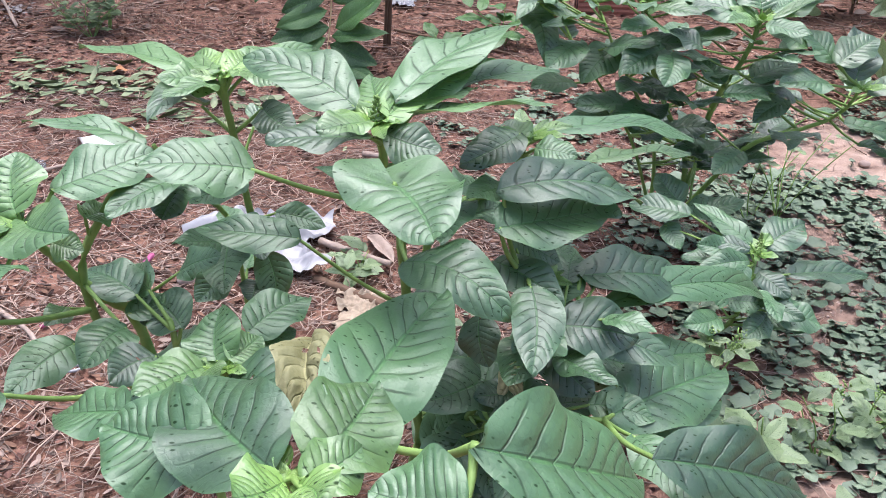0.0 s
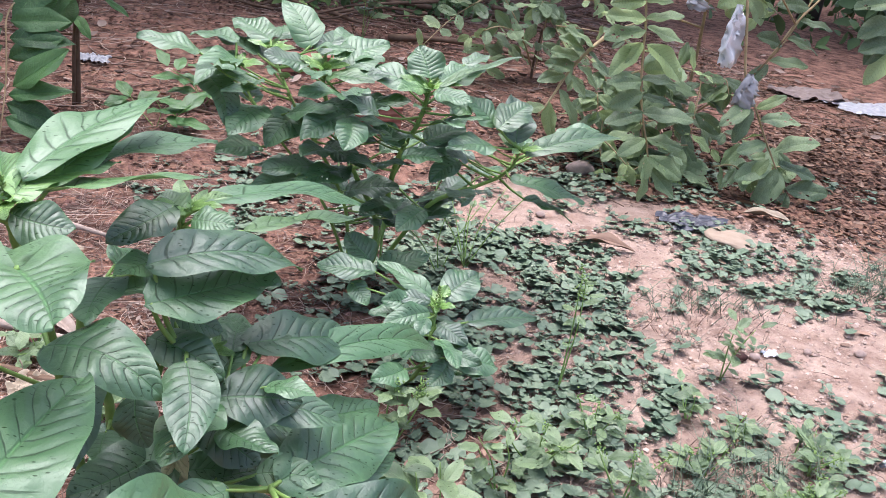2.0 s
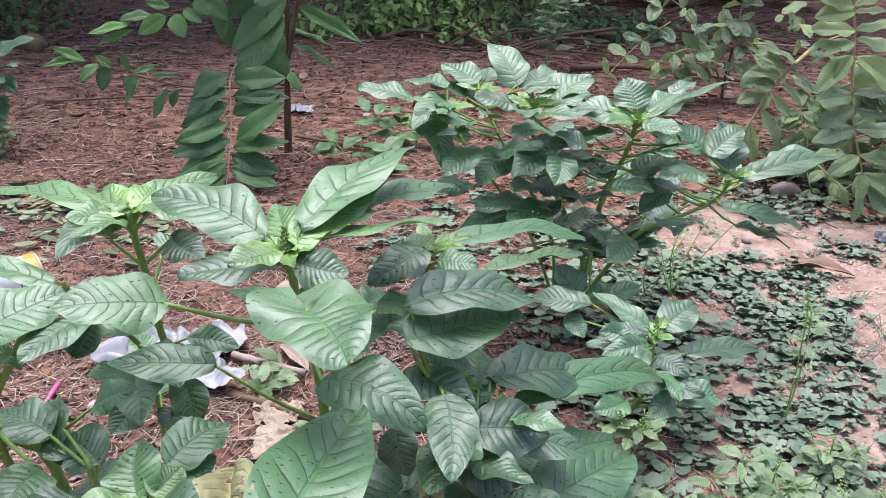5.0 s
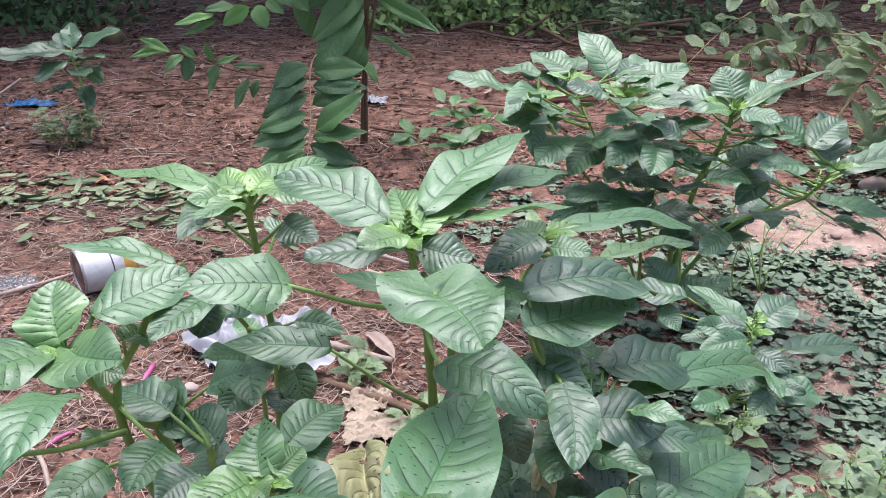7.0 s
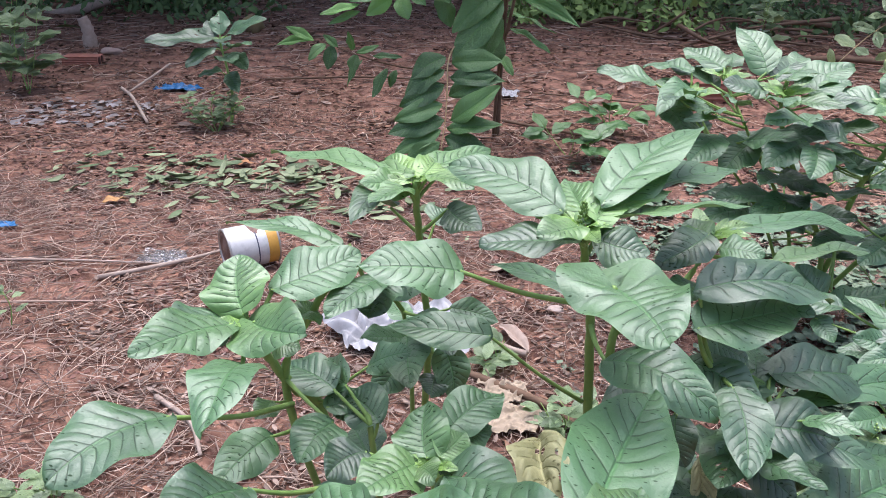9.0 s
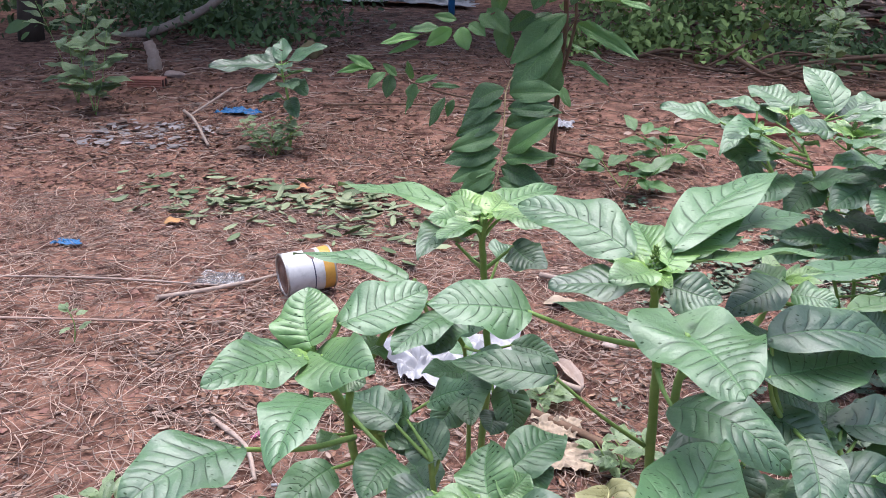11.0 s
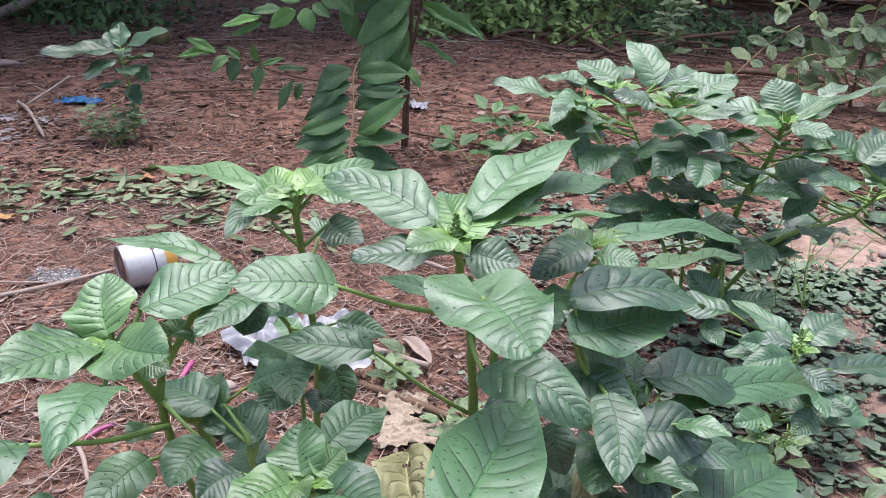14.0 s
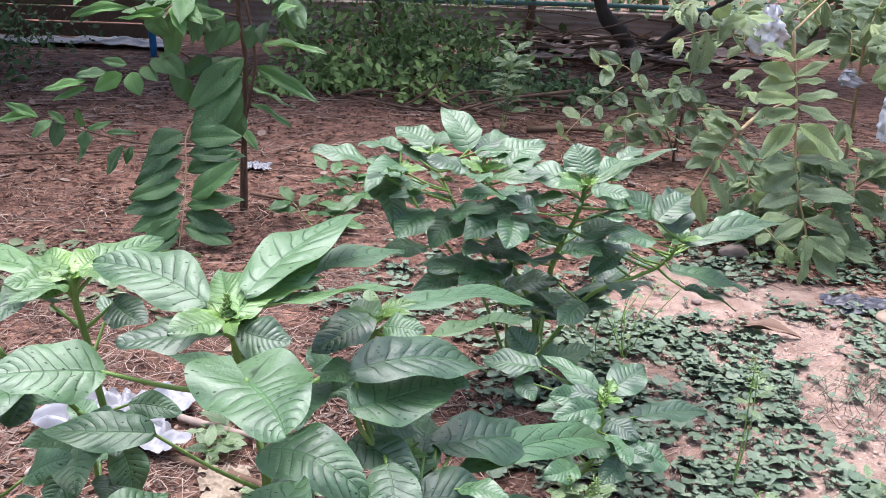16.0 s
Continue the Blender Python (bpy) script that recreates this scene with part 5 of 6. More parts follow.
def ground_cover(name, runners, seed, label, size=(0.011, 0.026), per=(3, 9)):
    """Runners that creep over the soil, each with a handful of cupped, scalloped leaves on short stalks."""
    rng = np.random.default_rng(seed)
    verts, faces = [], []
    made = 0
    while made < runners:
        x0, y0 = rng.uniform(0.0, 3.4), rng.uniform(0.75, 3.6)
        if rng.random() > cover_density(x0, y0):
            continue
        made += 1
        a, x, y = rng.uniform(0, 6.28), x0, y0
        for _ in range(rng.integers(*per)):
            r = size[0] + (size[1] - size[0]) * rng.random() ** 1.3
            a += rng.normal(0, 0.5)
            bx, by = x, y
            x, y = x + r * 1.3 * math.cos(a), y + r * 1.3 * math.sin(a)
            off = rng.choice((-1, 1)) * r * 0.6
            lx0, ly0 = x - off * math.sin(a), y + off * math.cos(a)
            z = on_ground(lx0, ly0) + rng.uniform(0.006, 0.026)
            a0, tx, ty = rng.uniform(0, 6.28), rng.normal(-0.03, 0.22), rng.normal(-0.12, 0.22)
            cup = rng.uniform(0.03, 0.2)
            at = len(verts)
            verts.append((lx0, ly0, z - cup * r * 0.8))
            for ring, n in ((0.55, 8), (1.0, 16)):
                for k in range(n):
                    b = a0 + k * 2 * math.pi / n
                    rr = r * ring * ((1.0 if k % 2 else 0.90) if n == 16 else 1.0) * (0.4 if k == 0 else 1.0) * (1 + 0.2 * math.cos(b - a0 - math.pi))
                    lx, ly = rr * math.cos(b), rr * math.sin(b)
                    verts.append((lx0 + lx, ly0 + ly, z + lx * tx + ly * ty - cup * r * (1 - ring) * 1.1 + r * 0.14 * ring * math.sin(3 * b + a0)))
            faces += [(at, at + 1 + k, at + 1 + (k + 1) % 8) for k in range(8)]
            for k in range(8):
                i, j = at + 1 + k, at + 1 + (k + 1) % 8
                o = at + 9 + 2 * k
                e = at + 9 + (2 * k + 2) % 16
                faces += [(i, o, o + 1), (i, o + 1, j), (o + 1, e, j)]
            s = len(verts)
            for px, py, pz in ((bx, by, on_ground(bx, by) + 0.002), (lx0, ly0, z - cup * r * 0.8)):
                verts += [(px - 0.0009, py, pz), (px + 0.0009, py, pz), (px, py + 0.0013, pz)]
            faces += [(s, s + 1, s + 4, s + 3), (s + 1, s + 2, s + 5, s + 4), (s + 2, s, s + 3, s + 5)]
    ob = part(name, mesh_of(name, verts, faces, CREEPER))
    tagged(ob, label, "ground cover", kind="stuff")


ground_cover("creeping_weeds", 640, 41, "low creeping weeds with small scalloped dull green leaves")
ground_cover("creeping_weeds", 500, 42, "fine creeping weeds between the larger leaves", (0.006, 0.012), (4, 10))


# ---- background ----
def leaf_cloud(name, count, seed, place, size, material, label, category="foliage", kind="stuff"):
    rng = np.random.default_rng(seed)
    verts, faces = [], []
    for _ in range(count):
        c = np.array(place(rng))
        s = rng.uniform(*size)
        d = rng.normal(0, 1, 3) + [0, -0.3, -0.1]
        d /= np.linalg.norm(d)
        w = np.cross(d, rng.normal(0, 0.5, 3) + [0, -0.5, 1])
        w /= np.linalg.norm(w)
        nrm = np.cross(w, d)
        at = len(verts)
        for t, k in ((0, 0.05), (0.25, 0.8), (0.55, 1.0), (0.85, 0.5), (1.0, 0.03)):
            for u in (-1, 0, 1):
                verts.append(c + d * t * s + w * u * k * s * 0.24 + nrm * (0.06 * s * abs(u) * k - 0.12 * s * t * t))
        faces += [(at + j * 3 + i, at + j * 3 + i + 1, at + j * 3 + i + 4, at + j * 3 + i + 3) for j in range(4) for i in range(2)]
    ob = part(name, mesh_of(name, verts, faces, material))
    return tagged(ob, label, category, kind=kind)


def clumps(seed, boxes, r=0.3):
    rng0 = np.random.default_rng(seed)
    cs = []
    for x0, x1, y0, y1, h, k in boxes:
        cs += [(rng0.uniform(x0, x1), rng0.uniform(y0, y1), h * rng0.uniform(0.5, 1.1)) for _ in range(k)]

    def place(rng):
        x, y, h = cs[rng.integers(0, len(cs))]
        return rng.normal(x, r), rng.normal(y, r), abs(rng.normal(0, 0.45)) * h + 0.03
    return place


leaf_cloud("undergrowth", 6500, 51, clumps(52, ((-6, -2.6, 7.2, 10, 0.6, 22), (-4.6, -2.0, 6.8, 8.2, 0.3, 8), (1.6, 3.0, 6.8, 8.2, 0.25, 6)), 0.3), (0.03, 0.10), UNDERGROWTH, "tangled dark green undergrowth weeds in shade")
leaf_cloud("undergrowth", 4200, 55, clumps(56, ((-0.5, 1.9, 7.4, 10.2, 0.95, 34), (-0.4, 1.2, 6.7, 7.6, 0.3, 8)), 0.15), (0.035, 0.11), LIT_WEED, "tangled undergrowth weeds before the fence, sunlight in their bright green")
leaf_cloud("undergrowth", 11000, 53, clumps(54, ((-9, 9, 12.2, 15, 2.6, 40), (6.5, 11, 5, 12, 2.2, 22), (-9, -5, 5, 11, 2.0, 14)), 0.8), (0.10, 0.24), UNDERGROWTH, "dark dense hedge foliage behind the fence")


FENCE_METAL = noisy("weathered_sheet_metal", (0.24, 0.17, 0.13), (0.52, 0.43, 0.36), 6.0, 0.6, 0.3, 0.004, 0.4)
fence = thing("corrugated_fence", (2.5, 11.4, 0), "low weathered corrugated metal fence with netting above", "fence")
v, f = [], []
N = 60
for i, z in enumerate(np.linspace(-0.05, 0.48, N)):
    o = 0.016 * math.sin(z / 0.076 * 2 * math.pi)
    for x in np.linspace(-1.5, 8.0, 20):
        v.append((x, 11.4 + o + 0.02 * math.sin(x * 1.3), z + 0.02 * math.sin(x * 0.7)))
for j in range(N - 1):
    f += [(j * 20 + i, j * 20 + i + 1, (j + 1) * 20 + i + 1, (j + 1) * 20 + i) for i in range(19)]
part("sheet", mesh_of("sheet", v, f, FENCE_METAL), fence)
for x in (-1.4, 0.9, 2.9, 4.9, 7.2):
    v, f = tube([(x, 11.33, -0.1), (x + 0.02, 11.33, 0.7), (x, 11.34, 1.5)], 0.05, 0.04, 8, 0.1, RS)
    part("post", mesh_of("post", v, f, BARK), fence)


# ---- loose things on the ground ----
def plain(name, colour, rough=0.5, spec=0.5, scale=60.0, wear=0.8, through=0.0):
    n = Nodes(name, rough, spec)
    here = n.where()
    n.colour(n.mix(n.step(n.noise(here, scale), 0.45, 0.75), colour, tuple(c * wear for c in colour)))
    n.bump(n.noise(here, scale * 2), 0.25, 0.002)
    if through:
        n.b.inputs["Transmission Weight"].default_value = through
    return n.m


WHITE_PAINT = plain("white_label", (0.52, 0.52, 0.51), 0.4)
YELLOW = plain("yellow_band", (0.55, 0.30, 0.05), 0.4)
DARK_LINE = plain("dark_print", (0.05, 0.05, 0.08), 0.5)
RUST = noisy("rusty_tin", (0.12, 0.06, 0.045), (0.30, 0.20, 0.16), 40.0, 0.55, 0.4, 0.003, 0.5, metal=0.4)
STEEL = noisy("dull_tin_rim", (0.35, 0.33, 0.30), (0.55, 0.52, 0.48), 60.0, 0.4, 0.2, 0.001, 0.5, metal=0.7)
BAG_WHITE = plain("white_plastic_film", (0.33, 0.33, 0.34), 0.35, 0.5, 30.0, 0.75)
BAG_CLEAR = plain("milky_plastic_film", (0.84, 0.86, 0.88), 0.3, 0.5, 30.0, 0.88, through=0.25)
CUP_CLEAR = plain("clear_cup_plastic", (0.50, 0.50, 0.50), 0.2, 0.5, 30.0, 0.85, through=0.75)
BLACK_FILM = plain("dark_plastic_film", (0.07, 0.07, 0.085), 0.35)
BLUE = plain("blue_plastic", (0.02, 0.13, 0.30), 0.35)
PINK = plain("pink_plastic", (0.42, 0.10, 0.22), 0.4)
BRICK = noisy("fired_clay", (0.22, 0.085, 0.06), (0.36, 0.16, 0.115), 50.0, 0.85, 0.5, 0.002)
HOLE_SHADE_CHAR = noisy("hole_shade_and_char", (0.03, 0.012, 0.01), (0.06, 0.025, 0.02), 50.0)
STONE = noisy("pinkish_stone", (0.25, 0.18, 0.15), (0.42, 0.32, 0.27), 60.0)
PALE_WOOD = noisy("weathered_pale_wood", (0.24, 0.17, 0.13), (0.44, 0.36, 0.30), 50.0)
PALE_DRY = noisy("bleached_dry_leaf", (0.22, 0.17, 0.115), (0.46, 0.38, 0.28), 45.0, 0.8, 0.3, 0.002)
CLOTH = noisy("grey_cloth", (0.12, 0.09, 0.08), (0.27, 0.215, 0.185), 30.0, 0.9)
RC = np.random.default_rng(77)


def crumple(name, at, size, material, seed, n=40, height=0.35, ragged=0.25, flat=0.0):
    """A crumpled sheet that lies in a low heap."""
    rng = np.random.default_rng(seed)
    u, v = np.meshgrid(np.linspace(-1, 1, n), np.linspace(-1, 1, n))
    a = np.arctan2(v, u)
    grow = 1 + ragged * (np.sin(a * 3 + rng.uniform(0, 6)) * 0.5 + np.sin(a * 5 + rng.uniform(0, 6)) * 0.4)
    o = rng.uniform(0, 50, 3)
    z = np.array([[noise.fractal((x * 2.2 + o[0], y * 2.2 + o[1], o[2]), 0.9, 2.0, 3) for x, y in zip(ru, rv)] for ru, rv in zip(u, v)])
    ridge = np.sqrt(z * z + 0.02)
    dome = np.clip(1 - (u ** 2 + v ** 2) / 2, 0, 1)
    h = (0.25 * dome + 0.75 * ridge) * height * min(size[:2]) * (1 - flat)
    z0 = on_ground(at[0], at[1]) + at[2]
    fx = np.array([[noise.noise((x * 3 + o[2], y * 3, 9.0)) for x, y in zip(ru, rv)] for ru, rv in zip(u, v)])
    p = np.stack([at[0] + u * grow * size[0] / 2 * (1 + 0.25 * fx), at[1] + v * grow * size[1] / 2 * (1 - 0.2 * fx), z0 + h], -1)
    faces = [(j * n + i, j * n + i + 1, (j + 1) * n + i + 1, (j + 1) * n + i) for j in range(n - 1) for i in range(n - 1)]
    return part(name, mesh_of(name, p.reshape(-1, 3), faces, material))


def lathe(profile, sides=40):
    """A solid of turning about z, from rows of radius and height."""
    a = np.arange(sides) * 2 * np.pi / sides
    verts = np.concatenate([np.stack([r * np.cos(a), r * np.sin(a), np.full(sides, z)], -1) for r, z in profile])
    faces = [(j * sides + k, j * sides + (k + 1) % sides, (j + 1) * sides + (k + 1) % sides, (j + 1) * sides + k)
             for j in range(len(profile) - 1) for k in range(sides)]
    return verts, faces


def tin_can(at, yaw, r=0.060, length=0.150):
    can = thing("tin_can", (at[0], at[1], 0), "empty white food tin with yellow rim lying on straw", "tin can")
    axis_x = np.array([math.cos(yaw), math.sin(yaw), 0.03])
    axis_x /= np.linalg.norm(axis_x)
    up = np.array([0, 0, 1.0]) - axis_x * axis_x[2]
    up /= np.linalg.norm(up)
    third = np.cross(axis_x, up)

    def turned(profile):
        v, f = lathe(profile)
        dent = 1 - 0.05 * np.exp(-((v[:, 2] - 0.09) / 0.03) ** 2) * (v[:, 0] > 0)
        v[:, 0] *= dent
        w = v[:, :1] * up + v[:, 1:2] * third + v[:, 2:] * axis_x
        return w + [at[0], at[1], on_ground(*at[:2]) + r + 0.006], f
    for name, mat, prof in (
        ("body", WHITE_PAINT, [(r * 0.985, 0.004), (r, 0.006), (r, 0.05), (r, 0.085)]),
        ("stripe", DARK_LINE, [(r, 0.085), (r * 1.004, 0.0855), (r * 1.004, 0.0885), (r, 0.089)]),
        ("shoulder", WHITE_PAINT, [(r, 0.089), (r, 0.118)]),
        ("band", YELLOW, [(r, 0.118), (r * 1.003, 0.119), (r * 1.003, length - 0.006), (r * 0.99, length - 0.004)]),
        ("rim", STEEL, [(r * 0.985, length - 0.006), (r * 1.03, length - 0.004), (r * 1.03, length), (r * 0.97, length)]),
        ("inside", RUST, [(r * 0.97, length), (r * 0.965, 0.02), (0.001, 0.02)]),
        ("base_rim", STEEL, [(r * 0.99, 0.006), (r * 1.03, 0.003), (r * 1.03, -0.001), (r * 0.94, -0.001), (r * 0.93, 0.004)]),
        ("base", RUST, [(r * 0.93, 0.004), (r * 0.80, 0.004), (r * 0.77, 0.001), (r * 0.70, 0.001), (r * 0.67, 0.004), (r * 0.45, 0.005), (r * 0.42, 0.002), (0.001, 0.002)]),
    ):
        v, f = turned(prof)
        part(name, mesh_of(name, v, f, mat), can)
    return can


tin_can((-0.975, 2.33), 0.62, 0.066, 0.155)


def pebble(name, at, size, material, seed, label, category="stone", squash=0.65):
    bm = bmesh.new()
    bmesh.ops.create_icosphere(bm, subdivisions=3, radius=0.5)
    rng = np.random.default_rng(seed)
    o = Vector(rng.uniform(0, 50, 3))
    z0 = on_ground(at[0], at[1])
    for v in bm.verts:
        k = 1 + 0.28 * noise.noise(v.co * 2.2 + o) + 0.07 * noise.noise(v.co * 7 + o)
        v.co = (Vector((v.co.x * size[0], v.co.y * size[1], v.co.z * size[2])) * k + Vector((at[0], at[1], z0 + size[2] * 0.40))) * U
    for f in bm.faces:
        f.smooth = True
    me = bpy.data.meshes.new(name)
    bm.to_mesh(me)
    bm.free()
    me.materials.append(material)
    return tagged(part(name, me), label, category)


def stick(name, pts, r0, r1, material, label, category="stick", sides=8):
    v, f = tube(spline(pts, 5), r0, r1, sides, 0.15, RC)
    return tagged(part(name, mesh_of(name, v, f, material)), label, category)


def dry_leaf(at, length, width, yaw, material, label, curl=0.3, seed=1):
    """One curled fallen leaf."""
    rng = np.random.default_rng(seed)
    d = np.array([math.cos(yaw), math.sin(yaw), 0.0])
    z = on_ground(at[0], at[1]) + 0.012
    b, t = np.array([at[0], at[1], z]) - d * length / 2, np.array([at[0], at[1], z]) + d * length / 2
    v, f, uv = blade(b, t, width, 0, curl, 0.06, 0, 8, 2, 0.03, rng, 10, 22, 0.8, 0.85, face=0)
    v[:, 2] = np.maximum(v[:, 2], z - 0.008)
    return tagged(part("fallen_leaf", mesh_of("fallen_leaf", v, f, material, uv)), label, "leaf")


tagged(crumple("plastic_bag", (-0.40, 2.0, 0.004), (0.30, 0.26), BAG_WHITE, 5, height=0.38), "crumpled white plastic bag lying on straw", "plastic bag")
tagged(crumple("plastic_cup", (-1.21, 2.41, 0.006), (0.15, 0.10), CUP_CLEAR, 6, height=0.16, ragged=0.05), "crushed clear plastic cup on straw", "plastic cup")
pebble("pebble", (-0.54, 1.81), (0.042, 0.034, 0.03), PEBBLE, 1, "pale oval pebble on soil")
stick("plastic_straw", ((-0.665, 1.84, 0.012), (-0.66, 1.87, 0.02), (-0.655, 1.915, 0.022)), 0.007, 0.007, PINK, "short bright pink plastic straw piece", "straw")
stick("plastic_straw", ((-0.80, 1.60, 0.012), (-0.78, 1.63, 0.016), (-0.755, 1.66, 0.012)), 0.005, 0.005, PINK, "short bright pink plastic straw piece", "straw")
dry_leaf((-0.095, 2.03), 0.16, 0.045, 2.1, PALE_WOOD, "bleached split seed pod on straw", 0.5, 3)
stick("wood_chip", ((-0.25, 2.03, 0.02), (-0.17, 1.97, 0.03), (-0.06, 1.93, 0.02)), 0.012, 0.009, PALE_WOOD, "pale weathered wood piece on straw", "wood")
stick("wood_chip", ((-0.20, 2.62, 0.02), (-0.12, 2.57, 0.03), (-0.02, 2.52, 0.02)), 0.010, 0.007, PALE_WOOD, "pale weathered wood piece on straw", "wood")
dry_leaf((-0.13, 2.44), 0.11, 0.06, 0.2, PALE_DRY, "pale dry leaf on straw", 0.2, 4)
pebble("shell_fragment", (0.02, 2.22), (0.05, 0.04, 0.02), PEBBLE, 7, "pale shell fragment on straw", "shell")
stick("fallen_stick", ((-0.24, 1.86, 0.01), (-0.12, 1.78, 0.02), (0.0, 1.70, 0.02), (0.06, 1.64, 0.01)), 0.011, 0.008, BARK, "thin brown fallen stick")
stick("fallen_stick", ((-0.92, 1.66, 0.01), (-0.80, 1.56, 0.02), (-0.74, 1.46, 0.01)), 0.007, 0.004, PALE_WOOD, "pale dry twig on soil")
stick("fallen_stick", ((-1.35, 2.25, 0.01), (-1.15, 2.36, 0.02), (-0.95, 2.52, 0.03)), 0.008, 0.005, PALE_WOOD, "long pale reed beside the tin")
stick("fallen_stick", ((-2.1, 2.28, 0.01), (-1.6, 2.33, 0.02), (-1.2, 2.36, 0.015)), 0.004, 0.003, PALE_WOOD, "long pale reed on straw")
stick("fallen_stick", ((-1.9, 2.02, 0.01), (-1.55, 2.05, 0.02), (-1.25, 2.10, 0.015)), 0.004, 0.003, STRAW, "thin dry stalk on soil")
tagged(crumple("dry_leaf_clump", (-0.115, 1.76, 0.01), (0.11, 0.09), PALE_DRY, 11, height=0.35), "curled bleached dry leaves on soil", "leaf")
tagged(crumple("dry_leaf_clump", (-0.10, 1.65, 0.01), (0.13, 0.11), PALE_DRY, 12, height=0.3), "curled bleached dry leaves on soil", "leaf")
stick("plastic_hook", ((-0.70, 1.45, 0.010), (-0.68, 1.452, 0.012), (-0.665, 1.458, 0.012), (-0.655, 1.470, 0.012), (-0.662, 1.480, 0.011), (-0.676, 1.474, 0.010)), 0.0036, 0.0036, BAG_WHITE, "curled white plastic hook on soil", "plastic scrap")
v, f = lathe([(0.001, 0.014), (0.014, 0.014), (0.0165, 0.012), (0.017, 0.0), (0.015, 0.0), (0.014, 0.011), (0.001, 0.011)], 28)
v = v @ np.array([[1, 0, 0], [0, 0.5, 0.86], [0, -0.86, 0.5]]) + [-0.920, 1.500, on_ground(-0.920, 1.500) + 0.012]
tagged(part("bottle_cap", mesh_of("bottle_cap", v, f, BLUE)), "small blue plastic bottle cap on soil", "bottle cap")


def hollow_brick(at, yaw, size=(0.30, 0.11, 0.11), label="red hollow clay brick with ribbed sides"):
    """A brick with grooves along its faces; dark discs on its ends put in the shade of two holes."""
    br = thing("brick", (at[0], at[1], 0), label, "brick", "loose bricks")
    lx, ly, lz = size
    c, s = math.cos(yaw), math.sin(yaw)
    z0 = on_ground(at[0], at[1]) - 0.004

    def put(v):
        v = np.asarray(v, float)
        return np.stack([at[0] + v[:, 0] * c - v[:, 1] * s, at[1] + v[:, 0] * s + v[:, 1] * c, z0 + v[:, 2]], -1)
    ring = []
    for k in range(9):
        g = 0.004 if k % 2 else 0.0
        ring.append((-ly / 2 + g, lz * k / 8))
    for k in range(1, 9):
        g = 0.004 if k % 2 else 0.0
        ring.append((-ly / 2 + ly * k / 8, lz - g))
    for k in range(1, 9):
        g = 0.004 if k % 2 else 0.0
        ring.append((ly / 2 - g, lz - lz * k / 8))
    m = len(ring)
    verts = [(x, y, z) for x in (-lx / 2, lx / 2) for y, z in ring]
    faces = [(k, (k + 1) % m, m + (k + 1) % m, m + k) for k in range(m)]
    faces += [tuple(range(m))[::-1], tuple(range(m, 2 * m))]
    part("body", mesh_of("body", put(verts), faces, BRICK, smooth=False), br)
    for x in (-lx / 2 - 0.001, lx / 2 + 0.001):
        for y in (-ly * 0.22, ly * 0.22):
            # A closed disc on the end face, its dark colour standing for shade inside.
            hv, hf = lathe([(ly * 0.17, 0.0), (ly * 0.16, 0.002), (0.001, 0.002)], 16)
            hv = np.stack([x - np.sign(x) * 0.004 + hv[:, 2] * np.sign(x) * 2, y + hv[:, 0], lz / 2 + hv[:, 1] * 1.5], -1)
            part("hole_shade", mesh_of("hole_shade", put(hv), hf, HOLE_SHADE_CHAR), br)


hollow_brick((0.86, 4.66), 0.08)
hollow_brick((1.02, 3.77), 0.25, (0.28, 0.11, 0.11))
hollow_brick((-2.83, 5.12), 0.1, (0.22, 0.11, 0.06), "half-buried red clay brick")
tagged(crumple("plastic_scrap", (-0.20, 4.62, 0.01), (0.13, 0.12), BAG_WHITE, 21, height=0.35), "white plastic scrap on red soil", "plastic scrap")
tagged(crumple("plastic_scrap", (-1.99, 4.55, 0.01), (0.22, 0.09), BLUE, 22, height=0.4), "crumpled blue plastic scrap on soil", "plastic scrap")
tagged(crumple("plastic_scrap", (-0.70, 4.75, 0.01), (0.08, 0.06), BLUE, 23, height=0.4), "small blue plastic scrap on soil", "plastic scrap")
tagged(crumple("plastic_scrap", (-1.86, 2.60, 0.01), (0.09, 0.05), BLUE, 24, height=0.3), "crumpled blue plastic scrap on soil", "plastic scrap")
pebble("stone", (1.84, 3.22), (0.13, 0.08, 0.07), STONE, 2, "smooth pinkish stone on sandy soil")
dry_leaf((1.62, 2.49), 0.20, 0.06, -0.5, DRY_LEAF, "curled brown fallen leaf on sandy soil", 0.5, 6)
dry_leaf((2.46, 2.74), 0.20, 0.06, -0.5, PALE_DRY, "curled pale fallen leaf on sandy soil", 0.45, 7)
dry_leaf((2.05, 1.58), 0.14, 0.05, 1.2, PALE_DRY, "curled pale fallen leaf on sandy soil", 0.35, 8)
pebble("stone", (2.15, 2.52), (0.20, 0.20, 0.035), noisy("ochre_rock", (0.26, 0.19, 0.13), (0.42, 0.33, 0.25), 40.0), 3, "flat pale ochre rock sunk in the soil")
tagged(crumple("plastic_scrap", (2.09, 2.68, 0.004), (0.26, 0.14), BLACK_FILM, 25, height=0.2), "torn dark plastic film on soil", "plastic scrap")
tagged(crumple("plastic_scrap", (1.83, 1.24, 0.006), (0.16, 0.10), BAG_WHITE, 26, height=0.4), "white plastic scrap on sandy soil", "plastic scrap")
tagged(crumple("plastic_scrap", (1.80, 1.78, 0.004), (0.05, 0.03), BAG_CLEAR, 27, height=0.4), "tiny milky plastic scrap on soil", "plastic scrap")
pebble("pebble", (1.69, 1.765), (0.04, 0.03, 0.025), HOLE_SHADE_CHAR, 28, "small charred pebble on sandy soil")
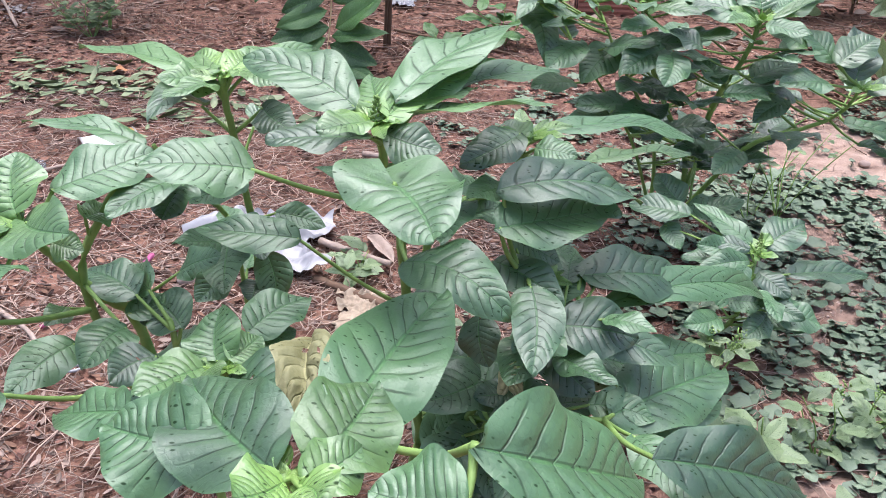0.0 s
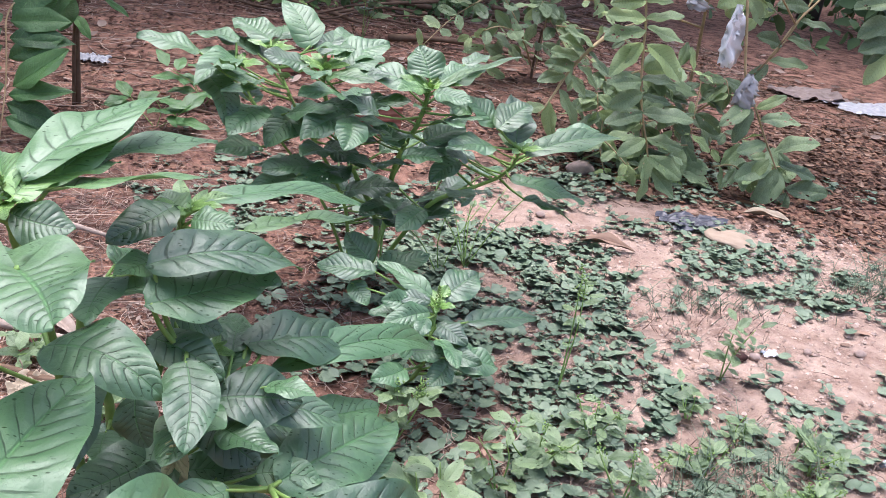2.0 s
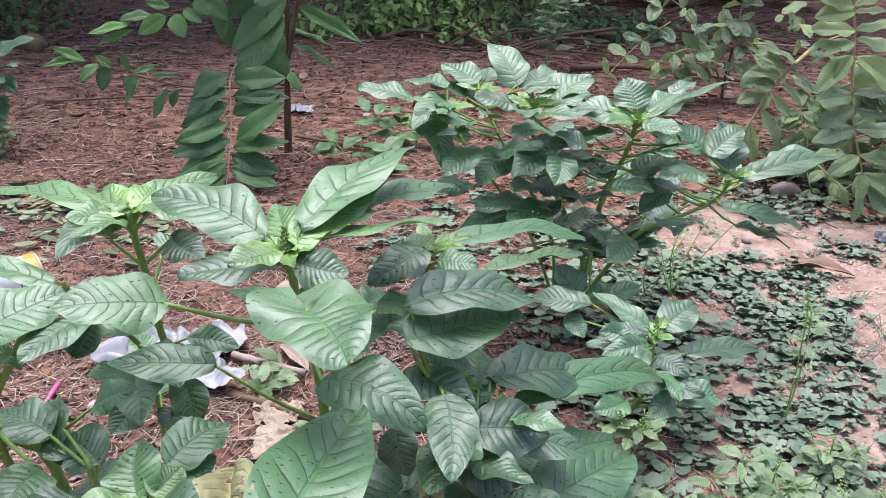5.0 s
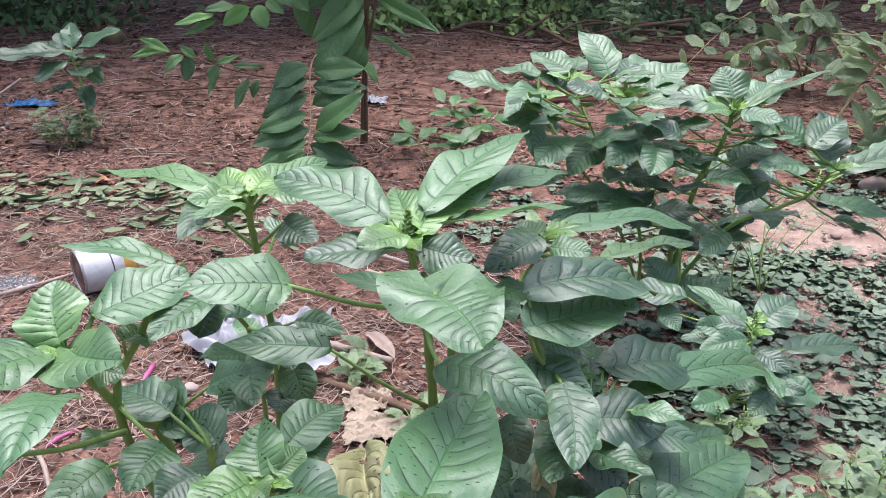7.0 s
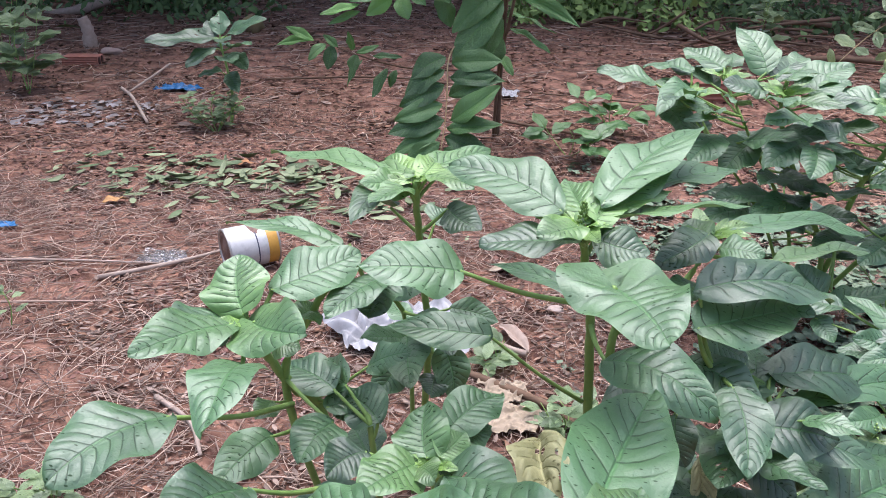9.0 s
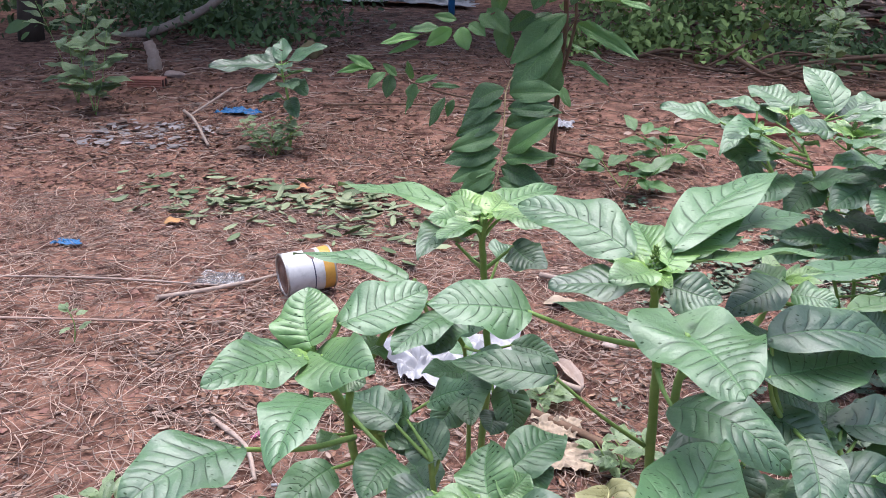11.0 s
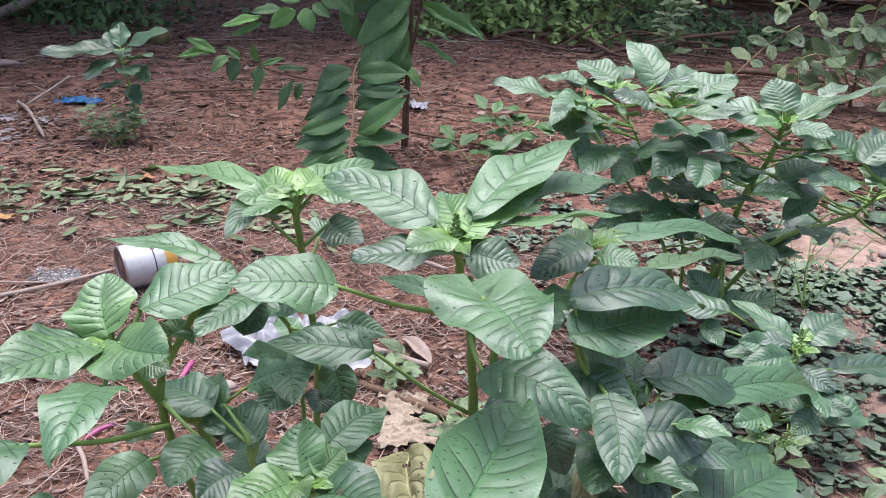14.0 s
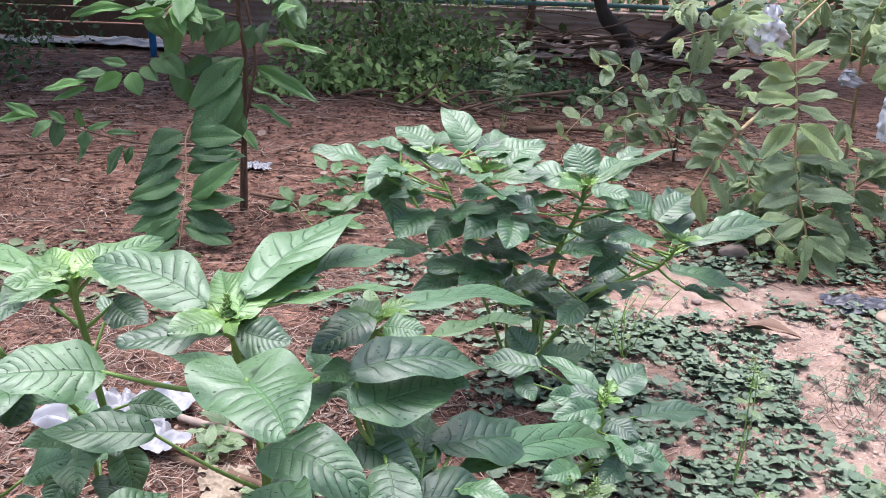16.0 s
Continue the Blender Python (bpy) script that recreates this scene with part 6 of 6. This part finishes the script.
for k in range(16):
    x, y = RC.uniform(1.3, 2.6), RC.uniform(1.4, 3.0)
    s = RC.uniform(0.012, 0.03)
    pebble("pebble", (x, y), (s * 1.3, s, s * 0.8), STONE, 100 + k, "small pinkish pebble on sandy soil")
tagged(crumple("cloth_rag", (4.35, 4.9, 0.01), (0.50, 0.34), CLOTH, 31, height=0.16), "crumpled grey cloth rag on litter", "cloth")
tagged(crumple("plastic_sheet", (4.62, 4.62, 0.01), (0.55, 0.30), BAG_WHITE, 32, height=0.15), "flattened white plastic sheet on litter", "plastic sheet")
pebble("stone", (-2.81, 5.46), (0.15, 0.09, 0.05), STONE, 4, "flat pale stone on soil")
stick("stump", ((-3.05, 5.66, -0.03), (-3.05, 5.66, 0.10), (-3.08, 5.66, 0.20)), 0.048, 0.035, PALE_WOOD, "grey weathered wooden stump", "stump", 10)
pebble("stone", (-2.15, 6.4), (0.18, 0.16, 0.13), noisy("mossy_stone", (0.16, 0.12, 0.05), (0.28, 0.23, 0.12), 20.0), 5, "rounded mossy brown stone")
stick("fallen_stick", ((-1.6, 4.85, 0.01), (-0.9, 4.9, 0.03), (-0.3, 4.75, 0.02), (0.6, 4.5, 0.02)), 0.006, 0.004, BARK, "long thin dark fallen branch")
stick("fallen_stick", ((-0.2, 4.1, 0.02), (0.1, 3.9, 0.03), (0.4, 3.8, 0.01)), 0.008, 0.005, BARK, "thin dark twig on soil")
stick("fallen_stick", ((1.55, 5.75, 0.02), (2.0, 5.65, 0.05), (2.6, 5.3, 0.03)), 0.024, 0.012, BARK, "dark fallen branch among litter")
stick("fallen_stick", ((-0.75, 4.05, 0.01), (-0.68, 4.2, 0.02), (-0.66, 4.4, 0.02)), 0.015, 0.008, BARK, "short dark fallen stick")
stick("fallen_stick", ((-2.3, 4.5, 0.02), (-2.1, 4.2, 0.05), (-1.88, 3.86, 0.02)), 0.010, 0.007, PALE_WOOD, "forked grey driftwood stick")
stick("fallen_stick", ((-2.2, 4.35, 0.03), (-2.1, 4.5, 0.10), (-2.05, 4.6, 0.14)), 0.008, 0.005, PALE_WOOD, "forked grey driftwood stick")


# ---- bags caught in the shrub ----
def hanging_bag(at, size, material, seed, label):
    """A torn film bag caught by its mouth: gathered above, loose and creased below."""
    rng = np.random.default_rng(seed)
    n, m = 18, 26
    o = rng.uniform(0, 40, 3)
    verts = []
    for j in range(n):
        t = j / (n - 1)
        r = size[0] * (0.18 + 0.82 * math.sin(min(1, t * 1.25) * 1.5)) * (1 - 0.25 * max(0, t - 0.75) * 4)
        for k in range(m):
            a = 2 * math.pi * k / m
            q = noise.fractal((math.cos(a) * 1.6 + o[0], math.sin(a) * 1.6 + o[1], t * 2.5 + o[2]), 0.6, 2.0, 3)
            rr = r * (0.72 + 0.5 * q) * (1 + 0.30 * math.sin(7 * a + 5 * q + o[0]))
            verts.append((at[0] + rr * math.cos(a) + 0.03 * q, at[1] + rr * 0.45 * math.sin(a), at[2] - t * size[1] * (1 + 0.15 * q)))
    faces = [(j * m + k, j * m + (k + 1) % m, (j + 1) * m + (k + 1) % m, (j + 1) * m + k) for j in range(n - 1) for k in range(m)]
    return tagged(part("plastic_bag", mesh_of("plastic_bag", verts, faces, material)), label, "plastic bag")


hanging_bag((2.03, 3.60, 1.02), (0.09, 0.20), BAG_CLEAR, 1, "milky torn plastic bag caught on a guava twig")
hanging_bag((2.33, 3.10, 0.79), (0.055, 0.24), BAG_CLEAR, 2, "milky torn plastic bag hanging in the guava shrub")
hanging_bag((2.42, 3.04, 0.53), (0.06, 0.14), BAG_WHITE, 3, "knotted white plastic bag on a guava twig")
hanging_bag((2.24, 3.28, 0.80), (0.05, 0.07), BAG_WHITE, 4, "white plastic scrap on a guava twig")


# ---- lesser plants ----
FAR = amaranth((-1.51, 3.97, 0), "young amaranth with blue-green crown on bare soil")
stem(FAR, 0.009, 0.005, (-1.51, 3.97, -0.02), (-1.49, 3.97, 0.15), (-1.535, 4.0, 0.38))
for base, tip, w in (((-1.56, 4.0, 0.40), (-1.85, 3.88, 0.40), 0.13), ((-1.54, 4.02, 0.41), (-1.56, 4.1, 0.51), 0.09), ((-1.51, 4.0, 0.41), (-1.29, 3.96, 0.50), 0.10),
                     ((-1.55, 3.98, 0.36), (-1.66, 3.86, 0.29), 0.09), ((-1.5, 3.99, 0.33), (-1.38, 3.9, 0.28), 0.09), ((-1.5, 3.98, 0.24), (-1.42, 3.85, 0.18), 0.08),
                     ((-1.56, 4.02, 0.40), (-1.63, 4.12, 0.46), 0.07), ((-1.53, 3.97, 0.25), (-1.65, 3.98, 0.22), 0.07)):
    leaf(FAR, base, tip, w, fine=0.5, roll=10)
fillers(FAR, 5, 0.8, 1.0, 0.1, 1.3, flat=0.8)
rosette(FAR, (-1.535, 4.0, 0.39), 6, 0.05)


def herb(at, height, label, leaves, size, seed, spread=0.10, seeds=0, material=None, tops=1):
    """A slight upright weed: thin stems with leaves, and a bristly seed head where it has one."""
    rng = np.random.default_rng(seed)
    ob = thing("weed", (at[0], at[1], 0), label, "weed", "weeds in the plot")
    z0 = on_ground(at[0], at[1])
    for k in range(tops):
        a = rng.uniform(0, 6.28)
        top = np.array([at[0] + spread * math.cos(a) * (k > 0), at[1] + spread * math.sin(a) * (k > 0), z0 + height * rng.uniform(0.8, 1.0)])
        run = spline([(at[0], at[1], z0 - 0.01), ((at[0] + top[0]) / 2 + rng.normal(0, 0.012), (at[1] + top[1]) / 2, z0 + height * 0.5), top], 6)
        v, f = tube(run, 0.0022, 0.0011, 6, 0.1, rng)
        part("stem", mesh_of("stem", v, f, STEM_GREEN), ob)
        for q in range(leaves):
            c = run[int(len(run) * rng.uniform(0.25, 0.98))]
            b = rng.uniform(0, 6.28)
            d = np.array([math.cos(b), math.sin(b), rng.uniform(-0.25, 0.5)])
            s = size * rng.uniform(0.6, 1.1)
            bl, bf, uv = blade(c + d * 0.012, c + d * (0.012 + s), s * 0.5, 5, 0.08, 0.05, 0, 9.0, 2.6, 0.015, rng, 6, 12, 0.85, 0.85)
            lo = part("leaf", mesh_of("leaf", bl, bf, material or GUAVA_LEAF, uv), ob)
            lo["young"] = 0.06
        if seeds:
            pieces = []
            for q in range(seeds):
                c = top - (run[-1] - run[-2]) * rng.uniform(-1.0, 2.5) + rng.normal(0, 0.006, 3)
                pieces.append(tube([c, c + rng.normal(0, 0.004, 3)], 0.0022, 0.0010, 5))
            v, f = joined(pieces)
            tagged(part("seed_head", mesh_of("seed_head", v, f, SPIKE), ob), "", "", kind="stuff")
    return ob


herb((1.08, 1.66), 0.33, "tall thin weed with tiny pale flower heads", 7, 0.04, 1, 0.05, 26, tops=2)
herb((1.56, 1.67), 0.20, "small upright weed with narrow leaves on sandy soil", 11, 0.055, 2, 0.05, tops=2)
herb((1.35, 5.65), 0.62, "straggly weed with brown seed spikes", 12, 0.13, 3, 0.16, 40, tops=4)
herb((0.10, 3.62), 0.13, "low broad-leaved weed on red soil", 4, 0.14, 4, 0.16, tops=3, material=SAPLING_LEAF)
herb((0.30, 3.98), 0.20, "low broad-leaved weed on red soil", 4, 0.15, 5, 0.16, tops=4, material=SAPLING_LEAF)
herb((-2.75, 4.35), 0.45, "round-leaved weed beside the path", 10, 0.15, 6, 0.14, tops=4)
herb((-3.0, 4.6), 0.62, "round-leaved weed beside the path", 9, 0.14, 7, 0.14, tops=4)
herb((-1.52, 3.80), 0.18, "bushy fine-leaved weed under the young amaranth", 14, 0.06, 8, 0.14, tops=7)
herb((0.62, 1.50), 0.18, "small weed with brown seed head among amaranths", 7, 0.06, 9, 0.05, 24, tops=3)
herb((0.92, 1.38), 0.14, "small bright weed among creepers", 6, 0.055, 10, 0.075, 14, tops=3)
herb((0.80, 1.32), 0.15, "small bright weed among creepers", 6, 0.055, 11, 0.06, tops=3)
herb((1.05, 1.25), 0.13, "small bright weed among creepers", 6, 0.055, 12, 0.075, 14, tops=3)
herb((0.62, 1.20), 0.20, "small bright weed among creepers", 9, 0.07, 13, 0.06, tops=3)
herb((0.74, 1.06), 0.12, "small bright weed among creepers", 6, 0.055, 23, 0.08, tops=3)
herb((0.98, 1.06), 0.12, "small bright weed among creepers", 6, 0.055, 24, 0.08, 14, tops=3)
herb((0.50, 1.34), 0.14, "small bright weed among creepers", 7, 0.07, 25, 0.07, tops=4)
rw = np.random.default_rng(91)
for k in range(16):
    herb((rw.uniform(0.75, 1.9), rw.uniform(1.02, 1.5)), rw.uniform(0.05, 0.12), "small bright weed among creepers", int(rw.integers(5, 8)), rw.uniform(0.035, 0.055), 300 + k, 0.05, 10 if k % 3 == 0 else 0, tops=3)
herb((1.05, 2.35), 0.26, "wiry thin-stemmed weed under the large amaranth", 5, 0.035, 14, 0.16, tops=6)
herb((0.95, 2.30), 0.22, "wiry thin-stemmed weed under the large amaranth", 5, 0.035, 15, 0.14, tops=3)
herb((-1.45, 1.95), 0.12, "tiny seedling weed on bare soil", 6, 0.05, 16, 0.03)
herb((-0.98, 1.30), 0.10, "low weed tuft on soil", 8, 0.06, 17, 0.08, tops=4)
herb((0.02, 1.62), 0.06, "low round-leaved weed under the amaranth", 7, 0.06, 18, 0.07, tops=4)
herb((-0.14, 1.90), 0.05, "low round-leaved weed under the amaranth", 6, 0.06, 19, 0.06, tops=4)


def grass_tufts(name, spots, seed, material, label, height=(0.04, 0.12), blades=70, r=0.10):
    rng = np.random.default_rng(seed)
    pieces = []
    for x, y in spots:
        for _ in range(blades):
            bx, by = rng.normal(x, r), rng.normal(y, r * 0.6)
            h, a = rng.uniform(*height), rng.uniform(0, 6.28)
            z = on_ground(bx, by)
            e = h * rng.uniform(0.5, 2.2)
            pieces.append(tube([(bx, by, z - 0.003), (bx + e * 0.35 * math.cos(a), by + e * 0.35 * math.sin(a), z + h * 0.7),
                                (bx + e * math.cos(a), by + e * math.sin(a), z + h * 0.75)], 0.0014, 0.0004, 3))
    v, f = joined(pieces)
    return tagged(part(name, mesh_of(name, v, f, material)), label, "grass", kind="stuff")


grass_tufts("grass", ((2.5, 2.15), (2.7, 2.2), (2.35, 2.08), (2.85, 2.1), (1.75, 2.05), (1.25, 1.25), (1.4, 1.3)), 61, CREEPER, "short green grass tufts on sandy soil")
grass_tufts("dry_grass", ((-2.05, 2.85), (-1.95, 2.7), (-1.6, 4.15), (-1.35, 4.1), (-2.2, 4.6), (-1.8, 4.3), (1.6, 1.95), (1.4, 1.28)), 62, STRAW, "dry straw-coloured grass tufts", (0.02, 0.07), 90, 0.16)


# ---- far end of the plot ----
def brush_pile(name, box, count, seed, label):
    rng = np.random.default_rng(seed)
    pieces = []
    for _ in range(count):
        x, y, z = rng.uniform(box[0], box[1]), rng.uniform(box[2], box[3]), abs(rng.normal(0, box[4]))
        l, a, e = rng.uniform(0.3, 1.3), rng.uniform(-0.5, 0.5) + (3.14 if rng.random() < 0.5 else 0), rng.normal(0, 0.18)
        p = np.array([x, y, z + 0.02])
        d = np.array([math.cos(a), math.sin(a) * 0.8, e])
        pieces.append(tube(spline([p - d * l / 2, p + rng.normal(0, 0.05, 3), p + d * l / 2], 3), rng.uniform(0.006, 0.022), 0.004, 6))
    v, f = joined(pieces)
    v[:, 2] = np.maximum(v[:, 2], 0.004)
    return tagged(part(name, mesh_of(name, v, f, BARK)), label, "brushwood", kind="stuff")


brush_pile("brushwood", (2.2, 5.2, 8.6, 10.9, 0.20), 80, 71, "heap of dry branches against the fence")
brush_pile("brushwood", (0.5, 3.5, 6.0, 8.8, 0.05), 45, 72, "scattered dry branches on dark litter")
GREY_DRY = noisy("grey_dry_leaf", (0.05, 0.032, 0.025), (0.40, 0.30, 0.24), 30.0, 0.8, 0.4, 0.004, per_island=0.8)
scrap_field("dry_leaf_heap", 420, 73, in_box(2.3, 5.0, 8.8, 10.9), "heap of large curled dry leaves on brushwood", (0.12, 0.34), GREY_DRY, 0.15, 0.5, 0.6)
DARK_BARK = noisy("dark_bark", (0.03, 0.022, 0.018), (0.085, 0.065, 0.05), 12.0)
stick("leaning_branch", ((3.0, 9.4, 1.4), (3.22, 9.4, 0.62), (3.5, 9.4, 0.33), (3.72, 9.45, -0.02)), 0.07, 0.10, DARK_BARK, "thick dark leaning branch", "branch", 10)
stick("leaning_branch", ((3.72, 9.45, 0.1), (4.1, 9.3, 0.45), (4.7, 9.1, 0.9), (5.2, 9.0, 1.6)), 0.045, 0.03, DARK_BARK, "thick dark leaning branch", "branch", 10)
stick("bent_branch", ((-4.1, 7.0, -0.02), (-3.7, 7.0, 0.06), (-3.314, 7.0, 0.215), (-3.1, 7.0, 0.34), (-2.927, 7.0, 0.491), (-2.8, 7.0, 0.9)), 0.04, 0.03, PALE_WOOD, "bent grey branch rising from the ground", "branch", 8)
tagged(crumple("plastic_sheet", (-2.3, 9.8, 0.02), (1.9, 0.5), BAG_WHITE, 81, height=0.22, ragged=0.1), "long white plastic sheet on the ground", "plastic sheet")
stick("blue_pipe", ((-1.48, 9.1, -0.02), (-1.48, 9.05, 0.6), (-1.48, 9.0, 1.3)), 0.032, 0.032, BLUE, "upright bright blue plastic pipe", "pipe", 12)
planks = thing("plank_wall", (-3.4, 10.6, 0), "low dark weathered plank wall", "fence")
for k in range(4):
    bm = bmesh.new()
    bmesh.ops.create_cube(bm, size=1.0)
    for vert in bm.verts:
        vert.co = Vector((-3.3 + vert.co.x * 3.2, 10.6 + vert.co.y * 0.04 + 0.01 * (k % 2), 0.09 + 0.17 * k + vert.co.z * 0.155)) * U
    bmesh.ops.bevel(bm, geom=bm.edges[:], offset=0.006, segments=1, affect="EDGES")
    me = bpy.data.meshes.new("plank")
    bm.to_mesh(me)
    bm.free()
    me.materials.append(BARK)
    part("plank", me, planks)
NET = Nodes("teal_net", 0.7)
NET.colour(NET.mix(NET.noise(NET.where(), 8.0), (0.05, 0.14, 0.13), (0.12, 0.24, 0.22)))
strands = []
for k in range(70):
    x = -1.4 + 8.6 * k / 69
    strands.append(tube([(x, 11.32, 0.46), (x + 0.01, 11.32, 1.5)], 0.004, 0.004, 4))
for k in range(12):
    z = 0.5 + 0.085 * k
    strands.append(tube([(-1.4, 11.32, z), (2.9, 11.32, z - 0.02), (7.2, 11.32, z)], 0.004, 0.004, 4))
strands.append(tube([(-1.4, 11.31, 0.56), (1.0, 11.31, 0.52), (4.0, 11.31, 0.55), (7.2, 11.31, 0.52)], 0.045, 0.03, 6))
v, f = joined(strands)
part("netting", mesh_of("netting", v, f, NET.m), fence, "faded teal plastic netting")


def shade_tree(at, height, r, seed, label, crown, leaves=3300, over=0.3):
    """A tree at the plot's far edge: trunk, limbs and a loose crown of leaves, unseen and added to shade the far end.
    """
    rng = np.random.default_rng(seed)
    ob = thing("tree", (at[0], at[1], 0), label, "tree", "trees at the far edge")
    top = np.array([at[0] + rng.normal(0, 0.3), at[1] - over, height])
    trunk(ob, DARK_BARK, r, r * 0.5, (at[0], at[1], -0.05), (at[0] + 0.08, at[1], height * 0.4), tuple(top))
    centres = []
    for k in range(11):
        a = k * 2.4
        e = top + [crown[0] * math.cos(a) * rng.uniform(0.4, 1), crown[1] * math.sin(a) * rng.uniform(0.4, 1), rng.uniform(-0.2, crown[2])]
        trunk(ob, DARK_BARK, r * 0.35, 0.02, tuple(top * 0.8 + np.array([at[0], at[1], 0]) * 0.2), tuple((top + e) / 2 + [0, 0, 0.15]), tuple(e), name="limb")
        centres.append(e)

    def place(g):
        c = centres[g.integers(0, len(centres))]
        return c + g.normal(0, 0.42, 3) * [1.3, 1.3, 0.8]
    cl = leaf_cloud("crown", leaves, seed + 1, place, (0.20, 0.38), UNDERGROWTH, "")
    cl.parent = ob
    cl.location = -ob.location
    for key in ("label", "category", "kind"):
        if key in cl:
            del cl[key]


shade_tree((-4.2, 9.2), 3.4, 0.16, 201, "dark tree at the far edge, unseen crown added for shade", (2.2, 2.2, 1.0))
shade_tree((0.2, 11.9), 3.6, 0.14, 203, "dark tree behind the fence, unseen crown added for shade", (2.6, 2.6, 1.0), over=2.4)
shade_tree((7.4, 8.9), 3.3, 0.13, 205, "dark tree at the far edge, unseen crown added for shade", (2.2, 2.4, 1.0))
shade_tree((-4.6, 6.6), 3.2, 0.10, 211, "dark tree at the far edge, unseen crown added for shade", (2.4, 2.2, 0.9))
shade_tree((-1.9, 11.2), 3.4, 0.07, 207, "slim tree at the far edge, unseen crown added for shade", (2.2, 2.4, 0.9), over=2.6)
shade_tree((2.9, 11.9), 3.3, 0.05, 209, "slim tree at the far edge, unseen crown added for shade", (2.2, 2.4, 0.9), over=3.2)
dry_leaf((-1.58, 2.87), 0.09, 0.06, 0.6, noisy("orange_dry_leaf", (0.30, 0.15, 0.05), (0.45, 0.27, 0.12), 40.0), "dry orange fallen leaf on straw", 0.15, 41)
dry_leaf((-1.23, 3.32), 0.08, 0.05, 0.1, noisy("orange_dry_leaf", (0.30, 0.13, 0.05), (0.45, 0.24, 0.12), 40.0), "dry orange fallen leaf on straw", 0.15, 42)
scrap_field("ash_scraps", 160, 74, in_box(-2.6, -1.95, 3.8, 4.3), "pale ash and paper scraps on soil", (0.02, 0.07), noisy("pale_ash", (0.14, 0.12, 0.11), (0.36, 0.33, 0.32), 30.0, per_island=0.7), 0.004, 0.3, 0.6)
scrap_field("pale_scraps", 2600, 75, patchy(-4.2, 0.6, 0.2, 3.8, 1.7), "pale dry leaf and bark scraps on soil", (0.008, 0.034), GREY_DRY, 0.004, 0.9, 0.32)
scrap_field("leaf_litter", 500, 76, patchy(-4.2, 5.0, 3.7, 8.0, 0.9), "large curled dry leaves on shaded soil", (0.03, 0.10), GREY_DRY, 0.006, 0.9, 0.45)
straw_field("twig_litter", 900, 77, in_box(1.2, 5.0, 2.9, 6.5), "dark dry twigs under the guava shrub", (0.06, 0.35), (0.0015, 0.005), BARK)


def under_guava(rng):
    while True:
        x, y = rng.uniform(1.6, 4.4), rng.uniform(2.0, 4.2)
        if 0.78 * x + y > 4.55 + rng.normal(0, 0.15):
            return x, y


scrap_field("bark_flakes", 12000, 78, under_guava, "dark crumbled bark and leaf mould under the guava shrub", (0.010, 0.045), MOULD, curl=0.9, aspect=0.5)
scrap_field("leaf_litter", 700, 79, under_guava, "curled dry brown leaves under the guava shrub", (0.02, 0.075), DRY_LEAF, curl=0.9, aspect=0.42)
scrap_field("leaf_litter", 2600, 101, patchy(-1.3, 0.35, 1.1, 2.3, 3.0), "broken dark and pale leaf scraps among the amaranths", (0.006, 0.032), GREY_DRY, 0.003, 0.9, 0.34)
scrap_field("bark_flakes", 3600, 102, patchy(-1.3, 0.9, 1.0, 2.6, 3.0), "dark crumbled leaf mould among the amaranths", (0.006, 0.030), MOULD, 0.003, 0.9, 0.4)
